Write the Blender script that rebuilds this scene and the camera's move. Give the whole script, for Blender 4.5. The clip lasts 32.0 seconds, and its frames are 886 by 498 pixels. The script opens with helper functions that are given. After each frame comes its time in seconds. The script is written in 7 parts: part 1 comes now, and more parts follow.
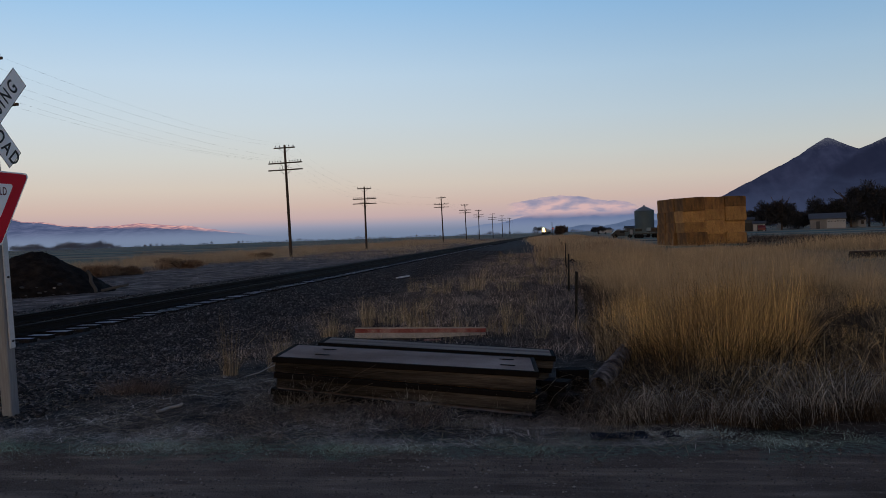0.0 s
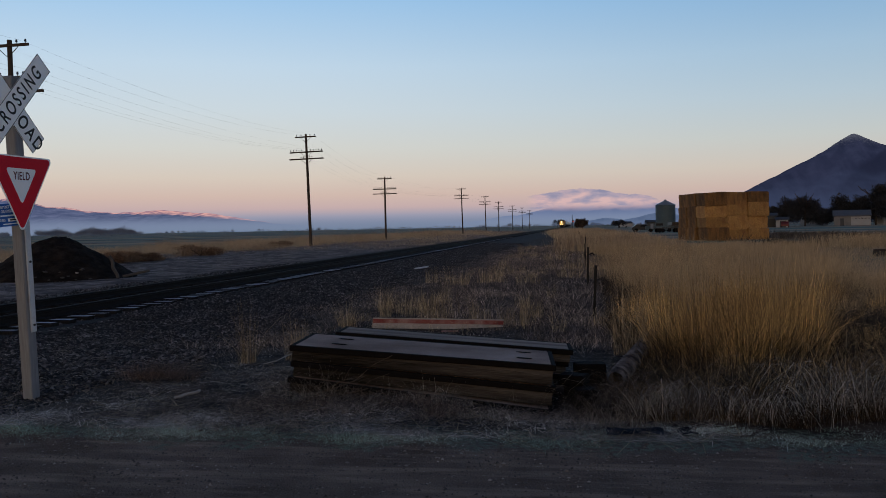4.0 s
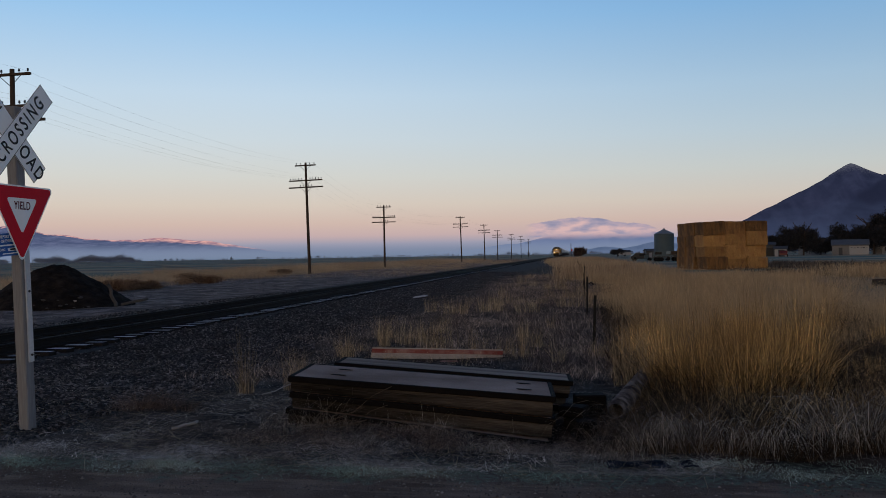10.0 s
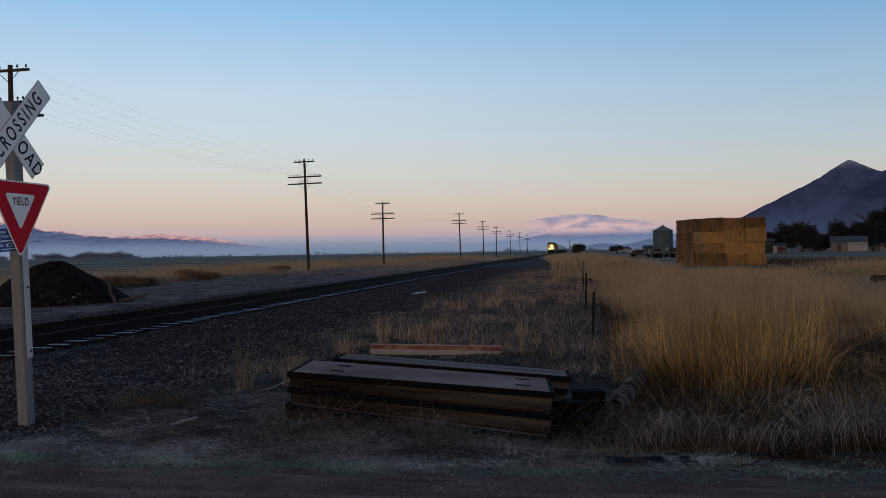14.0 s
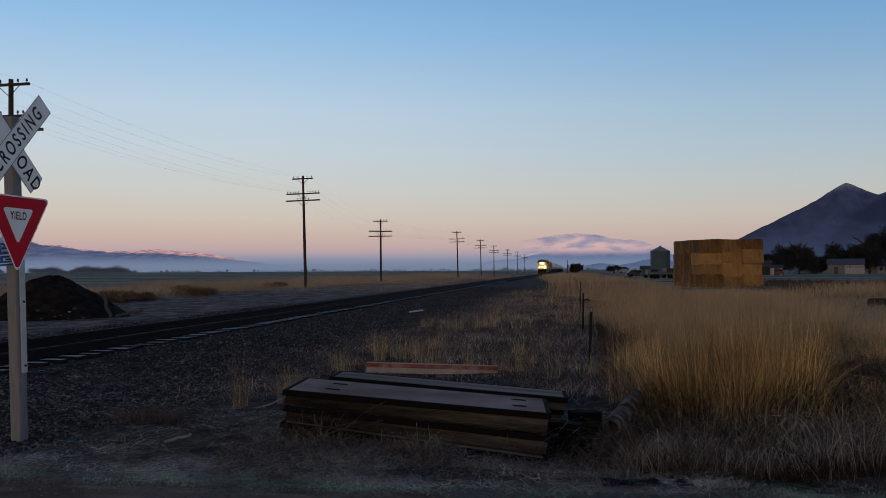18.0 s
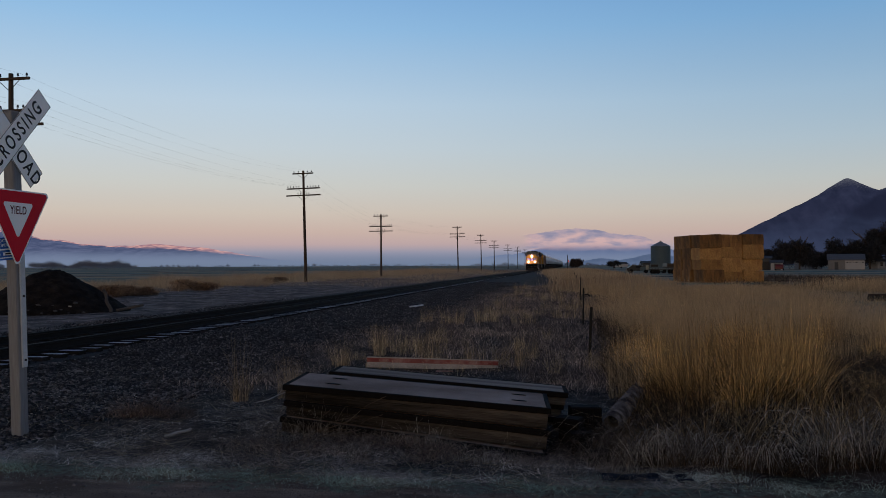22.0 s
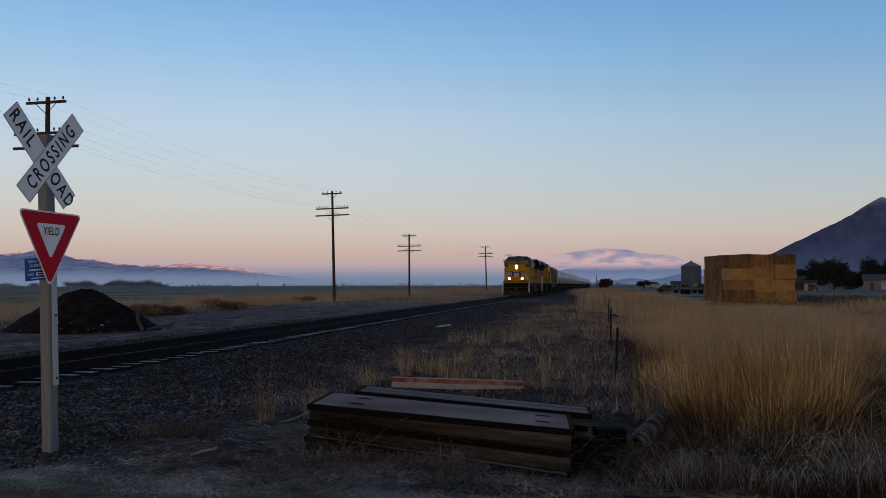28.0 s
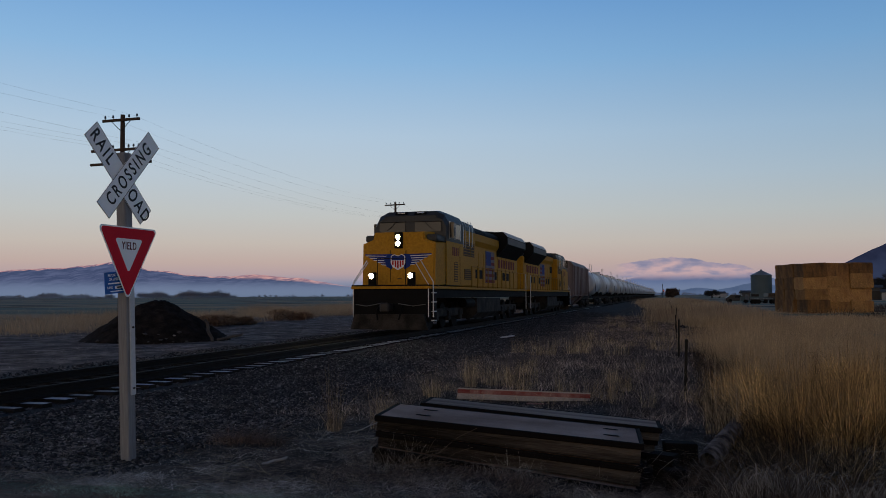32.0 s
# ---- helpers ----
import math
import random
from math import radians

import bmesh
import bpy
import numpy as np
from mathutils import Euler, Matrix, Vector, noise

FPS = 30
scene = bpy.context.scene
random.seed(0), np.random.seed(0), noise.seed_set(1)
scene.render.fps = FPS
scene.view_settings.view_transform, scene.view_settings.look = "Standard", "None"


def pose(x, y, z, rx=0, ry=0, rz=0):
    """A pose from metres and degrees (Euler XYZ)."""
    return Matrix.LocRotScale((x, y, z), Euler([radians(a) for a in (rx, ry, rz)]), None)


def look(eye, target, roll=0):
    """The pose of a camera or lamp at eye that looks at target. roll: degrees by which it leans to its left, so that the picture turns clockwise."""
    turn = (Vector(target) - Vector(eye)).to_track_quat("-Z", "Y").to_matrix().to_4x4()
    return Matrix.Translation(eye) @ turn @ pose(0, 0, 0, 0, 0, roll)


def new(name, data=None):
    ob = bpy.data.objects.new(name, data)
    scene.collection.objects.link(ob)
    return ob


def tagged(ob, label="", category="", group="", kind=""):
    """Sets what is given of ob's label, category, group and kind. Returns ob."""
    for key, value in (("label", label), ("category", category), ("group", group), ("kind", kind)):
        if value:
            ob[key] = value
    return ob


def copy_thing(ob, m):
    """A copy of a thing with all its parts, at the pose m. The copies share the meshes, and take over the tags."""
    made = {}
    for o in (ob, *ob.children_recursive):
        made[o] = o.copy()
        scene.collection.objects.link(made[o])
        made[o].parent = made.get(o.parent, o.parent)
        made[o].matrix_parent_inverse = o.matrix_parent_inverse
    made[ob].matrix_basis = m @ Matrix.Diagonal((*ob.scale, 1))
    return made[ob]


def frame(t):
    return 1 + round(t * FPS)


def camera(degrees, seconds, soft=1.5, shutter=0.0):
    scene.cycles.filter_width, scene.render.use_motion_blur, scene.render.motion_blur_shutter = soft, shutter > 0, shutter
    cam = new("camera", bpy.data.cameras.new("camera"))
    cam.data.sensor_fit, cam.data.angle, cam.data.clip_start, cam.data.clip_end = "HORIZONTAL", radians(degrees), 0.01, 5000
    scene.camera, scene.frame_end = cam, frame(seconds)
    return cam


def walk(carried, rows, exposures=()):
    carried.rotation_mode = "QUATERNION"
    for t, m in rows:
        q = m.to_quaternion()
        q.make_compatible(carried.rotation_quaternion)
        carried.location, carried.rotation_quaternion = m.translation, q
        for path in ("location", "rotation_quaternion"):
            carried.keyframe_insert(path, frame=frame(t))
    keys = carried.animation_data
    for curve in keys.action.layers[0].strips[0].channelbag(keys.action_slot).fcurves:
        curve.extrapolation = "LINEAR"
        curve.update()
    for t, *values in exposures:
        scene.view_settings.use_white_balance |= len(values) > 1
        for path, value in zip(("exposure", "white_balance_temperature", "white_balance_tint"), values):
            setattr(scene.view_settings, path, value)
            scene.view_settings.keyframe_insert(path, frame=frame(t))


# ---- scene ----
# ---- camera ----
cam = camera(56.4, 32.0, 0.85)
PATH = [
    (0.0, pose(-0.028, 0.015, 1.575, 89.09, 1.95, 7.89)),
    (0.5, pose(-0.016, 0.030, 1.586, 89.37, 1.98, 8.39)),
    (1.0, pose(-0.018, 0.030, 1.582, 89.36, 2.10, 9.11)),
    (1.5, pose(-0.015, 0.034, 1.583, 89.30, 2.17, 9.12)),
    (2.0, pose(-0.023, 0.043, 1.578, 88.96, 1.84, 9.11)),
    (2.5, pose(-0.027, 0.045, 1.579, 88.97, 1.71, 9.17)),
    (3.0, pose(-0.025, 0.027, 1.571, 88.54, 1.35, 9.36)),
    (3.5, pose(-0.021, 0.032, 1.575, 88.46, 1.16, 9.30)),
    (5.5, pose(-0.025, 0.041, 1.580, 88.97, 0.73, 9.07)),
    (6.0, pose(-0.025, 0.039, 1.584, 89.08, 0.57, 8.78)),
    (6.5, pose(-0.029, 0.037, 1.581, 89.20, 0.62, 8.50)),
    (7.0, pose(-0.027, 0.034, 1.582, 89.13, 0.57, 8.32)),
    (7.5, pose(-0.030, 0.038, 1.581, 89.27, 0.35, 8.21)),
    (8.0, pose(-0.029, 0.031, 1.593, 89.54, 0.57, 8.33)),
    (8.5, pose(-0.040, 0.107, 1.601, 89.85, 0.72, 8.59)),
    (9.0, pose(-0.027, 0.036, 1.594, 90.12, 0.93, 8.83)),
    (9.5, pose(-0.029, 0.037, 1.596, 90.40, 0.91, 9.02)),
    (10.0, pose(-0.029, 0.034, 1.599, 90.47, 0.94, 9.17)),
    (10.5, pose(-0.030, 0.031, 1.600, 90.74, 0.84, 9.19)),
    (11.0, pose(-0.029, 0.033, 1.592, 90.78, 0.90, 9.24)),
    (11.5, pose(-0.023, 0.034, 1.598, 90.63, 0.94, 9.14)),
    (12.0, pose(-0.026, 0.039, 1.594, 90.50, 0.97, 9.01)),
    (12.5, pose(-0.026, 0.039, 1.594, 90.37, 1.02, 8.88)),
    (13.0, pose(-0.029, 0.040, 1.595, 90.31, 1.03, 8.86)),
    (13.5, pose(-0.030, 0.041, 1.595, 90.27, 1.08, 9.02)),
    (14.0, pose(-0.031, 0.039, 1.592, 90.23, 0.93, 9.09)),
    (14.5, pose(-0.031, 0.050, 1.596, 90.41, 0.85, 9.12)),
    (16.5, pose(-0.034, 0.041, 1.601, 91.03, 0.25, 8.91)),
    (17.0, pose(-0.032, 0.039, 1.600, 91.22, 0.31, 8.96)),
    (17.5, pose(-0.036, 0.042, 1.597, 91.41, 0.15, 8.86)),
    (18.0, pose(-0.031, 0.038, 1.601, 91.49, 0.30, 8.91)),
    (18.5, pose(-0.035, 0.040, 1.599, 91.54, 0.23, 8.85)),
    (19.0, pose(-0.034, 0.037, 1.598, 91.51, 0.27, 8.85)),
    (19.5, pose(-0.037, 0.044, 1.601, 91.45, 0.14, 8.89)),
    (20.0, pose(-0.037, 0.048, 1.601, 91.38, 0.15, 8.92)),
    (20.5, pose(-0.035, 0.049, 1.600, 91.37, 0.17, 8.99)),
    (21.0, pose(-0.029, 0.050, 1.597, 91.16, 0.23, 8.93)),
    (21.5, pose(-0.026, 0.045, 1.596, 91.14, 0.22, 8.98)),
    (22.0, pose(-0.031, 0.043, 1.600, 91.14, 0.24, 8.93)),
    (22.5, pose(-0.029, 0.040, 1.601, 91.19, 0.27, 8.97)),
    (23.0, pose(-0.030, 0.044, 1.602, 91.28, 0.17, 9.04)),
    (23.5, pose(-0.023, 0.031, 1.602, 91.34, 0.23, 9.05)),
    (24.0, pose(-0.026, 0.026, 1.599, 91.30, 0.54, 9.39)),
    (24.2, pose(-0.015, 0.027, 1.597, 91.36, 0.40, 9.93)),
    (24.5, pose(0.012, 0.029, 1.593, 91.29, 0.00, 11.40)),
    (24.8, pose(0.004, 0.025, 1.600, 90.28, -0.40, 12.08)),
    (25.0, pose(0.002, 0.024, 1.602, 90.88, -0.53, 12.02)),
    (25.5, pose(-0.001, 0.006, 1.602, 91.22, -1.08, 10.64)),
    (27.5, pose(0.020, 0.010, 1.606, 92.13, 0.23, 11.00)),
    (28.0, pose(0.025, 0.006, 1.608, 92.51, 0.15, 10.90)),
    (28.5, pose(0.026, 0.001, 1.608, 92.92, 0.04, 10.77)),
    (29.0, pose(0.023, 0.004, 1.613, 93.16, 0.09, 11.48)),
    (29.5, pose(0.023, -0.005, 1.616, 93.17, 0.23, 12.29)),
    (30.0, pose(0.014, -0.004, 1.617, 93.19, 0.26, 12.75)),
    (30.5, pose(0.011, -0.016, 1.620, 93.46, 0.15, 13.34)),
    (31.0, pose(0.000, -0.000, 1.620, 93.60, -0.00, 14.05)),
    (31.5, pose(0.001, -0.014, 1.618, 93.22, 0.10, 14.68)),
    (32.0, pose(-0.001, -0.020, 1.627, 93.23, 0.28, 15.24)),
]
walk(cam, PATH, exposures=[(0.0, 0.15, 6500, 10), (6.0, 0.19, 6550, 10), (14.0, 0.17, 6500, 10), (17.0, 0.11, 6480, 10), (19.0, 0.05, 6480, 10), (24.0, 0.05, 6500, 10), (28.0, 0.08, 6420, 10), (30.0, 0.10, 6350, 10), (31.0, -0.01, 6300, 10), (32.0, -0.09, 6250, 10)])

# ---- world and light ----
def lin(r, g, b):
    """Linear colour from eight-bit values."""
    return tuple(((c / 255) / 12.92 if c <= 10 else (((c / 255) + 0.055) / 1.055) ** 2.4) for c in (r, g, b)) + (1.0,)


def ramp_node(nt, stops, x=0, y=0):
    n = nt.nodes.new("ShaderNodeValToRGB")
    e = n.color_ramp.elements
    while len(e) < len(stops):
        e.new(0.5)
    for el, (p, c) in zip(e, stops):
        el.position, el.color = p, c
    return n


def math_node(nt, op, a=None, b=None, clamp=False):
    n = nt.nodes.new("ShaderNodeMath")
    n.operation, n.use_clamp = op, clamp
    for i, v in enumerate((a, b)):
        if v is None:
            continue
        if isinstance(v, (int, float)):
            n.inputs[i].default_value = v
        else:
            nt.links.new(v, n.inputs[i])
    return n.outputs[0]


def map_node(nt, value, a, b, c=0.0, d=1.0, smooth=False):
    n = nt.nodes.new("ShaderNodeMapRange")
    n.interpolation_type = "SMOOTHSTEP" if smooth else "LINEAR"
    nt.links.new(value, n.inputs[0])
    for i, v in zip((1, 2, 3, 4), (a, b, c, d)):
        n.inputs[i].default_value = v
    return n.outputs[0]


def mix_node(nt, fac, a, b, blend="MIX"):
    n = nt.nodes.new("ShaderNodeMix")
    n.data_type, n.blend_type = "RGBA", blend
    for i, v in ((0, fac), (6, a), (7, b)):
        if isinstance(v, (int, float, tuple)):
            n.inputs[i].default_value = v
        else:
            nt.links.new(v, n.inputs[i])
    return n.outputs[2]


def sky_stops(rows):
    return [(math.sin(radians(el)) / 0.8 + 0.05, lin(*c)) for el, c in rows]


def build_world():
    w = bpy.data.worlds.new("dawn_sky")
    scene.world = w
    w.use_nodes = True
    nt = w.node_tree
    bg = nt.nodes["Background"]
    tc = nt.nodes.new("ShaderNodeTexCoord")
    sep = nt.nodes.new("ShaderNodeSeparateXYZ")
    nt.links.new(tc.outputs["Generated"], sep.inputs[0])
    up = map_node(nt, sep.outputs[2], -0.04, 0.76)
    ahead = ramp_node(nt, sky_stops(SKY_AHEAD))
    behind = ramp_node(nt, sky_stops(SKY_BEHIND))
    for r in (ahead, behind):
        nt.links.new(up, r.inputs[0])
    back = map_node(nt, sep.outputs[1], 0.35, -0.75, smooth=True)
    col = mix_node(nt, back, ahead.outputs[0], behind.outputs[0])
    side = map_node(nt, sep.outputs[0], -0.45, 0.45, 0.0, 1.0, smooth=True)
    high = map_node(nt, sep.outputs[2], -0.03, 0.24, 0.0, 1.0, smooth=True)
    dark = math_node(nt, "MULTIPLY", side, high)
    col = mix_node(nt, dark, col, (0.62, 0.73, 0.81, 1.0), "MULTIPLY")
    nt.links.new(col, bg.inputs[0])
    bg.inputs[1].default_value = SKY_STRENGTH


SKY_STRENGTH = 1.0
SKY_AHEAD = [(-2, (84, 94, 116)), (0.2, (102, 116, 142)), (0.9, (146, 146, 164)), (1.5, (186, 163, 163)), (2.3, (197, 174, 164)), (3.6, (202, 190, 178)),
             (5.5, (199, 200, 195)), (8, (192, 204, 211)), (11, (182, 203, 220)), (16, (145, 186, 222)), (22, (106, 157, 211)), (34, (60, 97, 148)), (52, (30, 52, 88))]
SKY_BEHIND = [(-2, (130, 112, 105)), (0.5, (245, 180, 120)), (3, (255, 200, 140)), (7, (250, 208, 165)), (13, (220, 205, 190)),
              (20, (165, 175, 185)), (30, (95, 120, 150)), (45, (45, 70, 105)), (54, (30, 52, 86))]
build_world()

# soft glow of the coming sun, low behind the camera
glow = new("sun", bpy.data.lights.new("sun", "SUN"))
glow.data.energy, glow.data.angle, glow.data.color = 0.30, radians(35), (1.0, 0.72, 0.45)
glow.matrix_world = look((-6, -60, 9), (0, 0, 0))


# ---- materials ----
def material(name, base, rough=0.8, metal=0.0, vary=0.25, scale=8.0, fine=60.0, bump=0.3, second=None, patch=0.5, island=0.0, obj_random=0.0, spec=0.3, stretch=None, speck=0.0):
    """Two scales of colour variation, grain and relief on a principled surface."""
    m = bpy.data.materials.new(name)
    m.use_nodes = True
    nt = m.node_tree
    p = nt.nodes["Principled BSDF"]
    tc = nt.nodes.new("ShaderNodeTexCoord")
    src = tc.outputs["Object"]
    if stretch:
        mp = nt.nodes.new("ShaderNodeMapping")
        mp.inputs["Scale"].default_value = stretch
        nt.links.new(src, mp.inputs[0])
        src = mp.outputs[0]
    big = nt.nodes.new("ShaderNodeTexNoise")
    big.inputs["Scale"].default_value, big.inputs["Detail"].default_value = scale, 5
    small = nt.nodes.new("ShaderNodeTexNoise")
    small.inputs["Scale"].default_value, small.inputs["Detail"].default_value = fine, 3
    for n in (big, small):
        nt.links.new(src, n.inputs["Vector"])
    c = tuple(base) + (1.0,)
    col = c
    if second:
        col = mix_node(nt, map_node(nt, big.outputs[0], 0.5 - 0.25 * patch, 0.5 + 0.25 * patch), c, tuple(second) + (1.0,))
    a = math_node(nt, "ADD", big.outputs[0], small.outputs[0])
    val = map_node(nt, a, 0.6, 1.4, 1 - vary, 1 + vary)
    if island or obj_random:
        g = nt.nodes.new("ShaderNodeNewGeometry" if island else "ShaderNodeObjectInfo")
        rnd = g.outputs["Random Per Island"] if island else g.outputs["Random"]
        amount = island or obj_random
        if island:
            rnd = math_node(nt, "POWER", rnd, 2.2)
        val = math_node(nt, "MULTIPLY", val, map_node(nt, rnd, 0, 1, 1 - amount, 1 + amount * (1.5 if island else 1.0)))
        if island and obj_random:
            val = math_node(nt, "MULTIPLY", val, map_node(nt, nt.nodes.new("ShaderNodeObjectInfo").outputs["Random"], 0, 1, 1 - obj_random, 1 + obj_random))
    if speck:
        g = nt.nodes.new("ShaderNodeNewGeometry")
        val = math_node(nt, "MULTIPLY", val, map_node(nt, math_node(nt, "POWER", g.outputs["Random Per Island"], 4.0), 0, 1, 0.35, speck))
    comb = nt.nodes.new("ShaderNodeCombineColor")
    for i in range(3):
        nt.links.new(val, comb.inputs[i])
    nt.links.new(mix_node(nt, 1.0, col, comb.outputs[0], "MULTIPLY"), p.inputs["Base Color"])
    p.inputs["Roughness"].default_value, p.inputs["Metallic"].default_value = rough, metal
    p.inputs["Specular IOR Level"].default_value = spec
    if bump:
        b = nt.nodes.new("ShaderNodeBump")
        b.inputs["Strength"].default_value, b.inputs["Distance"].default_value = bump, 0.02
        nt.links.new(a, b.inputs["Height"])
        nt.links.new(b.outputs[0], p.inputs["Normal"])
    return m


def glow_material(name, colour, strength):
    m = bpy.data.materials.new(name)
    m.use_nodes = True
    p = m.node_tree.nodes["Principled BSDF"]
    p.inputs["Base Color"].default_value = (*colour, 1)
    p.inputs["Emission Color"].default_value = (*colour, 1)
    p.inputs["Emission Strength"].default_value = strength
    return m


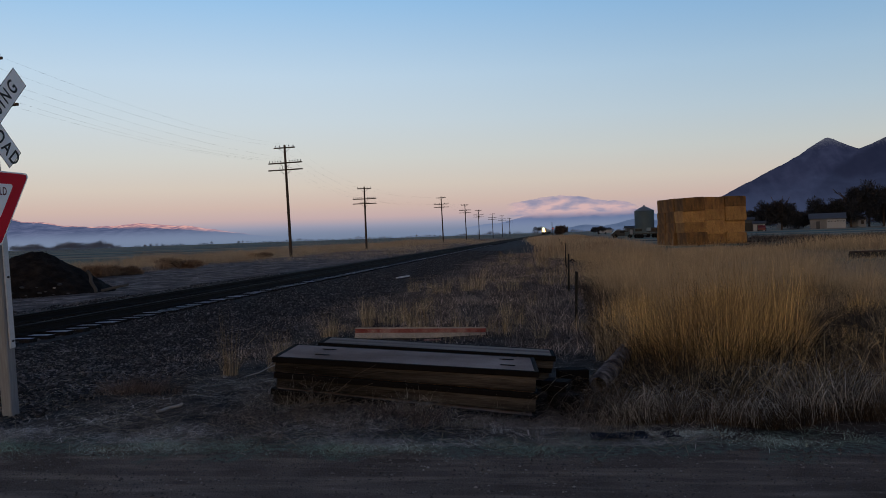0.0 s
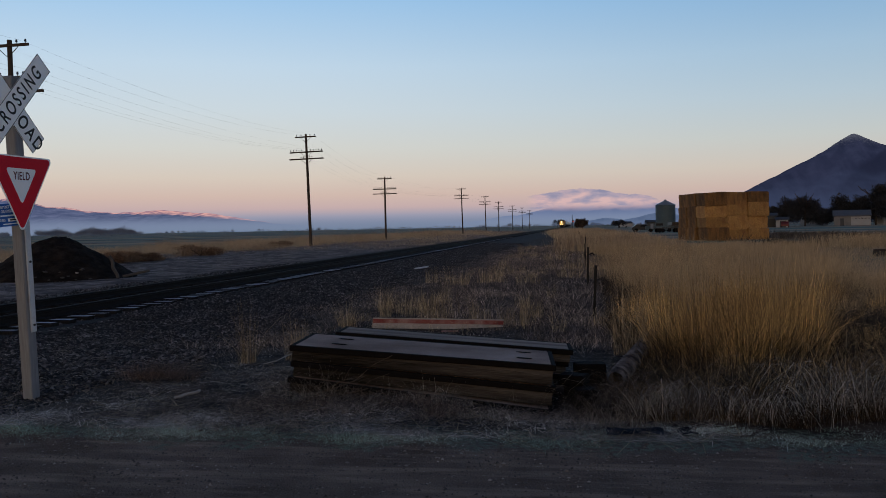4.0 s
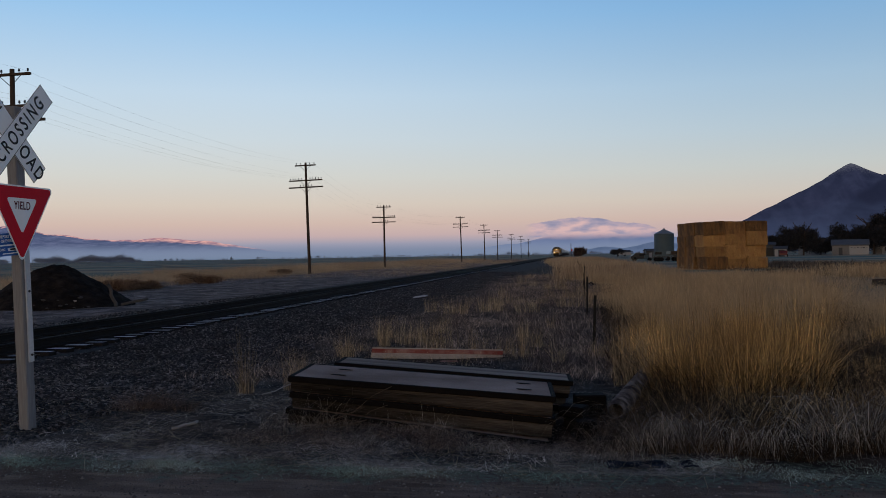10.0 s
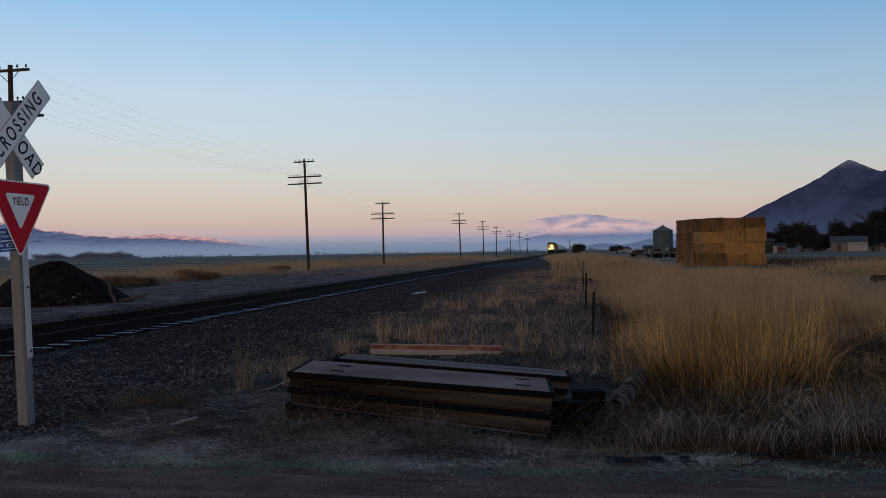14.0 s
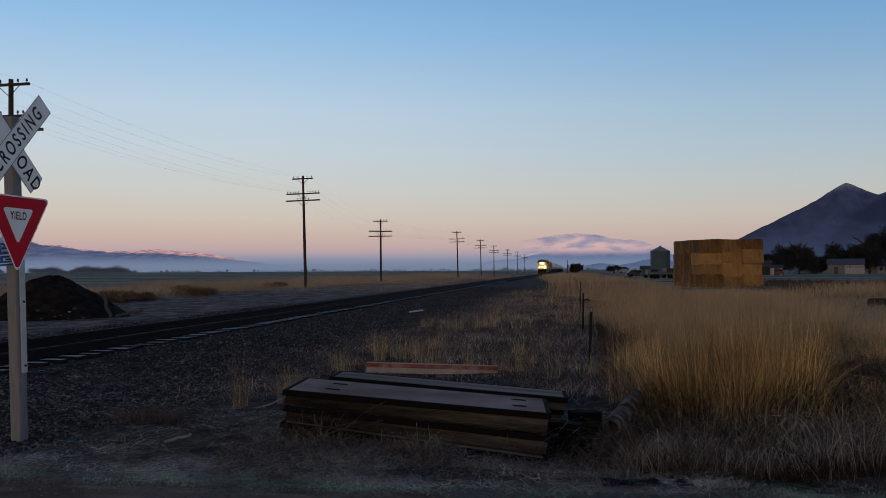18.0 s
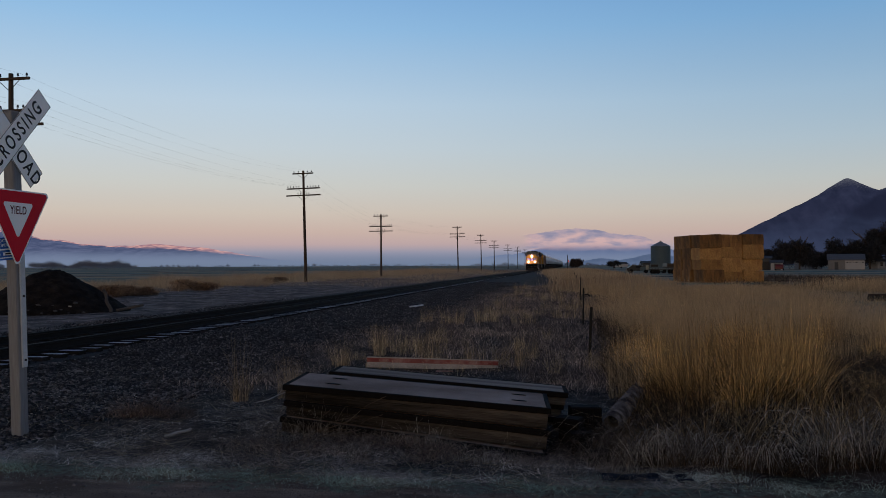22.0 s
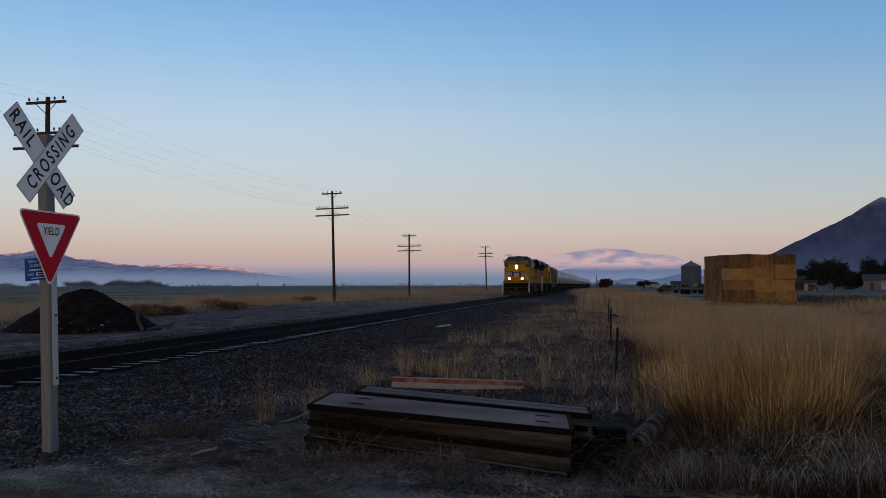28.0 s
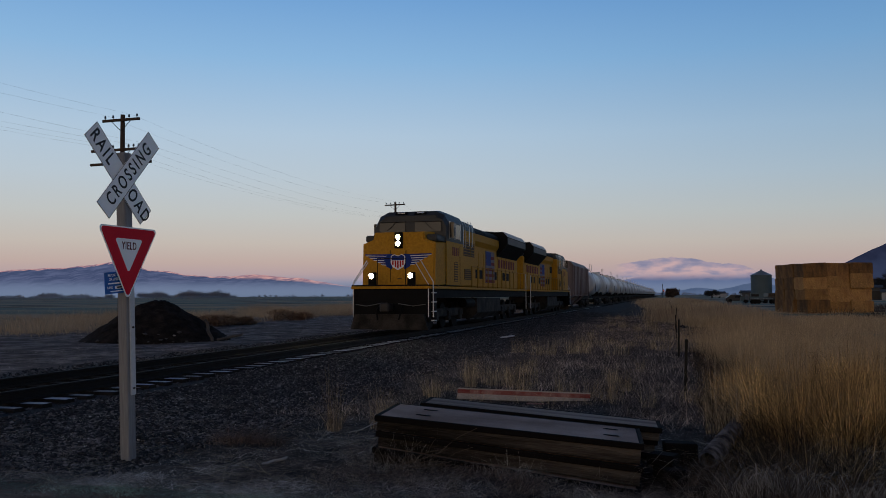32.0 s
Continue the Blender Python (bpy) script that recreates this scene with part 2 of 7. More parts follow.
MAT = {
    "steel_dark": material("dark_steel", (0.030, 0.028, 0.028), 0.55, 0.3, 0.4, 3, 40, 0.2),
    "rail_top": material("rail_steel", (0.010, 0.008, 0.0075), 0.75, 0, 0.3, 2, 30, 0.1, spec=0.15),
    "tie": material("dark_tie", (0.013, 0.011, 0.011), 0.95, 0, 0.4, 5, 50, 0.5, second=(0.030, 0.027, 0.026), patch=0.8, obj_random=0.3, spec=0.1),
    "tie_frost": material("frost_crust", (0.50, 0.50, 0.53), 0.95, 0, 0.25, 9, 60, 0.4, second=(0.26, 0.265, 0.29), patch=0.8, obj_random=0.35),
    "ballast": material("ballast_stone", (0.029, 0.0255, 0.026), 0.9, 0, 0.5, 1.5, 40, 0.6, second=(0.042, 0.037, 0.038), speck=5.3),
    "pebble": material("road_pebble", (0.20, 0.165, 0.145), 0.95, 0, 0.3, 3, 40, 0.4, second=(0.27, 0.22, 0.195), speck=1.3),
    "galvanised": material("galvanised_steel", (0.50, 0.52, 0.55), 0.5, 0.2, 0.15, 4, 50, 0.1),
    "sign_white": material("white_sheeting", (0.92, 0.93, 0.94), 0.4, 0, 0.03, 3, 60, 0.02),
    "sign_red": material("red_sheeting", (0.62, 0.011, 0.030), 0.5, 0, 0.1, 3, 60, 0.02, spec=0.1),
    "sign_dark_red": material("dark_red_lettering", (0.10, 0.008, 0.014), 0.5, 0, 0.1, 3, 60, 0.0),
    "sign_black": material("black_lettering", (0.012, 0.012, 0.013), 0.5, 0, 0.1, 3, 60, 0.0),
    "sign_blue": material("blue_plate", (0.012, 0.110, 0.42), 0.4, 0, 0.1, 3, 60, 0.02),
    "post_wood": material("weathered_post", (0.225, 0.235, 0.255), 0.9, 0, 0.3, 3, 45, 0.4, second=(0.155, 0.160, 0.172), stretch=(1, 1, 0.1)),
    "pole_wood": material("creosoted_pole", (0.050, 0.036, 0.028), 0.9, 0, 0.35, 2, 30, 0.5, stretch=(1, 1, 0.1)),
    "insulator": material("glass_insulator", (0.035, 0.04, 0.045), 0.2, 0, 0.2, 5, 30, 0.0),
    "wire": material("copper_wire", (0.03, 0.03, 0.032), 0.6, 0.4, 0.1, 5, 30, 0.0),
    "panel_top": material("frosted_panel", (0.235, 0.155, 0.122), 0.95, 0, 0.3, 1.8, 70, 0.3, second=(0.36, 0.265, 0.225), patch=0.9, spec=0.05),
    "panel_wood": material("panel_timber", (0.013, 0.011, 0.009), 0.95, 0, 0.7, 2.5, 40, 0.8, second=(0.070, 0.060, 0.053), stretch=(0.15, 1, 3), spec=0.1),
    "panel_worn": material("worn_panel_timber", (0.17, 0.130, 0.108), 0.95, 0, 0.4, 2.0, 60, 0.4, second=(0.28, 0.225, 0.19), patch=0.8, stretch=(0.2, 3, 1), spec=0.1),
    "panel_rubber": material("panel_rubber_edge", (0.006, 0.005, 0.005), 0.9, 0, 0.3, 5, 40, 0.3, spec=0.1),
    "red_paint": material("faded_red_paint", (0.22, 0.048, 0.040), 0.85, 0, 0.35, 5, 50, 0.3, second=(0.27, 0.14, 0.12)),
    "white_paint": material("faded_white_paint", (0.32, 0.285, 0.265), 0.85, 0, 0.3, 6, 50, 0.3),
    "fence_post": material("rusty_fence_steel", (0.020, 0.018, 0.017), 0.8, 0.3, 0.3, 5, 40, 0.3),
    "hay": material("straw_bale", (0.40, 0.225, 0.078), 0.95, 0, 0.7, 1.4, 22, 1.0, second=(0.19, 0.098, 0.038), stretch=(1.6, 1, 0.55), obj_random=0.22),
    "hay_weathered": material("weathered_straw_bale", (0.26, 0.135, 0.048), 0.95, 0, 0.6, 1.3, 22, 1.0, second=(0.085, 0.046, 0.021), stretch=(1.8, 1, 0.5), obj_random=0.28),
    "soil": material("dark_soil", (0.009, 0.007, 0.006), 0.95, 0, 0.5, 3, 20, 0.9, second=(0.020, 0.015, 0.012), spec=0.1),
    "grass_gold": material("dry_golden_grass", (0.68, 0.45, 0.19), 0.9, 0, 0.3, 0.9, 3, 0.0, second=(0.26, 0.155, 0.065), patch=0.7, island=0.78, obj_random=0.3),
    "grass_grey": material("frosted_dead_grass", (0.23, 0.195, 0.18), 0.9, 0, 0.2, 0.8, 4, 0.0, second=(0.085, 0.062, 0.052), island=0.8),
    "grass_green": material("frosted_verge_grass", (0.34, 0.48, 0.40), 0.9, 0, 0.25, 0.9, 4, 0.0, second=(0.60, 0.67, 0.62), island=0.4),
    "grass_tan": material("dry_tan_grass", (0.60, 0.445, 0.265), 0.9, 0, 0.3, 0.45, 3, 0.0, second=(0.27, 0.19, 0.12), patch=0.8, island=0.32),
    # old leaf thatch, darkened to carry the shade low in the grass
    "thatch": material("shade_dark_thatch", (0.018, 0.013, 0.009), 0.95, 0, 0.3, 0.8, 4, 0.0, second=(0.060, 0.040, 0.024), island=0.7),
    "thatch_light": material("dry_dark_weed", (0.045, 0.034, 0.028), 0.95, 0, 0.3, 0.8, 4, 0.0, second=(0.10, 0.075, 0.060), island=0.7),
    "grass_stem": material("broken_dry_stem", (0.41, 0.31, 0.175), 0.9, 0, 0.2, 0.8, 4, 0.0, second=(0.24, 0.17, 0.095), island=0.65),
    "grass_pale": material("pale_dry_grass", (0.56, 0.435, 0.29), 0.9, 0, 0.25, 0.12, 2, 0.0, second=(0.22, 0.155, 0.105), island=0.15),
    "grass_tuft": material("thin_dry_stalk", (0.52, 0.41, 0.27), 0.9, 0, 0.25, 0.7, 3, 0.0, second=(0.27, 0.20, 0.125), island=0.65),
    "grass_brown": material("brown_dead_weeds", (0.155, 0.126, 0.120), 0.9, 0, 0.25, 0.7, 4, 0.0, second=(0.35, 0.275, 0.240), island=0.8),
    "weed_brown": material("reddish_brown_weed", (0.085, 0.060, 0.052), 0.95, 0, 0.3, 0.8, 4, 0.0, second=(0.17, 0.125, 0.108), island=0.6),
    "grass_frost": material("pale_frosted_grass", (0.41, 0.39, 0.37), 0.9, 0, 0.2, 0.9, 4, 0.0, second=(0.075, 0.062, 0.054), island=0.85),
    "grass_field": material("field_weed", (0.13, 0.13, 0.10), 0.9, 0, 0.2, 0.1, 2, 0.0, second=(0.24, 0.19, 0.11), island=0.4),
    "scrap": material("dark_blue_plastic", (0.004, 0.005, 0.009), 0.9, 0, 0.3, 8, 50, 0.3, second=(0.030, 0.032, 0.042), patch=0.5, spec=0.05),
    "leaf_dark": material("bare_twigs", (0.022, 0.024, 0.030), 0.9, 0, 0.3, 1, 5, 0.0, second=(0.032, 0.031, 0.034), island=0.3),
    "yellow": material("loco_yellow_paint", (0.47, 0.235, 0.014), 0.6, 0, 0.35, 0.7, 12, 0.03, second=(0.34, 0.170, 0.016), patch=0.9, spec=0.12),
    "flag_white": material("grimy_white_paint", (0.17, 0.15, 0.18), 0.7, 0, 0.2, 2, 30, 0.0, spec=0.12),
    "flag_red": material("grimy_red_paint", (0.15, 0.026, 0.030), 0.7, 0, 0.2, 2, 30, 0.0, spec=0.12),
    "grille_brown": material("grimy_grille", (0.060, 0.030, 0.010), 0.7, 0, 0.3, 2, 30, 0.1),
    "yellow_dim": material("grimy_yellow_paint", (0.30, 0.165, 0.030), 0.7, 0, 0.3, 2, 30, 0.1, spec=0.12),
    "loco_grey": material("loco_grey_paint", (0.030, 0.034, 0.038), 0.55, 0, 0.25, 1.2, 30, 0.05),
    # grey made paler to hold the sky's light on the radiator's slanted edge
    "loco_pale": material("sky_lit_grey_paint", (0.50, 0.47, 0.45), 0.6, 0, 0.2, 1.5, 25, 0.05, spec=0.2),
    "loco_light_grey": material("light_grey_steel", (0.11, 0.108, 0.108), 0.6, 0, 0.3, 1.5, 25, 0.1, spec=0.2),
    "truck_steel": material("dusty_bogie_steel", (0.016, 0.015, 0.0145), 0.85, 0, 0.5, 2, 25, 0.3, second=(0.034, 0.030, 0.027), spec=0.15),
    "loco_black": material("underframe_black", (0.0045, 0.0045, 0.005), 0.8, 0, 0.4, 2, 30, 0.2, spec=0.15),
    "chrome": material("silver_handrail", (0.62, 0.63, 0.66), 0.35, 0.6, 0.1, 4, 40, 0.0),
    "window": material("cab_glass", (0.016, 0.018, 0.022), 0.12, 0, 0.1, 1, 10, 0.0, spec=0.28),
    "logo_blue": material("deep_blue_paint", (0.010, 0.030, 0.18), 0.6, 0, 0.15, 2, 30, 0.0, spec=0.12),
    "logo_red": material("bright_red_paint", (0.42, 0.022, 0.022), 0.6, 0, 0.15, 2, 30, 0.0, spec=0.12),
    "logo_white": material("clean_white_paint", (0.72, 0.74, 0.78), 0.4, 0, 0.1, 2, 30, 0.0),
    "hopper": material("hopper_brown_paint", (0.115, 0.078, 0.078), 0.6, 0, 0.25, 1, 20, 0.1, second=(0.17, 0.135, 0.135), stretch=(1, 1, 0.2)),
    "tank": material("tank_white_paint", (0.62, 0.62, 0.64), 0.4, 0, 0.15, 0.7, 15, 0.05, second=(0.36, 0.35, 0.35), stretch=(1, 1, 0.3)),
    "lamp": glow_material("lit_headlamp_bulb", (1.0, 0.74, 0.36), 1150.0),
    "reflector": glow_material("lit_lamp_reflector", (1.0, 0.60, 0.20), 30.0),
    "lamp_red": glow_material("lit_red_lamp", (1.0, 0.08, 0.06), 1.2),
    "leaf_red": material("reddish_twigs", (0.048, 0.034, 0.030), 0.9, 0, 0.3, 1, 5, 0.0, second=(0.080, 0.054, 0.044), island=0.4),
    "leaf_shrub": material("brown_shrub_twigs", (0.17, 0.105, 0.070), 0.9, 0, 0.3, 1, 5, 0.0, second=(0.25, 0.17, 0.11), island=0.4),
    # distance haze is mixed into these twig colours, pale and bluish
    "wood_far": material("hazy_far_twigs", (0.15, 0.165, 0.21), 0.95, 0, 0.2, 0.1, 5, 0.0, obj_random=0.1),
    "wood_faint": material("faint_far_twigs", (0.16, 0.17, 0.20), 0.95, 0, 0.1, 0.1, 5, 0.0, obj_random=0.1),
    "silo_roof": material("pale_steel_roof", (0.19, 0.21, 0.23), 0.5, 0.3, 0.2, 0.5, 8, 0.1),
    "silo": material("grey_steel_sheet", (0.050, 0.078, 0.098), 0.6, 0.2, 0.2, 0.5, 8, 0.1),
    "barn_wall": material("pale_siding", (0.14, 0.14, 0.146), 0.8, 0, 0.2, 0.6, 6, 0.1),
    "pale_roof": material("pale_roofing", (0.080, 0.086, 0.098), 0.7, 0, 0.2, 0.6, 6, 0.1),
    "barn_roof": material("dark_roofing", (0.045, 0.048, 0.055), 0.7, 0, 0.2, 0.6, 6, 0.1),
    "car_dark": material("dark_vehicle_paint", (0.02, 0.022, 0.025), 0.35, 0, 0.2, 1, 10, 0.0),
    "car_white": material("white_vehicle_paint", (0.26, 0.27, 0.29), 0.5, 0, 0.1, 1, 10, 0.0),
    "car_red": material("red_vehicle_paint", (0.10, 0.018, 0.02), 0.4, 0, 0.1, 1, 10, 0.0),
    "pipe": material("frosted_culvert_steel", (0.034, 0.031, 0.034), 0.85, 0, 0.5, 7, 40, 0.2, second=(0.17, 0.16, 0.17), patch=0.6, spec=0.1),
    "twig": material("dry_brown_twig", (0.085, 0.066, 0.050), 0.9, 0, 0.3, 5, 40, 0.2),
    "log": material("weathered_log", (0.062, 0.057, 0.056), 0.9, 0, 0.3, 3, 30, 0.4),
    "stick": material("bleached_wood", (0.34, 0.31, 0.29), 0.9, 0, 0.3, 5, 40, 0.3),
    "frost_litter": material("frosted_leaf_litter", (0.60, 0.53, 0.48), 0.9, 0, 0.2, 1.2, 20, 0.0, second=(0.15, 0.115, 0.098), island=0.85),
    "straw_litter": material("fallen_straw", (0.40, 0.31, 0.19), 0.9, 0, 0.2, 2, 20, 0.0, island=0.4),
}


# ---- mesh helpers ----
def part(name, bm, mat, parent, label="", smooth=False):
    me = bpy.data.meshes.new(name)
    bm.to_mesh(me)
    bm.free()
    if smooth:
        for f in me.polygons:
            f.use_smooth = True
    me.materials.append(MAT[mat])
    ob = new(name, me)
    ob.parent = parent
    if label:
        tagged(ob, label)
    return ob


def thing(name, label, category, m=None, group="", kind=""):
    ob = new(name)
    ob.empty_display_size = 0.3
    if m is not None:
        ob.matrix_world = m
    return tagged(ob, label, category, group, kind)


def box(bm, x, y, z, sx, sy, sz, bevel=0.0, turn=None):
    """A box with its centre at x, y, z."""
    r = bmesh.ops.create_cube(bm, size=1)
    vs = r["verts"]
    m = Matrix.Translation((x, y, z)) @ (turn or Matrix()) @ Matrix.Diagonal((sx, sy, sz, 1))
    bmesh.ops.transform(bm, matrix=m, verts=vs)
    if bevel:
        es = list({e for v in vs for e in v.link_edges})
        bmesh.ops.bevel(bm, geom=es, offset=bevel, segments=1, affect="EDGES")
    return bm


def rod(bm, a, b, r0, r1=None, n=8, caps=True):
    a, b = Vector(a), Vector(b)
    d = b - a
    m = Matrix.Translation((a + b) / 2) @ d.to_track_quat("Z", "Y").to_matrix().to_4x4()
    bmesh.ops.create_cone(bm, cap_ends=caps, segments=n, radius1=r0, radius2=r0 if r1 is None else r1, depth=d.length, matrix=m)
    return bm


def prism(bm, outline, y0, y1, axis="y"):
    """An outline of (x, z) pairs drawn out along y (or (y, z) pairs along x)."""
    def pt(p, d):
        return (p[0], d, p[1]) if axis == "y" else (d, p[0], p[1])
    va = [bm.verts.new(pt(p, y0)) for p in outline]
    vb = [bm.verts.new(pt(p, y1)) for p in outline]
    n = len(outline)
    for i in range(n):
        bm.faces.new((va[i], va[(i + 1) % n], vb[(i + 1) % n], vb[i]))
    bm.faces.new(va[::-1])
    bm.faces.new(vb)
    bmesh.ops.recalc_face_normals(bm, faces=bm.faces[:])
    return bm


def B():
    return bmesh.new()


def arrays(name, verts, faces, mat, smooth=False):
    """An object from arrays: verts (n, 3), faces (m, k) with one k."""
    me = bpy.data.meshes.new(name)
    verts, faces = np.asarray(verts, np.float32), np.asarray(faces, np.int32)
    k = faces.shape[1]
    me.vertices.add(len(verts))
    me.vertices.foreach_set("co", verts.ravel())
    me.loops.add(faces.size)
    me.loops.foreach_set("vertex_index", faces.ravel())
    me.polygons.add(len(faces))
    me.polygons.foreach_set("loop_start", np.arange(0, faces.size, k, dtype=np.int32))
    if smooth:
        me.polygons.foreach_set("use_smooth", np.ones(len(faces), bool))
    me.update(calc_edges=True)
    me.validate()
    me.materials.append(mat if not isinstance(mat, str) else MAT[mat])
    return new(name, me)

# ---- ground ----
RNG = np.random.default_rng(7)


def wave(x, y, s, seed=0.0):
    """Cheap smooth noise in -1..1 on arrays."""
    return (np.sin(x / s + 1.3 * np.sin(y / s * 0.83 + seed)) * np.cos(y / s * 1.17 + 0.9 * np.sin(x / s * 0.71 - seed)) +
            0.5 * np.sin(x / s * 2.3 + y / s * 1.9 + seed * 3)) / 1.5


def step(v, a, b):
    t = np.clip((v - a) / (b - a), 0, 1)
    return t * t * (3 - 2 * t)


TRACK_X = -9.88      # middle of the track
TIE_TOP = 0.12
RAIL_TOP = 0.295


def ground_z(x, y):
    """Height of the ground sheet."""
    x, y = np.asarray(x, float), np.asarray(y, float)
    z = 0.035 * wave(x, y, 1.7) + 0.015 * wave(x, y, 0.55, 2.0)
    z = z * step(y, 5.4, 6.6) + 0.012 * wave(x, y, 1.1, 4.0) * (1 - step(y, 5.4, 6.6)) - 0.03 * (1 - step(y, 5.2, 6.2))
    z = z - 0.17 * np.exp(-((x - 0.10) ** 2 + (y - 7.75) ** 2) / 0.6) - 0.09 * np.exp(-((x + 0.55) ** 2 / 0.5 + (y - 7.35) ** 2 / 0.16)) + 0.10 * np.exp(-((x + 2.55) ** 2 + (y - 8.2) ** 2) / 0.7)
    z = z - 0.06 * np.exp(-((x + 5.2) ** 2 + (y - 7.1) ** 2) / 0.5)
    d = np.abs(x - TRACK_X)
    bed = (TIE_TOP - 0.055) * (1 - step(d, 1.6, 4.9))
    z = z * (0.25 + 0.75 * step(d, 2.0, 5.0)) + bed
    z = z * (1 - 0.7 * step(np.hypot(x, y), 150, 500))
    return z


def build_ground():
    u = np.linspace(-1, 1, 301)
    xs = -3 + 9 * np.sinh(u * 6.9) / np.sinh(6.9) * 533 + 9 * u * 1.3
    v = np.linspace(-0.42, 1, 261)
    ys = 9 + 10 * np.sinh(v * 6.9) / np.sinh(6.9) * 480 + 16 * v
    X, Y = np.meshgrid(xs, ys)
    Z = ground_z(X, Y)
    nx, ny = len(xs), len(ys)
    i = (np.arange(ny - 1)[:, None] * nx + np.arange(nx - 1)).ravel()
    m = bpy.data.materials.new("ground_surface")
    m.use_nodes = True
    nt = m.node_tree
    p = nt.nodes["Principled BSDF"]
    tc = nt.nodes.new("ShaderNodeTexCoord")
    sep = nt.nodes.new("ShaderNodeSeparateXYZ")
    nt.links.new(tc.outputs["Object"], sep.inputs[0])

    def noise_at(scale, detail=5):
        n = nt.nodes.new("ShaderNodeTexNoise")
        n.inputs["Scale"].default_value, n.inputs["Detail"].default_value = scale, detail
        nt.links.new(tc.outputs["Object"], n.inputs["Vector"])
        return n.outputs[0]
    n1, n2, n3, n4 = noise_at(0.35), noise_at(2.2), noise_at(18, 8), noise_at(70, 4)
    x, y = sep.outputs[0], sep.outputs[1]
    # weedy earth with frost
    weeds = mix_node(nt, map_node(nt, n2, 0.40, 0.62), (0.015, 0.0105, 0.009, 1), (0.062, 0.046, 0.039, 1))
    weeds = mix_node(nt, map_node(nt, n3, 0.57, 0.75), weeds, (0.215, 0.180, 0.168, 1))
    # packed dirt road
    dirt = mix_node(nt, map_node(nt, n2, 0.35, 0.65), (0.099, 0.073, 0.0585, 1), (0.172, 0.129, 0.104, 1))
    ruts = nt.nodes.new("ShaderNodeMapping")
    ruts.inputs["Scale"].default_value = (0.9, 7.0, 1.0)
    nt.links.new(tc.outputs["Object"], ruts.inputs[0])
    drag = nt.nodes.new("ShaderNodeTexNoise")
    drag.inputs["Scale"].default_value, drag.inputs["Detail"].default_value = 1.0, 7
    nt.links.new(ruts.outputs[0], drag.inputs["Vector"])
    dirt = mix_node(nt, map_node(nt, drag.outputs[0], 0.47, 0.66), dirt, (0.255, 0.192, 0.158, 1))
    dirt = mix_node(nt, map_node(nt, n4, 0.60, 0.75), dirt, (0.24, 0.20, 0.175, 1))
    # gravel bed
    gravel = mix_node(nt, map_node(nt, n4, 0.35, 0.65), (0.020, 0.019, 0.020, 1), (0.058, 0.054, 0.056, 1))
    # far fields
    streaks = nt.nodes.new("ShaderNodeMapping")
    streaks.inputs["Scale"].default_value = (0.004, 0.030, 1.0)
    nt.links.new(tc.outputs["Object"], streaks.inputs[0])
    strips = nt.nodes.new("ShaderNodeTexNoise")
    strips.inputs["Scale"].default_value, strips.inputs["Detail"].default_value = 1.0, 5
    nt.links.new(streaks.outputs[0], strips.inputs["Vector"])
    field = mix_node(nt, map_node(nt, strips.outputs[0], 0.47, 0.53), (0.135, 0.170, 0.135, 1), (0.30, 0.23, 0.155, 1))
    field = mix_node(nt, map_node(nt, noise_at(0.05, 6), 0.56, 0.63), field, (0.055, 0.052, 0.046, 1))
    jag = math_node(nt, "MULTIPLY", math_node(nt, "SUBTRACT", n2, 0.5), 1.2)
    jy = math_node(nt, "ADD", y, jag)
    col = mix_node(nt, map_node(nt, jy, 5.75, 6.25), dirt, weeds)
    green = math_node(nt, "MULTIPLY", map_node(nt, jy, 5.80, 5.95), map_node(nt, jy, 6.2, 6.45, 1, 0))
    green = math_node(nt, "MULTIPLY", green, map_node(nt, n3, 0.40, 0.60, 0.2, 1.0))
    col = mix_node(nt, green, col, (0.130, 0.155, 0.125, 1))
    side = math_node(nt, "ABSOLUTE", math_node(nt, "SUBTRACT", x, TRACK_X))
    side = math_node(nt, "ADD", side, math_node(nt, "MULTIPLY", math_node(nt, "SUBTRACT", n2, 0.5), 2.0))
    bed = math_node(nt, "MULTIPLY", map_node(nt, side, 4.6, 5.4, 1, 0), map_node(nt, jy, 5.8, 6.6))
    col = mix_node(nt, bed, col, gravel)
    flat_side = math_node(nt, "MULTIPLY", map_node(nt, x, -12.8, -14.2), map_node(nt, math_node(nt, "ADD", n2, math_node(nt, "MULTIPLY", math_node(nt, "SUBTRACT", n3, 0.5), 0.8)), 0.38, 0.62, 0.25, 1.0))
    bare = mix_node(nt, map_node(nt, noise_at(0.8, 7), 0.44, 0.58), (0.115, 0.088, 0.083, 1), (0.30, 0.232, 0.215, 1))
    col = mix_node(nt, flat_side, col, bare)
    away = math_node(nt, "MAXIMUM", map_node(nt, x, -26, -44), map_node(nt, math_node(nt, "ADD", x, math_node(nt, "MULTIPLY", n1, 3.0)), 6.5, 9.0))
    away = math_node(nt, "MAXIMUM", away, map_node(nt, y, 240, 320))
    col = mix_node(nt, away, col, field)
    nt.links.new(col, p.inputs["Base Color"])
    p.inputs["Roughness"].default_value, p.inputs["Specular IOR Level"].default_value = 0.95, 0.15
    b = nt.nodes.new("ShaderNodeBump")
    b.inputs["Strength"].default_value, b.inputs["Distance"].default_value = 0.8, 0.04
    nt.links.new(math_node(nt, "ADD", n3, n4), b.inputs["Height"])
    nt.links.new(b.outputs[0], p.inputs["Normal"])
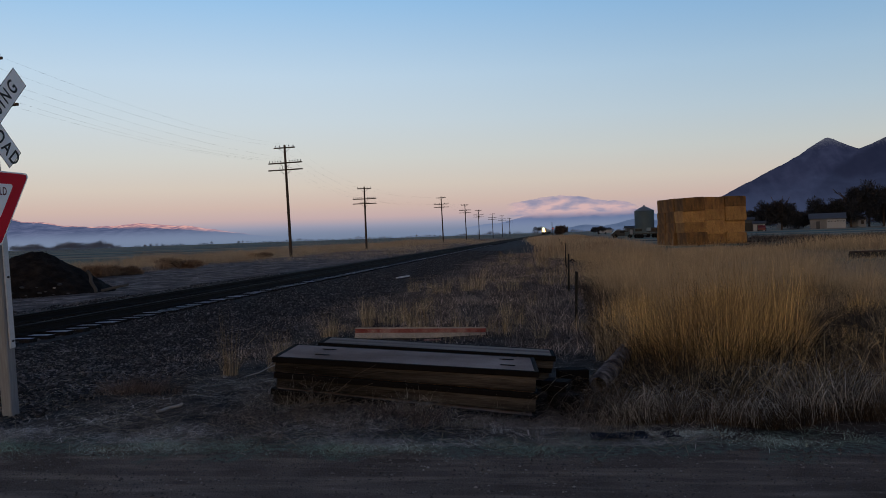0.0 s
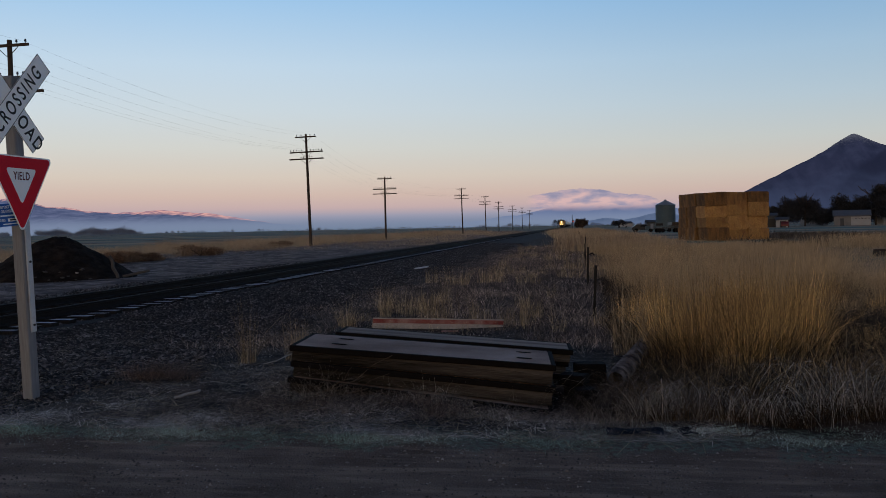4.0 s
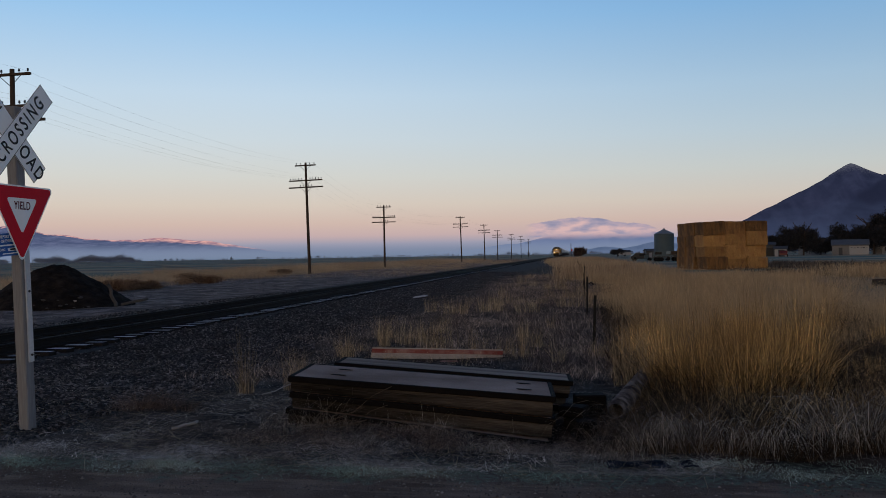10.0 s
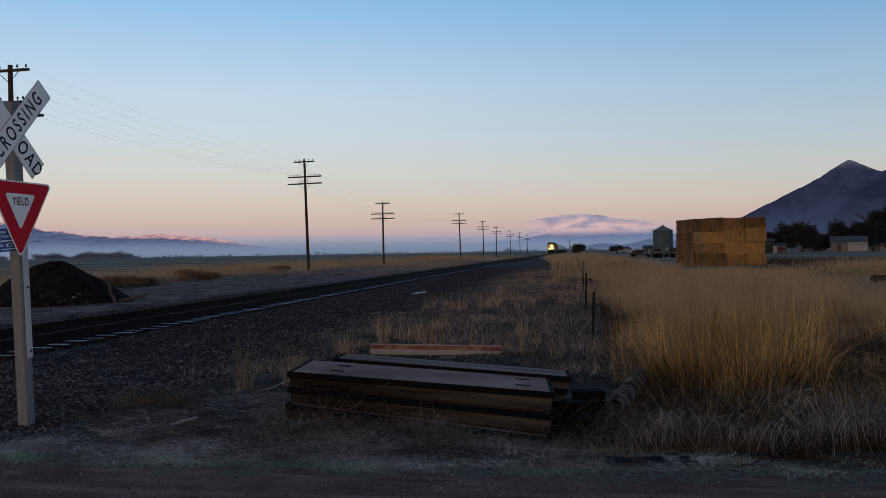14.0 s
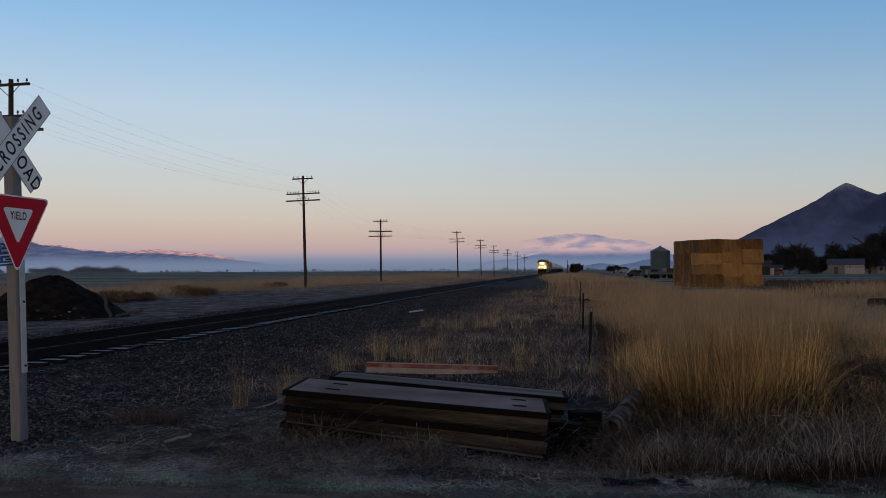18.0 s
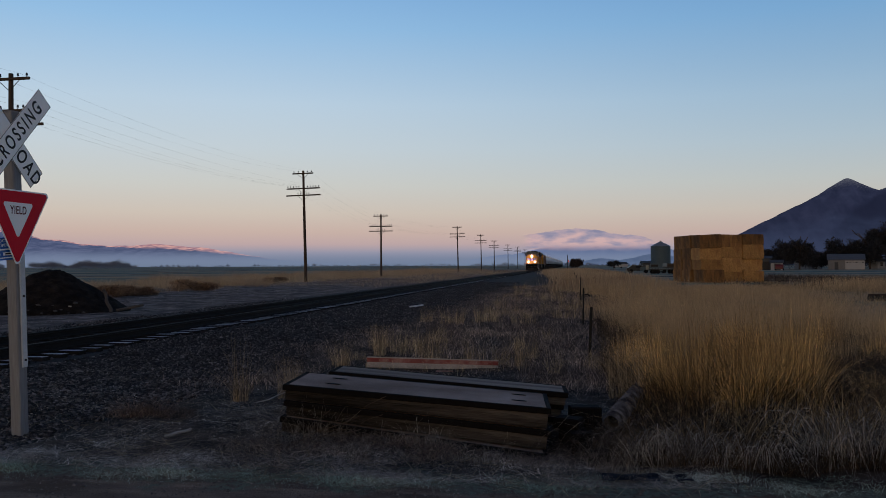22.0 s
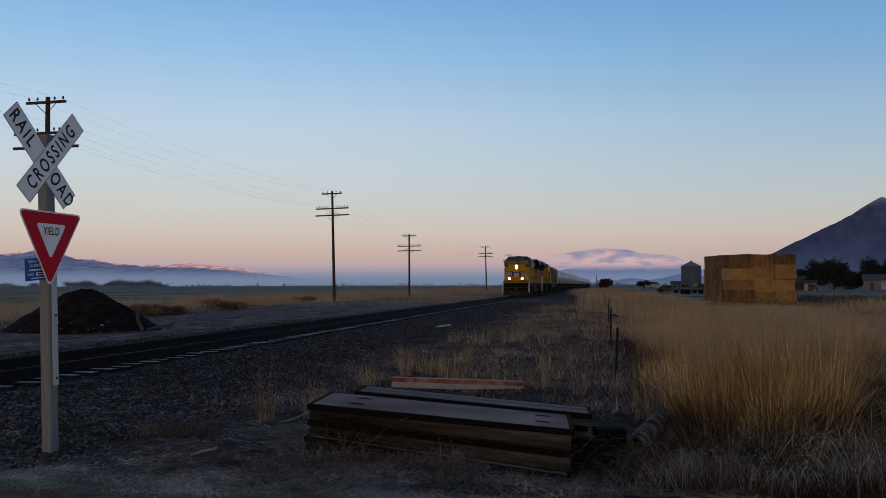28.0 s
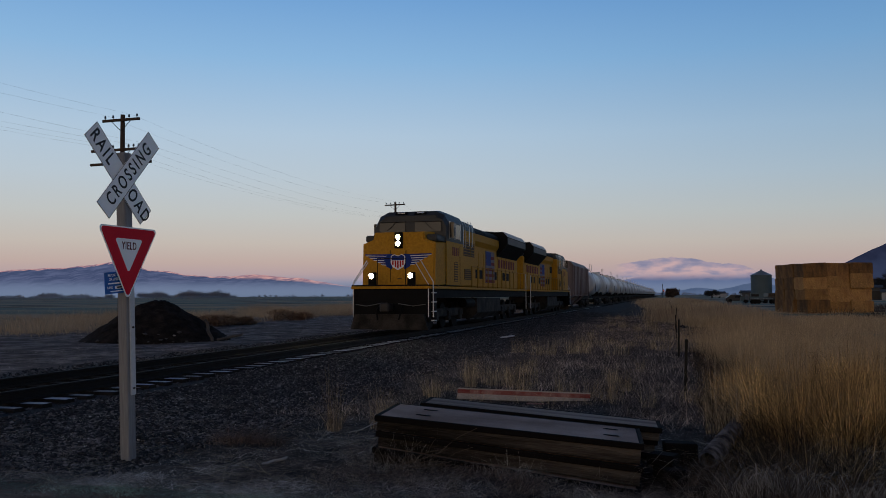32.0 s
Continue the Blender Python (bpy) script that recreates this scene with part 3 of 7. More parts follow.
    g = arrays("ground", np.stack([X.ravel(), Y.ravel(), Z.ravel()], 1), np.stack([i, i + 1, i + nx + 1, i + nx], 1), m, True)
    tagged(g, "frosty weedy earth, dirt road and wide fields", "ground", kind="structure")


build_ground()


# ---- distance: mountains, cloud, haze (plain backdrops some kilometres off) ----
def at_angle(az, dist):
    return dist * math.sin(radians(az)), dist * math.cos(radians(az))


def backdrop_material(name, low, high, top, snow, haze_z, snow_z, noise_scale=0.004, grain=(1.0, 1.5)):
    """Distance that glows softly: haze painted in at its foot, forest and rock above, snow at the top."""
    m = bpy.data.materials.new(name)
    m.use_nodes = True
    nt = m.node_tree
    nt.nodes.remove(nt.nodes["Principled BSDF"])
    out = nt.nodes["Material Output"]
    tc = nt.nodes.new("ShaderNodeTexCoord")
    sep = nt.nodes.new("ShaderNodeSeparateXYZ")
    nt.links.new(tc.outputs["Object"], sep.inputs[0])
    n = nt.nodes.new("ShaderNodeTexNoise")
    n.inputs["Scale"].default_value, n.inputs["Detail"].default_value, n.inputs["Roughness"].default_value = noise_scale, 9, 0.68
    at = nt.nodes.new("ShaderNodeAttribute")
    at.attribute_name = "bearing"
    z = sep.outputs[2]
    flat = nt.nodes.new("ShaderNodeCombineXYZ")
    nt.links.new(math_node(nt, "MULTIPLY", at.outputs["Fac"], 70.0 * grain[0]), flat.inputs[0])
    nt.links.new(math_node(nt, "MULTIPLY", z, grain[1]), flat.inputs[1])
    nt.links.new(flat.outputs[0], n.inputs["Vector"])
    wob = math_node(nt, "ADD", z, math_node(nt, "MULTIPLY", math_node(nt, "SUBTRACT", n.outputs[0], 0.5), (snow_z[1] - snow_z[0]) * 2.5))
    rock = mix_node(nt, map_node(nt, n.outputs[0], 0.38, 0.62), high, top)
    col = mix_node(nt, map_node(nt, wob, *snow_z), rock, snow)
    # aerial haze as colour: fades to the low tone towards the foot
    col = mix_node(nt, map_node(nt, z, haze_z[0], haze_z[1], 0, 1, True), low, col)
    e = nt.nodes.new("ShaderNodeEmission")
    nt.links.new(col, e.inputs[0])
    nt.links.new(e.outputs[0], out.inputs[0])
    return m


def ridge(name, az0, az1, dist, peaks, depth, mat, rough, label, base=0.0, crest=None):
    """A mountain range round the place: peaks are (azimuth, elevation, half-width) in degrees, or a crest line of (azimuth, elevation)."""
    az = np.linspace(az0, az1, 600)
    top = np.full_like(az, 0.02)
    for a, el, w in peaks:
        shape = np.exp(-np.abs((az - a) / w) ** 1.45) if w > 0 else np.clip(1 - np.abs((az - a) / w), 0, 1)
        top = np.maximum(top, el * shape)
    if crest:
        top = np.interp(az, [c[0] for c in crest], [c[1] for c in crest])
    f = sum(np.sin(az * k * 2.1 + k * k) / k ** 1.1 for k in (1.7, 3.1, 6.3, 11.9, 23.0, 41.0))
    top = np.maximum(top + rough * f, 0.0)
    rows, share = [], []
    for k in range(9):
        t = k / 8
        h = dist * np.tan(np.radians(top)) * t ** 0.9 + 1.6 * t
        r = dist - depth * (1 - t) * (1 + 0.05 * np.sin(az * 5.0 + 3 * t))
        rows.append(np.stack([r * np.sin(np.radians(az)), r * np.cos(np.radians(az)), h + base], 1))
        share.append(np.full_like(az, t))
    V = np.concatenate(rows)
    n = len(az)
    i = (np.arange(8)[:, None] * n + np.arange(n - 1)).ravel()
    ob = arrays(name, V, np.stack([i, i + 1, i + n + 1, i + n], 1), mat, True)
    at = ob.data.attributes.new("slope", "FLOAT", "POINT")
    at.data.foreach_set("value", np.concatenate(share).astype(np.float32))
    at = ob.data.attributes.new("bearing", "FLOAT", "POINT")
    at.data.foreach_set("value", np.tile(az, 9).astype(np.float32))
    return tagged(ob, label, "mountain", kind="structure")


def snowy_range_material():
    """Blue shaded snow slopes with forest patches; first pink light and foot haze painted into the colour."""
    m = bpy.data.materials.new("snowy_range")
    m.use_nodes = True
    nt = m.node_tree
    nt.nodes.remove(nt.nodes["Principled BSDF"])
    tc = nt.nodes.new("ShaderNodeTexCoord")
    sep = nt.nodes.new("ShaderNodeSeparateXYZ")
    nt.links.new(tc.outputs["Object"], sep.inputs[0])

    def noise_at(scale, up, detail):
        mp = nt.nodes.new("ShaderNodeMapping")
        mp.inputs["Scale"].default_value = (scale, scale * 0.3, scale * up)
        nt.links.new(tc.outputs["Object"], mp.inputs[0])
        n = nt.nodes.new("ShaderNodeTexNoise")
        n.inputs["Scale"].default_value, n.inputs["Detail"].default_value, n.inputs["Roughness"].default_value = 1.0, detail, 0.7
        nt.links.new(mp.outputs[0], n.inputs["Vector"])
        return n.outputs[0]
    big, small, fine = noise_at(0.006, 2.2, 4), noise_at(0.022, 1.4, 4), noise_at(0.036, 0.6, 2)
    at, along = nt.nodes.new("ShaderNodeAttribute"), nt.nodes.new("ShaderNodeAttribute")
    at.attribute_name, along.attribute_name = "slope", "bearing"
    share, az = at.outputs["Fac"], along.outputs["Fac"]
    col = mix_node(nt, map_node(nt, math_node(nt, "ADD", small, math_node(nt, "MULTIPLY", big, 0.5)), 0.66, 0.92), lin(66, 76, 106), lin(90, 98, 129))
    # first light, painted in pink: a thin line along the crest, broad on the bare summits
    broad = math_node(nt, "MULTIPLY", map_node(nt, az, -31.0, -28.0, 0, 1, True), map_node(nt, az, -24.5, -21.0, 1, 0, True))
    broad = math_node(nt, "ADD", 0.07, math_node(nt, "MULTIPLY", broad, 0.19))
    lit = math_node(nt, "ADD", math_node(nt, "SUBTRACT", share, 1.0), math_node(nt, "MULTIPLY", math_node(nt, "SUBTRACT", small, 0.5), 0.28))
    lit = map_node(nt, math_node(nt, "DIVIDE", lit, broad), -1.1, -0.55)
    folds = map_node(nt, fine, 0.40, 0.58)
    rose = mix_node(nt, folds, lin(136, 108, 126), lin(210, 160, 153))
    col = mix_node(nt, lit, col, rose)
    # valley haze painted over the foot: colour goes pale blue with falling height
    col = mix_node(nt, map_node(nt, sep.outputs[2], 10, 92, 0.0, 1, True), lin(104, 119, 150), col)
    e = nt.nodes.new("ShaderNodeEmission")
    nt.links.new(col, e.inputs[0])
    nt.links.new(e.outputs[0], nt.nodes["Material Output"].inputs[0])
    return m


CREST = [(-66, 2.2), (-55, 1.5), (-49, 1.7), (-44.6, 1.55), (-41.6, 1.79), (-39.7, 1.88), (-38.0, 2.11), (-37.0, 2.27), (-35.8, 2.06), (-34.9, 1.77), (-33.5, 1.67), (-32.5, 1.45),
         (-30.7, 1.34), (-29.4, 1.38), (-27.9, 1.5), (-26.6, 1.34), (-24.9, 1.23), (-23.6, 0.99), (-22.4, 0.79), (-20.8, 0.52), (-18.5, 0.31), (-15, 0.12)]
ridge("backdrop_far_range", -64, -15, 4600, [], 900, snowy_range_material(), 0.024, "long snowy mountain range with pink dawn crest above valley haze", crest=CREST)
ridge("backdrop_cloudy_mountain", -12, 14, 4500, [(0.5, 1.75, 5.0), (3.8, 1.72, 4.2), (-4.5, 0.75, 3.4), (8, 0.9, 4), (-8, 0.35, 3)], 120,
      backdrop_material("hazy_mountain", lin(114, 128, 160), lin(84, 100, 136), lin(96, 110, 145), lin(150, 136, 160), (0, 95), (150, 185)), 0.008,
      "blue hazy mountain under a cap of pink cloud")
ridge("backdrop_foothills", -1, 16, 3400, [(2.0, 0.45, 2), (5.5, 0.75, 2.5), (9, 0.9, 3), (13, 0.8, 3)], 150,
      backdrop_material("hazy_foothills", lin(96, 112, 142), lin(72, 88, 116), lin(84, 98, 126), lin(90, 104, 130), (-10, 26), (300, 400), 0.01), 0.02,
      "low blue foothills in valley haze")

def near_mountain_material():
    """Dark slopes with blue morning shade, gullies, a nearer spur and foot haze painted into the colour; thin snow on
    the summit.
    """
    m = bpy.data.materials.new("near_mountain")
    m.use_nodes = True
    nt = m.node_tree
    nt.nodes.remove(nt.nodes["Principled BSDF"])
    tc, sep, at = (nt.nodes.new("ShaderNode" + k) for k in ("TexCoord", "SeparateXYZ", "Attribute"))
    nt.links.new(tc.outputs["Object"], sep.inputs[0])
    at.attribute_name = "bearing"
    az, z = at.outputs["Fac"], sep.outputs[2]

    def flat_noise(sx, sz, shear, detail, rough=0.6):
        c, n = nt.nodes.new("ShaderNodeCombineXYZ"), nt.nodes.new("ShaderNodeTexNoise")
        nt.links.new(math_node(nt, "ADD", math_node(nt, "MULTIPLY", az, sx), math_node(nt, "MULTIPLY", z, shear)), c.inputs[0])
        nt.links.new(math_node(nt, "MULTIPLY", z, sz), c.inputs[1])
        n.inputs["Scale"].default_value, n.inputs["Detail"].default_value, n.inputs["Roughness"].default_value = 1.0, detail, rough
        nt.links.new(c.outputs[0], n.inputs["Vector"])
        return n.outputs[0]
    gully, patch, speck, drift = flat_noise(1.5, 0.010, 0.010, 6), flat_noise(0.9, 0.020, 0.0, 6), flat_noise(11.0, 0.16, 0.03, 5, 0.7), flat_noise(0.55, 0.022, 0.004, 5)
    col = mix_node(nt, map_node(nt, gully, 0.30, 0.70), lin(31, 36, 56), lin(43, 47, 69))
    col = mix_node(nt, map_node(nt, patch, 0.50, 0.75, 0, 0.5), col, lin(52, 57, 80))
    # shaded side of the spur across the flank, painted as a darker colour
    spur = math_node(nt, "SUBTRACT", az, math_node(nt, "ADD", 15.1, math_node(nt, "MULTIPLY", z, 0.0165)))
    spur = math_node(nt, "ADD", spur, math_node(nt, "MULTIPLY", math_node(nt, "SUBTRACT", gully, 0.5), 1.6))
    col = mix_node(nt, map_node(nt, spur, -0.25, 0.35, 0, 0.75, True), col, lin(27, 31, 49))
    snow = math_node(nt, "ADD", z, math_node(nt, "MULTIPLY", math_node(nt, "SUBTRACT", speck, 0.5), 190.0))
    col = mix_node(nt, map_node(nt, snow, 250, 345, 0, 0.72, True), col, lin(104, 106, 116))
    # haze at the foot, painted as a blue-grey that thins out with height
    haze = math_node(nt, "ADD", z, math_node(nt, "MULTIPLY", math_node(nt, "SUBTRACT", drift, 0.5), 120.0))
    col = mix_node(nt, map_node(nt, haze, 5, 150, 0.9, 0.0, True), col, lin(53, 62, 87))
    e = nt.nodes.new("ShaderNodeEmission")
    nt.links.new(col, e.inputs[0])
    nt.links.new(e.outputs[0], nt.nodes["Material Output"].inputs[0])
    return m


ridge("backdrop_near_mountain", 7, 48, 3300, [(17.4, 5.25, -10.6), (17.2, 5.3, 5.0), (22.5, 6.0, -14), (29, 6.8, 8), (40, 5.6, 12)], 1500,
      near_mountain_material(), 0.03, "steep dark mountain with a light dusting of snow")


def veil(name, label, az0, az1, dist, z0, z1, build):
    """A curved sheet of cloud or mist far off, with a soft uneven edge."""
    az = np.radians(np.linspace(az0, az1, 60))
    V = np.concatenate([np.stack([dist * np.sin(az), dist * np.cos(az), np.full_like(az, z)], 1) for z in (z0, z1)])
    n = len(az)
    i = np.arange(n - 1)
    m = bpy.data.materials.new(name)
    m.use_nodes = True
    nt = m.node_tree
    nt.nodes.remove(nt.nodes["Principled BSDF"])
    tc = nt.nodes.new("ShaderNodeTexCoord")
    sep = nt.nodes.new("ShaderNodeSeparateXYZ")
    nt.links.new(tc.outputs["Object"], sep.inputs[0])
    col, alpha = build(nt, tc.outputs["Object"], sep.outputs)
    e, t, s = (nt.nodes.new("ShaderNode" + k) for k in ("Emission", "BsdfTransparent", "MixShader"))
    nt.links.new(col, e.inputs[0])
    nt.links.new(alpha, s.inputs[0])
    nt.links.new(t.outputs[0], s.inputs[1])
    nt.links.new(e.outputs[0], s.inputs[2])
    nt.links.new(s.outputs[0], nt.nodes["Material Output"].inputs[0])
    ob = arrays(name, V, np.stack([i, i + 1, i + n + 1, i + n], 1), m)
    ob.visible_shadow = False
    return tagged(ob, label, "sky", kind="structure")


def cloud_nodes(nt, vec, xyz):
    def noise_at(sx, sz, detail):
        mp = nt.nodes.new("ShaderNodeMapping")
        mp.inputs["Scale"].default_value = (sx, sx, sz)
        nt.links.new(vec, mp.inputs[0])
        n = nt.nodes.new("ShaderNodeTexNoise")
        n.inputs["Scale"].default_value, n.inputs["Detail"].default_value = 1.0, detail
        nt.links.new(mp.outputs[0], n.inputs["Vector"])
        return n.outputs[0]
    n1, n2 = noise_at(0.008, 0.018, 6), noise_at(0.011, 0.036, 5)
    # a dome whose edge the noise breaks up
    x, z = xyz[0], xyz[2]
    dx = math_node(nt, "ABSOLUTE", math_node(nt, "DIVIDE", math_node(nt, "SUBTRACT", x, 82.0), 350.0))
    east = map_node(nt, x, 20.0, 430.0)
    west = map_node(nt, x, 20.0, -260.0)
    top = math_node(nt, "SUBTRACT", 194.0, math_node(nt, "MULTIPLY", math_node(nt, "POWER", east, 1.5), 78.0))
    top = math_node(nt, "SUBTRACT", top, math_node(nt, "MULTIPLY", math_node(nt, "POWER", west, 1.6), 36.0))
    top = math_node(nt, "ADD", top, math_node(nt, "MULTIPLY", math_node(nt, "SUBTRACT", n1, 0.5), 66.0))
    edge = map_node(nt, math_node(nt, "SUBTRACT", top, z), 0.0, 9.0, 0, 1, True)
    floor_z = math_node(nt, "ADD", math_node(nt, "MULTIPLY", math_node(nt, "SUBTRACT", n2, 0.5), 44.0), 94.0)
    low = map_node(nt, math_node(nt, "SUBTRACT", z, floor_z), -26.0, 16.0, 0, 1, True)
    sides = map_node(nt, dx, 0.80, 1.02, 1, 0, True)
    alpha = math_node(nt, "MULTIPLY", math_node(nt, "MULTIPLY", edge, low), sides)
    alpha = math_node(nt, "MULTIPLY", alpha, 0.96)
    # cloud's lilac shade and pink dawn light painted by height and noise
    shade = math_node(nt, "ADD", math_node(nt, "MULTIPLY", n2, 1.1), map_node(nt, z, 112, 190, 0.17, -0.04))
    col = ramp_node(nt, [(0.34, lin(128, 129, 156)), (0.50, lin(150, 143, 163)), (0.64, lin(176, 156, 166)), (0.80, lin(202, 170, 170))])
    nt.links.new(shade, col.inputs[0])
    return col.outputs[0], alpha


def mist_nodes(nt, vec, xyz):
    n = nt.nodes.new("ShaderNodeTexNoise")
    n.inputs["Scale"].default_value, n.inputs["Detail"].default_value = 0.003, 4
    nt.links.new(vec, n.inputs["Vector"])
    z = math_node(nt, "ADD", xyz[2], math_node(nt, "MULTIPLY", math_node(nt, "SUBTRACT", n.outputs[0], 0.5), 16.0))
    alpha = map_node(nt, z, -5, 76, 0.94, 0.0, True)
    col = ramp_node(nt, [(0.0, lin(108, 123, 147)), (1.0, lin(134, 144, 168))])
    nt.links.new(map_node(nt, xyz[2], 0, 80), col.inputs[0])
    return col.outputs[0], alpha


veil("backdrop_cloud", "pink and lilac cloud cap on the far mountain", -9, 10, 4350, 40, 260, cloud_nodes)
veil("backdrop_mist", "low blue valley mist along the horizon", -62, 9, 3450, -2, 100, mist_nodes)

def tube(bm, pts, r, n=6):
    """One bent tube through the points."""
    pts = [Vector(q) for q in pts]
    rings = []
    for i, q in enumerate(pts):
        d = (pts[min(i + 1, len(pts) - 1)] - pts[max(i - 1, 0)]).normalized()
        u = d.cross(Vector((0.31, 0.17, 0.93)))
        u = (u if u.length > 0.1 else d.cross(Vector((1, 0, 0)))).normalized()
        w = d.cross(u)
        rings.append([bm.verts.new(q + r * (math.cos(6.2832 * k / n) * u + math.sin(6.2832 * k / n) * w)) for k in range(n)])
    for a, b in zip(rings[:-1], rings[1:]):
        for k in range(n):
            bm.faces.new((a[k], a[(k + 1) % n], b[(k + 1) % n], b[k]))
    bm.faces.new(rings[0][::-1])
    bm.faces.new(rings[-1])
    return bm


# ---- railway track ----
def rail_outline(x):
    h, t = RAIL_TOP, TIE_TOP + 0.012
    return [(x - 0.07, t), (x + 0.07, t), (x + 0.07, t + 0.012), (x + 0.012, t + 0.035), (x + 0.012, h - 0.045), (x + 0.037, h - 0.035),
            (x + 0.037, h - 0.006), (x + 0.030, h), (x - 0.030, h), (x - 0.037, h - 0.006), (x - 0.037, h - 0.035), (x - 0.012, h - 0.045), (x - 0.012, t + 0.035), (x - 0.07, t + 0.012)]


def build_track():
    tr = thing("railway_track", "dark steel rails on frosted wooden ties in gravel", "railway track", kind="structure")
    for sx in (-0.755, 0.755):
        part("rail", prism(B(), rail_outline(TRACK_X + sx), -60, 1300), "rail_top", tr)
    me = bpy.data.meshes.new("tie")
    bm = box(B(), 0, 0, 0, 2.6, 0.225, 0.17, 0.012)
    bm.to_mesh(me)
    bm.free()
    me.materials.append(MAT["tie"])
    crust = []
    for k in range(3):
        m2 = bpy.data.meshes.new("frost_crust")
        bm = B()
        bmesh.ops.create_grid(bm, x_segments=7, y_segments=3, size=0.5)
        for v in bm.verts:
            v.co.x = 1.11 + v.co.x * (0.36 + 0.04 * k) + 0.05 * noise.noise(v.co * 5 + Vector((k, 0, 0)))
            v.co.y = v.co.y * (0.15 + 0.03 * k)
            v.co.z = 0.089 + 0.004 * noise.noise(v.co * 11)
        bm.to_mesh(m2)
        bm.free()
        m2.materials.append(MAT["tie_frost"])
        crust.append(m2)
    r = random.Random(3)
    y = -22.0
    for k in range(290):
        t = new("tie", me)
        t.matrix_world = pose(TRACK_X + r.uniform(-0.05, 0.05), y, TIE_TOP - 0.085 + r.uniform(-0.008, 0.006), 0, 0, r.uniform(-1.2, 1.2))
        t.parent = tr
        if 3 < y < 112:
            f = new("frost_crust", crust[k % 3 if y < 16 else 2])
            f.matrix_world = Matrix(t.matrix_world)
            f.parent = t
            f.matrix_parent_inverse = t.matrix_world.inverted()
        y += 0.50 + r.uniform(-0.02, 0.02)
    bm = B()
    while y < 700:
        box(bm, TRACK_X, y, TIE_TOP - 0.085, 2.6, 0.225, 0.17)
        y += 0.5
    far = part("far_ties", bm, "tie", tr)
    far["kind"] = "stuff"


def stones(name, n, where, size, label, mat="ballast", coarse=False):
    """Broken stones lying on the ground: where(n) gives x, y and their lift."""
    x, y = where(n)
    t = (1 + 5 ** 0.5) / 2
    ico = np.array([(-1, t, 0), (1, t, 0), (-1, -t, 0), (1, -t, 0), (0, -1, t), (0, 1, t), (0, -1, -t), (0, 1, -t), (t, 0, -1), (t, 0, 1), (-t, 0, -1), (-t, 0, 1)]) / 1.9
    fc = np.array([(0, 11, 5), (0, 5, 1), (0, 1, 7), (0, 7, 10), (0, 10, 11), (1, 5, 9), (5, 11, 4), (11, 10, 2), (10, 7, 6), (7, 1, 8),
                   (3, 9, 4), (3, 4, 2), (3, 2, 6), (3, 6, 8), (3, 8, 9), (4, 9, 5), (2, 4, 11), (6, 2, 10), (8, 6, 7), (9, 8, 1)])
    if coarse:
        ico = np.array([(1, 0, 0), (0, 1, 0), (-1, 0, 0), (0, -1, 0), (0, 0, 1), (0, 0, -1)]) * 1.1
        fc = np.array([(0, 1, 4), (1, 2, 4), (2, 3, 4), (3, 0, 4), (1, 0, 5), (2, 1, 5), (3, 2, 5), (0, 3, 5)])
    nv = len(ico)
    s = RNG.uniform(*size, n)[:, None, None] * RNG.uniform(0.55, 1.15, (n, 1, 3))
    v = ico[None] * s * RNG.uniform(0.75, 1.2, (n, nv, 1))
    a = RNG.uniform(0, 6.283, n)
    c, q = np.cos(a)[:, None], np.sin(a)[:, None]
    vx, vy = v[..., 0] * c - v[..., 1] * q, v[..., 0] * q + v[..., 1] * c
    z = ground_z(x, y)[:, None] + v[..., 2] * 0.75 + s[..., 0] * 0.1
    V = np.stack([vx + x[:, None], vy + y[:, None], z], -1).reshape(-1, 3)
    F = (fc[None] + (np.arange(n) * nv)[:, None, None]).reshape(-1, 3)
    return tagged(arrays(name, V, F, mat), label, "gravel", kind="stuff")


def bed_places(n):
    y = 6.6 + 8.4 * RNG.random(n) ** 1.3
    x = TRACK_X + 1.40 + 3.8 * RNG.random(n) ** 0.85 + 0.35 * wave(y, y * 0, 1.5)
    return x, y


def bed_places_on(n):
    y = 14 + 62 * RNG.random(n) ** 1.9
    x = TRACK_X + 1.40 + 3.8 * RNG.random(n) ** 0.85 + 0.35 * wave(y, y * 0, 1.5)
    return x, y


def far_side_places(n):
    y = 8 + 30 * RNG.random(n)
    return TRACK_X - 1.3 - 2.6 * RNG.random(n), y


def crib_places(n):
    y = 6 + 28 * RNG.random(n)
    return TRACK_X + RNG.uniform(-1.3, 1.3, n), y


build_track()
stones("ballast_gravel", 22000, bed_places, (0.014, 0.034), "grey crushed stone ballast beside the track")
stones("ballast_gravel", 34000, bed_places_on, (0.016, 0.036), "grey crushed stone ballast farther along the track", coarse=True)
stones("ballast_gravel", 6000, far_side_places, (0.02, 0.045), "grey crushed stone ballast beyond the track", coarse=True)
stones("ballast_gravel", 6000, crib_places, (0.018, 0.04), "grey crushed stone between the ties", coarse=True)


def road_places(n):
    return RNG.uniform(-6, 5, n), 3.6 + 2.4 * RNG.random(n) ** 0.8


stones("road_pebbles", 9000, road_places, (0.004, 0.013), "small brown pebbles on the packed dirt road", "pebble", True)


def clod_places(n):
    return RNG.uniform(-6, 5, n), 3.4 + 2.9 * RNG.random(n) ** 0.7


stones("road_clods", 450, clod_places, (0.008, 0.020), "dry brown clods along the dirt road", "pebble", True)


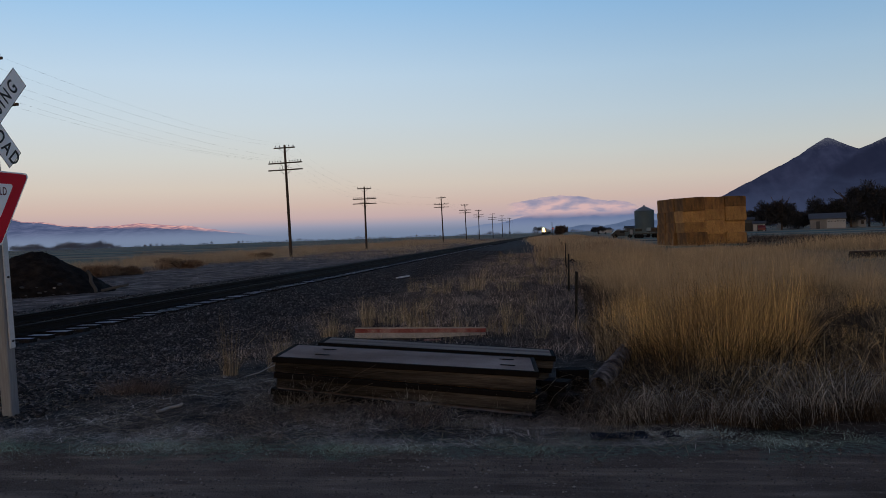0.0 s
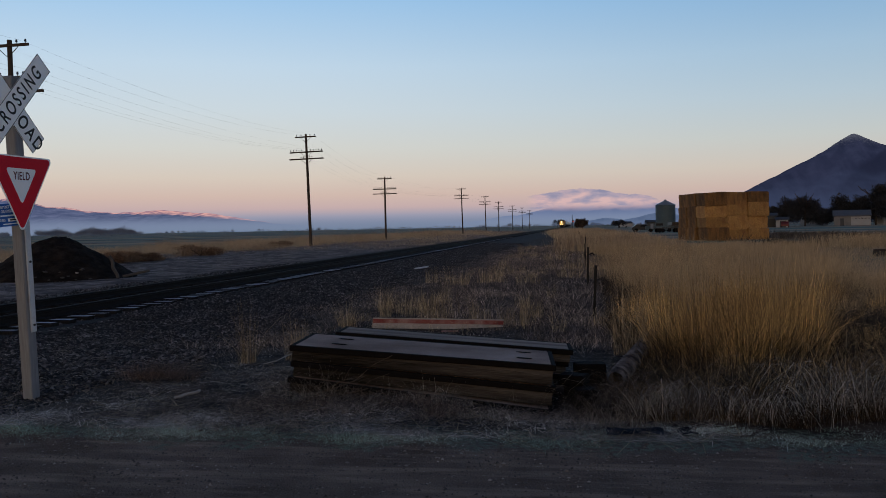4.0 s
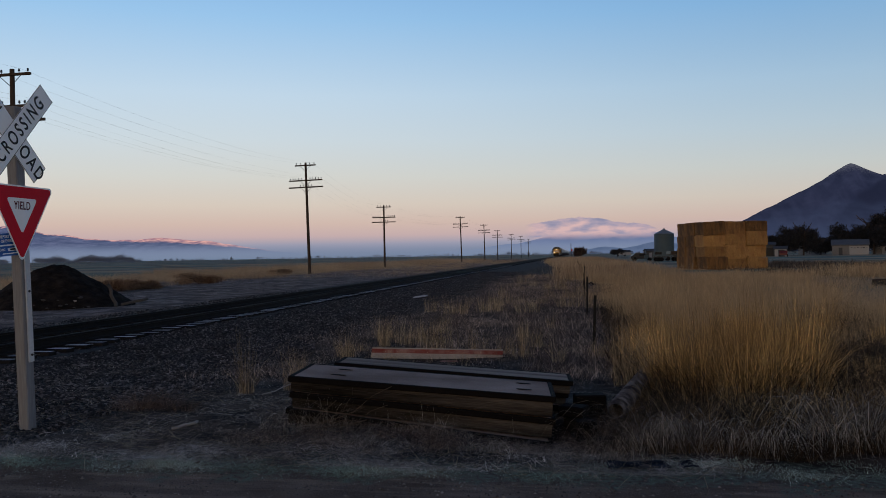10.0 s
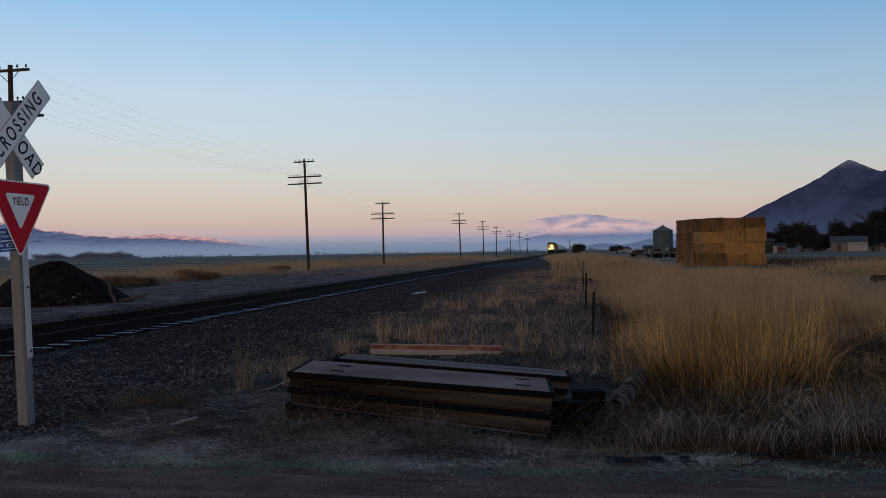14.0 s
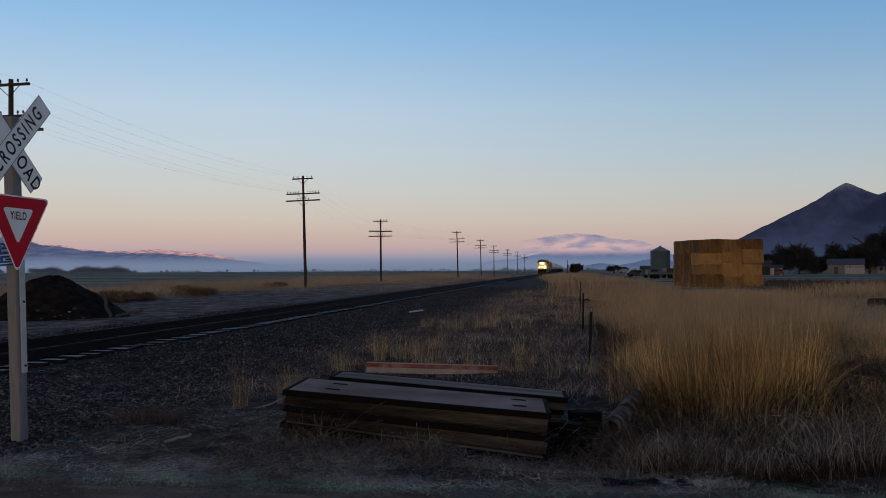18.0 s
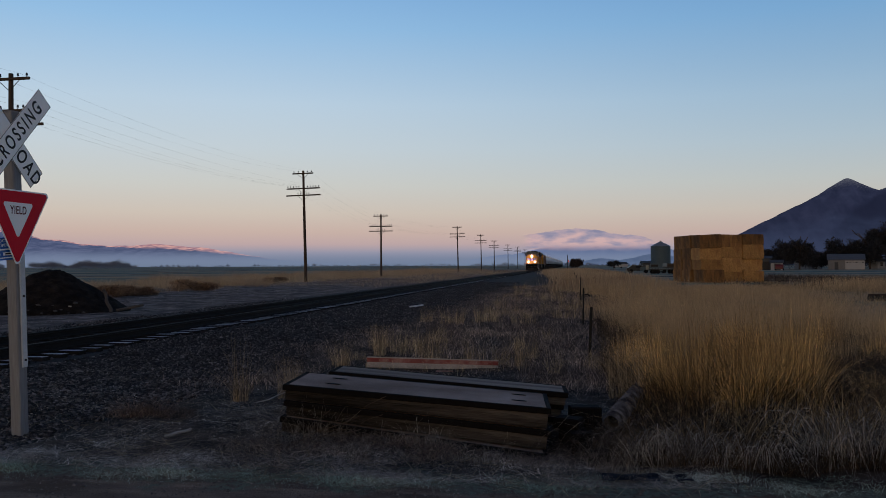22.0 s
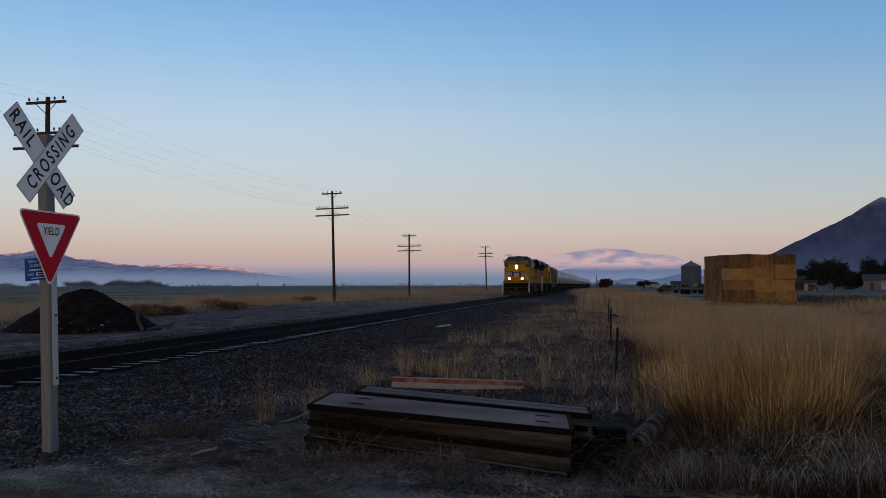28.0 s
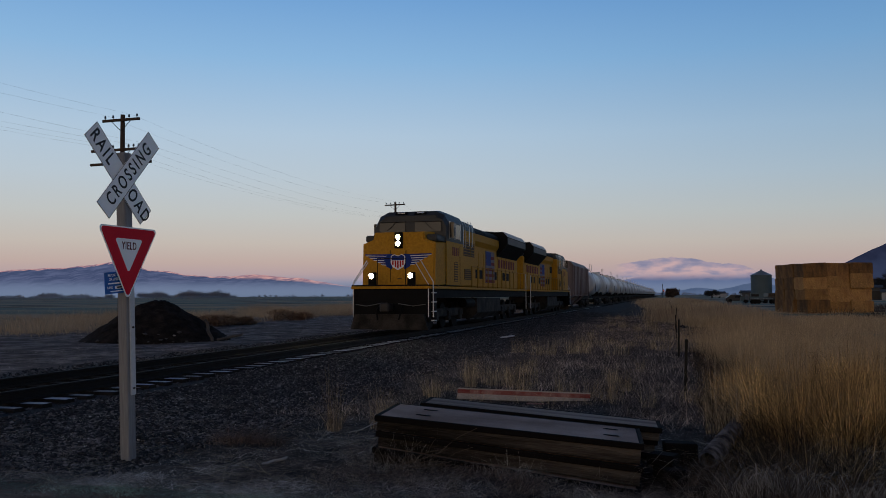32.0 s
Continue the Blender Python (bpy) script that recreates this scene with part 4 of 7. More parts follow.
# ---- crossing sign ----
def text_part(body, size, mat, parent, m, squeeze=1.0, spread=1.0, name="lettering", weight=0.014):
    cu = bpy.data.curves.new(name, "FONT")
    cu.body, cu.size, cu.extrude, cu.align_x, cu.align_y = body, size, 0.0008, "CENTER", "CENTER"
    cu.space_character, cu.offset = spread, size * weight
    tmp = new("tmp", cu)
    dg = bpy.context.evaluated_depsgraph_get()
    me = bpy.data.meshes.new_from_object(tmp.evaluated_get(dg))
    bpy.data.objects.remove(tmp)
    me.transform(Matrix.Diagonal((squeeze, 1, 1, 1)))
    me.name = name
    me.materials.clear()
    me.materials.append(MAT[mat])
    ob = new(name, me)
    ob.parent = parent
    ob.matrix_local = m
    return ob


def rounded_triangle(bm, side, r, y0, y1, cz=0.0, cx=0.0):
    """A triangle that points down, its corners rounded, drawn out along y."""
    h = side * 0.866
    pts = []
    for k, (px, pz, a0) in enumerate(((-side / 2 + r * 1.732, h / 3 - r, 90), (0, -2 * h / 3 + 2 * r, 210), (side / 2 - r * 1.732, h / 3 - r, 330))):
        for j in range(6):
            a = radians(a0 + 120 * j / 5)
            pts.append((px + cx + r * math.cos(a), pz + cz + r * math.sin(a)))
    return prism(bm, pts, y0, y1)


def build_sign():
    # the boards look along -y of the sign's own frame
    s = thing("railroad_crossing_sign", "white crossbuck above a red yield board on a grey post", "road sign", pose(*SIGN_AT, 0, 0.3, SIGN_TURN))
    lean = Matrix.Translation((0.135, 0, 0)) @ Matrix.Rotation(radians(-3.0), 4, "Y")
    bm = box(B(), 0, 0.06, 1.54, 0.115, 0.115, 3.22, 0.010)
    bm.transform(lean)
    part("post", bm, "post_wood", s, "weathered grey square wooden post")
    strip = box(B(), 0.015, -0.004, 1.22, 0.070, 0.016, 1.10, 0.004)
    strip.transform(lean)
    strap = part("mounting_strap", strip, "galvanised", s, "galvanised steel strip bolted to the post")
    for z in (0.74, 1.36):
        part("bolt", rod(B(), (0.15 - 0.052 * z, -0.022, z), (0.15 - 0.052 * z, -0.010, z), 0.012, n=8), "steel_dark", strap)
    for ang, yy, words, long, bx in ((49.0, -0.026, ("CROSSING",), 1.09, -0.035), (-45, -0.006, ("RAIL", "ROAD"), 1.13, -0.155)):
        turn = Matrix.Rotation(radians(-ang), 4, "Y")
        zc = BUCK_Z + (0.025 if ang > 0 else 0.0)
        bm = box(B(), 0, 0, 0, long, 0.004, 0.228, 0, None)
        bm.transform(Matrix.Translation((bx, yy, zc)) @ turn)
        blade = part("blade", bm, "sign_white", s, "white reflective board with black capitals")
        part("edge_line", edge_frame(long, 0.228, 0.006, Matrix.Translation((bx, yy - 0.0025, zc)) @ turn), "sign_black", blade)
        face = Matrix.Translation((bx, yy - 0.0045, zc)) @ turn @ Matrix.Rotation(radians(90), 4, "X")
        for w, off in (zip(words, (-0.345, 0.345)) if len(words) == 2 else ((words[0], 0.0),)):
            text_part(w, 0.195, "sign_black", blade, face @ Matrix.Translation((off, 0, 0)), 0.78 if off else 0.70, 1.42 if off == 0 else 1.30)
    yz, ox = YIELD_Z, -0.045
    rim = part("yield_board", rounded_triangle(B(), 0.86, 0.035, -0.046, -0.042, yz, ox), "sign_white", s, "white-edged triangular board, point down")
    part("red_field", rounded_triangle(B(), 0.812, 0.03, -0.0485, -0.0465, yz, ox), "sign_red", rim, "red reflective field")
    part("white_field", rounded_triangle(B(), 0.40, 0.02, -0.0515, -0.049, yz + 0.012, ox), "sign_white", rim)
    text_part("YIELD", 0.108, "sign_dark_red", rim, Matrix.Translation((ox, -0.0530, yz + 0.052)) @ Matrix.Rotation(radians(90), 4, "X"), 0.70, 1.1)
    # blue notice plate, half behind the yield board
    plate = part("notice_plate", box(B(), 0, 0, 0, 0.36, 0.004, 0.215, 0.0), "sign_blue", s, "blue notice plate with small white print")
    plate.matrix_local = Matrix.Translation((-0.15, -0.010, 1.815)) @ Matrix.Rotation(radians(-5), 4, "Y")
    flat = Matrix.Rotation(radians(90), 4, "X")
    for body, z, size in (("REPORT PROBLEM", 0.074, 0.040), ("OR EMERGENCY", 0.034, 0.040)):
        text_part(body, size, "sign_white", plate, Matrix.Translation((0, -0.0035, z)) @ flat, 0.84, weight=0.0)
    part("number_bar", box(B(), 0, -0.0035, -0.006, 0.27, 0.002, 0.014), "sign_white", plate)
    text_part("X-ING", 0.036, "sign_white", plate, Matrix.Translation((-0.115, -0.0035, -0.048)) @ flat, 0.75, weight=0.0)
    part("number_patch", box(B(), 0.055, -0.0035, -0.048, 0.20, 0.002, 0.030), "sign_white", plate)
    part("number_bar", box(B(), 0.055, -0.0050, -0.048, 0.15, 0.002, 0.014), "sign_black", plate)
    part("print_line", box(B(), 0, -0.0035, -0.085, 0.22, 0.002, 0.010), "sign_white", plate)
    return s


def edge_frame(w, h, t, m):
    bm = B()
    o = [bm.verts.new((sx * w / 2, 0, sz * h / 2)) for sx, sz in ((-1, -1), (1, -1), (1, 1), (-1, 1))]
    i = [bm.verts.new((sx * (w / 2 - t), 0, sz * (h / 2 - t))) for sx, sz in ((-1, -1), (1, -1), (1, 1), (-1, 1))]
    for k in range(4):
        bm.faces.new((o[k], o[(k + 1) % 4], i[(k + 1) % 4], i[k]))
    bm.transform(m)
    return bm


SIGN_AT = (-5.315, 7.25, -0.04)
SIGN_TURN = 85.0
BUCK_Z = 2.90
YIELD_Z = 2.13
build_sign()


# ---- telegraph poles and wires ----
POLES = [(-25.6, -8.0, 10.3, 0.6), (-25.6, 34.6, 10.62, 0.5), (-25.75, 77.6, 10.95, 1.4), (-27.0, 115.0, 9.0, 0.2), (-25.6, 185.0, 10.5, 1.2), (-25.6, 233.0, 10.4, 1.0),
         (-25.6, 272.0, 9.9, 0.4), (-25.6, 331.0, 10.0, 0.6), (-25.6, 389.0, 10.4, 0.3), (-25.6, 450.0, 10.2, 0.5)]
ARMS = ((-0.28, 1.05), (-1.75, 1.68), (-2.42, 1.72))


def pin_places(k, half):
    if k == 0:
        return (-half + 0.15, -half + 0.6, half - 0.6, half - 0.15)
    if k == 1:
        return tuple(s * (half - 0.12 - 0.28 * j) for s in (-1, 1) for j in range(5))
    return (-0.55, -0.28, 0.28, 0.55)


def build_poles():
    first = None
    for x, y, h, lean in POLES:
        m = pose(x, y, float(ground_z(x, y)) - 0.05, 0, -lean, 0)
        p = thing("telegraph_pole", "dark wooden telegraph pole with three cross-arms of insulators", "utility pole", m, "telegraph poles along the track")
        part("shaft", rod(B(), (0, 0, 0), (0, 0, h), 0.16, 0.105, 12), "pole_wood", p)
        for k, (dz, half) in enumerate(ARMS):
            arm = part("cross_arm", box(B(), 0, -0.13, h + dz, 2 * half, 0.10, 0.125, 0.01), "pole_wood", p)
            for px in pin_places(k, half):
                bm = rod(B(), (px, -0.13, h + dz + 0.06), (px, -0.13, h + dz + 0.14), 0.014, n=6)
                rod(bm, (px, -0.13, h + dz + 0.13), (px, -0.13, h + dz + 0.25), 0.055, 0.035, 8)
                part("insulator", bm, "insulator", arm)
            for s in (-1, 1):
                part("brace", rod(B(), (s * 0.55, -0.14, h + dz - 0.05), (0, -0.12, h + dz - 0.55), 0.018, n=5), "steel_dark", p)
    # wires hang between neighbouring poles
    for (x0, y0, h0, _), (x1, y1, h1, _) in zip(POLES[:5], POLES[1:6]):
        for k, (dz, half) in enumerate(ARMS[:2]):
            pins = pin_places(k, half)[::2] if k == 0 else pin_places(k, half)[::3]
            for px in pins:
                sag = 0.5 + 0.25 * abs(math.sin(px * 9 + k))
                pts = []
                for j in range(13):
                    t = j / 12
                    pts.append((x0 + (x1 - x0) * t + px, y0 + (y1 - y0) * t - 0.13, (h0 + (h1 - h0) * t) + dz + 0.2 - 4 * sag * t * (1 - t)))
                w = tube(B(), pts, 0.0022, 4)
                ob = part("overhead_wire", w, "wire", None)
                tagged(ob, "thin sagging telegraph wire between two poles", "wire", "telegraph wires")


build_poles()


# ---- stack of crossing panels and loose boards ----
def panel(name, m, length, width, thick, label, holes=True, top="panel_top", sag=0.0):
    """A crossing panel; sag is how far its wooden core has dropped away at one end."""
    p = thing(name, label, "crossing panel", m, "stacked crossing panels")
    core = box(B(), 0, 0, thick / 2 - 0.01, length - 0.05, width - 0.05, thick - 0.02, 0.004)
    for v in core.verts:
        if v.co.z < thick * 0.4:
            v.co.z -= sag * (0.5 + v.co.x / length)
    part("core", core, "panel_wood", p)
    part("top_sheet", box(B(), 0, 0, thick - 0.006, length - 0.09, width - 0.075, 0.02, 0.003), top, p, "frost-covered flat top" if holes else "worn flat top")
    for s in (-1, 1):
        part("edge_strip", box(B(), 0, s * (width / 2 - 0.019), thick - 0.022, length, 0.038, 0.055, 0.006), "panel_rubber", p)
        part("end_strip", box(B(), s * (length / 2 - 0.021), 0, thick - 0.0225, 0.042, width - 0.078, 0.054, 0.006), "panel_rubber", p)
    if holes:
        for sx in (-length / 2 + 0.42, length / 2 - 0.29):
            for sy in (-1, 1):
                slot = [(0.055 * math.cos(a) + 0.02 * math.copysign(1, math.cos(a)), 0.022 * math.sin(a)) for a in (math.pi * (2 * k + 1) / 12 for k in range(12))]
                bm = prism(B(), [(sx + u, v) for u, v in slot], 0, 0.004)
                bm.transform(Matrix.Translation((0, sy * width * 0.2, thick + 0.0075)) @ Matrix.Rotation(radians(90), 4, "X"))
                part("lifting_slot", bm, "panel_rubber", p)
    return p


def on_stack(dx, dy, below, turn, drop=0.0):
    """Pose of a panel whose top lies that far below the leaning stack's top, tipped down at one end."""
    return STACK @ pose(dx, dy, -below, 0, drop, turn)


# the stack leans down towards the ditch
STACK = pose(-1.51, 8.00, 0.39, 0, 4.7, 4.6)
panel("crossing_panel", on_stack(0, 0, 0.138, 0), 2.50, 0.90, 0.138, "wood and rubber crossing panel with frosty top on a stack", sag=0.05)
panel("crossing_panel", on_stack(0.01, 0.012, 0.316, 0.6, 1.45), 2.49, 0.90, 0.138, "weathered crossing panel in the middle of a stack", False, sag=0.04)
panel("crossing_panel", on_stack(0.0, -0.025, 0.492, -0.7, 2.6), 2.50, 0.90, 0.138, "weathered crossing panel at the bottom of a stack", False)
panel("crossing_panel", on_stack(0.23, 0.78, 0.115, -0.8), 2.50, 0.52, 0.13, "narrow dark-edged crossing panel lying behind the stack", False, "panel_worn")
panel("crossing_panel", on_stack(0.20, 0.80, 0.247, 0.6), 2.48, 0.52, 0.13, "weathered panel under the narrow one", False)
panel("crossing_panel", on_stack(0.17, 0.79, 0.379, -0.4), 2.50, 0.52, 0.13, "weathered panel at the bottom under the narrow ones", False)


def board(name, a, b, h, thick, stripes, label, category, lie=0.0):
    """A board on its long edge from a to b, with stripes of paint from the top down."""
    a, b = Vector(a), Vector(b)
    d = b - a
    m = Matrix.Translation((a + b) / 2) @ Matrix.Rotation(math.atan2(d.y, d.x), 4, "Z") @ Matrix.Rotation(-math.asin(d.z / d.length), 4, "Y") @ Matrix.Rotation(lie, 4, "X")
    t = thing(name, label, category, m)
    top = h
    for share, mt in stripes:
        part("painted_stripe", box(B(), 0, 0, top - h * share / 2, d.length, thick, h * share - 0.001, 0.002), mt, t)
        top -= h * share
    return t


board("barricade_board", (-3.22, 12.62, 0.015), (-1.18, 12.80, -0.035), 0.17, 0.05, ((0.12, "white_paint"), (0.38, "red_paint"), (0.50, "white_paint")), "red and white striped barricade board on its edge", "board", radians(-14))
board("barricade_board", (-2.10, 12.46, -0.05), (-1.00, 12.49, -0.06), 0.05, 0.14, ((1.0, "red_paint"),), "faded red board lying flat in the weeds", "board")


def timber(x, y, z, l, w, h, turn, label, mat="panel_rubber"):
    t = thing("timber_block", label, "timber", pose(x, y, z, 0, 0, turn), "loose timber by the panels")
    part("block", box(B(), 0, 0, h / 2, l, w, h, 0.012), mat, t)
    return t


timber(-0.02, 8.10, -0.18, 0.40, 0.20, 0.20, -70, "dark creosoted timber end beside the panels")
timber(-0.08, 8.20, 0.02, 0.26, 0.20, 0.10, -20, "short dark timber offcut on another block")
timber(0.08, 8.75, -0.06, 0.32, 0.2, 0.20, 8, "weathered dark timber end behind the panels")
timber(0.20, 7.60, -0.20, 0.30, 0.18, 0.14, 25, "dark timber offcut in the ditch")
timber(-2.45, 8.05, 0.00, 0.20, 0.9, 0.10, 4, "old timber bearer under the stack")


def build_pipe():
    p = thing("culvert_pipe", "ribbed grey plastic pipe lying frosted in the grass", "pipe", pose(0.33, 8.36, -0.07, 0, 0, 0))
    d = Vector((0.62, 2.70, 0.10))
    n = 34
    for_bm = B()
    rings = []
    q = d.to_track_quat("Z", "Y")
    for k in range(n * 2):
        r = 0.100 if k % 2 else 0.074
        c = d * (k / (2 * n - 1))
        rings.append([for_bm.verts.new(c + q @ Vector((r * math.cos(a), r * math.sin(a), 0)) + Vector((0, 0, 0.11))) for a in (6.2832 * j / 16 for j in range(16))])
    for a, b in zip(rings[:-1], rings[1:]):
        for j in range(16):
            for_bm.faces.new((a[j], a[(j + 1) % 16], b[(j + 1) % 16], b[j]))
    part("ribbed_wall", for_bm, "pipe", p)


build_pipe()


def sheet_scrap():
    bm = B()
    bmesh.ops.create_grid(bm, x_segments=24, y_segments=8, size=0.5)
    for v in bm.verts:
        v.co.x *= 0.66
        v.co.y *= 0.20
        v.co.z = 0.022 * noise.noise(v.co * 9) + 0.012
    ob = part("plastic_sheet", bm, "scrap", None, smooth=True)
    ob.matrix_world = pose(0.50, 6.40, 0.0, 0, 0, 4)
    tagged(ob, "crumpled dark blue plastic sheet frosted at the road edge", "plastic sheet")


sheet_scrap()


def stick(a, b, r, label, forks=0, mat="stick"):
    a, b = Vector(a), Vector(b)
    side = (b - a).cross(Vector((0, 0, 1))).normalized()
    pts = [a.lerp(b, k / 6) + side * 0.05 * (b - a).length * math.sin(k * 1.7) for k in range(7)]
    ob = thing("fallen_branch", label, "branch", Matrix.Translation(a), "branches on the ground")
    part("stem", tube(B(), [q - a for q in pts], r, 6), mat, ob)
    for f in range(forks):
        q = pts[2 + f % 4] - a
        e = q + (b - a) * 0.35 + side * (0.22 if f % 2 else -0.2) * (b - a).length + Vector((0, 0, 0.05 * f))
        part("twig", tube(B(), [q, (q + e) / 2 + Vector((0, 0, 0.03)), e], r * 0.5, 5), mat, ob)


stick((-3.80, 7.28, 0.02), (-3.68, 7.58, 0.03), 0.014, "short bleached stick on the earth")
stick((-2.65, 7.05, 0.02), (-1.95, 7.42, 0.10), 0.004, "thin dry forked branch by the panels", 5, "twig")
stick((-2.55, 6.85, 0.02), (-2.0, 7.50, 0.22), 0.004, "thin upright dry twig by the panels", 4, "twig")
stick((-3.65, 9.15, 0.03), (-3.15, 9.85, 0.16), 0.006, "pale dry branch leaning in the gravel", 1)
board("frosted_plank", (-6.10, 30.7, 0.02), (-5.78, 31.5, 0.05), 0.05, 0.09, ((1.0, "tie_frost"),), "small frosted plank on the gravel", "plank")


# ---- fence posts ----
FENCE = [(0.22, 13.65, 0.92, 2.4), (0.22, 21.75, 1.0, 1.0), (0.26, 30.5, 0.9, -2.0), (0.28, 39.6, 1.02, 3.0), (0.24, 52.9, 0.95, -3.5), (0.12, 79.8, 0.9, 1.0), (0.1, 100.0, 0.9, -1.0)]
for fx, fy, fh, lean in FENCE:
    f = thing("fence_post", "thin rusty steel fence post without wire", "fence post", pose(fx, fy, -0.05, 0, lean, 0), "fence posts beside the track")
    bm = box(B(), 0, 0, fh / 2, 0.045, 0.012, fh + 0.1)
    box(bm, 0, 0.018, fh / 2, 0.010, 0.034, fh + 0.1)
    part("stake", bm, "fence_post", f)
    if fy == 21.75:
        part("wire_clip", tube(B(), [(0.03, -0.02, fh * 0.86), (0.10, -0.03, fh * 0.90), (0.16, -0.01, fh * 0.84)], 0.02, 5), "fence_post", f)


# ---- heap of soil ----
def build_heap():
    n = 72
    u = np.linspace(-1, 1, n)
    X, Y = np.meshgrid(u * 3.3, u * 3.1)
    r = np.hypot(X / 2.8, Y / 2.65)
    h = 1.50 * np.clip(1.035 - np.sqrt(r * r + 0.045), -0.1, None) / 0.823
    edge = step(r, 1.05, 0.8)
    h = h + edge * (0.02 * wave(X - 0.3, Y, 0.55) + 0.022 * wave(X, Y, 0.22, 3) + 0.022 * RNG.normal(0, 1, X.shape))
    h = np.where(r > 1.02, -0.25, h)
    V = np.stack([X.ravel(), Y.ravel(), h.ravel()], 1)
    i = (np.arange(n - 1)[:, None] * n + np.arange(n - 1)).ravel()
    ob = arrays("soil_mound", V, np.stack([i, i + 1, i + n + 1, i + n], 1), "soil", True)
    ob.matrix_world = pose(-18.95, 27.75, 0, 0, 0, -14)
    tagged(ob, "big dark heap of soil and rubble beyond the track", "soil heap")
    r2 = random.Random(5)
    spots = [(-17.3, 25.6, 0.12), (-17.0, 25.95, 0.26), (-17.6, 25.3, 0.06), (-18.6, 25.0, 0.10), (-16.45, 25.9, 0.06), (-18.1, 25.3, 0.16), (-20.9, 26.1, 0.16), (-16.8, 25.6, 0.05), (-19.6, 25.2, 0.08),
             (-17.9, 25.55, 0.32), (-17.5, 25.75, 0.30), (-18.4, 25.5, 0.36), (-17.15, 25.7, 0.16), (-16.95, 26.2, 0.36), (-20.2, 26.2, 0.42)]
    for k, (x, y, up) in enumerate(spots):
        bm = B()
        bmesh.ops.create_icosphere(bm, subdivisions=1, radius=0.03 + 0.06 * r2.random())
        for v in bm.verts:
            v.co *= r2.uniform(0.65, 1.2)
            v.co.z *= 0.55
            v.co.x *= 1.3
        ob = part("rubble_block", bm, "stick" if k % 5 == 1 else "log", None)
        ob.matrix_world = pose(x, y, up, 0, 0, r2.uniform(0, 360))
        tagged(ob, "pale broken concrete block at the foot of the heap", "rubble", "rubble by the soil heap")
    stick((-15.75, 26.75, 0.08), (-14.95, 27.1, 0.26), 0.05, "weathered log beside the soil heap", 0, "log")
    stick((-15.95, 26.75, 0.0), (-16.3, 26.85, 0.80), 0.06, "broken log leaning on the soil heap", 0, "log")


build_heap()


# ---- straw bales ----
def bale_mesh(seed):
    bm = box(B(), 0, 0, 0, BALE[0], BALE[1], BALE[2])
    bmesh.ops.subdivide_edges(bm, edges=bm.edges[:], cuts=17, use_grid_fill=True)
    off = Vector((seed * 7.1, seed * 3.3, seed * 1.7))
    for v in bm.verts:
        q = Vector((v.co.x / BALE[0], v.co.y / BALE[1], v.co.z / BALE[2])) * 2
        big = noise.noise(v.co * 1.3 + off)
        flake = noise.noise(Vector((v.co.x * 6.5, v.co.y * 2.5, v.co.z * 2.2)) + off)
        small = noise.noise(v.co * 9 + off)
        squeeze = 1.004 - 0.016 * (abs(q.x * q.z) ** 9 + abs(q.x * q.y) ** 9 + abs(q.y * q.z) ** 9)
        grow = squeeze + 0.020 * big + 0.014 * flake + 0.012 * small
        v.co = Vector((v.co.x * grow, v.co.y * grow, v.co.z * (squeeze + 0.012 * big + 0.01 * small)))
        v.co.y += 0.07 * noise.noise(Vector((v.co.x, 0, v.co.z)) * 2.2 + off)
        # the strings bite into the sides
        for string in (-0.52, -0.17, 0.17, 0.52):
            if abs(v.co.z - string * BALE[2] * 0.9) < 0.035 and abs(q.y) > 0.9:
                v.co.y *= 0.985
    me = bpy.data.meshes.new("hay_bale")
    bm.to_mesh(me)
    bm.free()
    me.materials.append(MAT["hay"])
    return me


BALE = (2.02, 1.62, 1.05)
LAYERS = ((1.08, 0.82, 0.96, 1.10), (0.90, 1.14, 0.88, 1.04), (0.98, 0.98, 1.16, 0.88))    # share of a full bale, from the ground up, in each column


def build_bales():
    base = pose(12.75, 76.9, 0.0, 0, 0, 21)
    meshes = [bale_mesh(k) for k in range(5)]
    dull = [m.copy() for m in meshes[:3]]
    for m in dull:
        m.materials[0] = MAT["hay_weathered"]
    r = random.Random(11)
    for layer in range(4):
        for col in range(3):
            for row in range(3):
                push = 0.0
                if row == 0 and col == 0 and layer == 1:
                    push = -0.34
                if row == 0 and col == 0 and layer == 0:
                    push = -0.46
                # weathered top layer; the left side and one low bale use that darker straw too
                dark_straw = layer == 3 or (layer, col) == (0, 0) or (col == 0 and row > 0 and layer > 0)
                b = new("hay_bale", dull[r.randrange(3)] if dark_straw else meshes[r.randrange(5)])
                b.matrix_world = base @ pose((col - 1) * BALE[0] + r.uniform(-0.05, 0.05), (row - 1) * BALE[1] + push + r.uniform(-0.14, 0.14),
                                             (sum(LAYERS[col][:layer]) + 0.5 * LAYERS[col][layer]) * BALE[2], r.uniform(-1.5, 1.5), r.uniform(-1.6, 1.6) - (1.5 if layer == 3 and col == 0 else 0), r.uniform(-3, 3)) @ Matrix.Diagonal((1, 1, LAYERS[col][layer] * 1.03, 1))
                tagged(b, "weathered brown rectangular straw bale in a square stack" if dark_straw else "big golden rectangular straw bale in a square stack", "hay bale", "stacked straw bales")


build_bales()


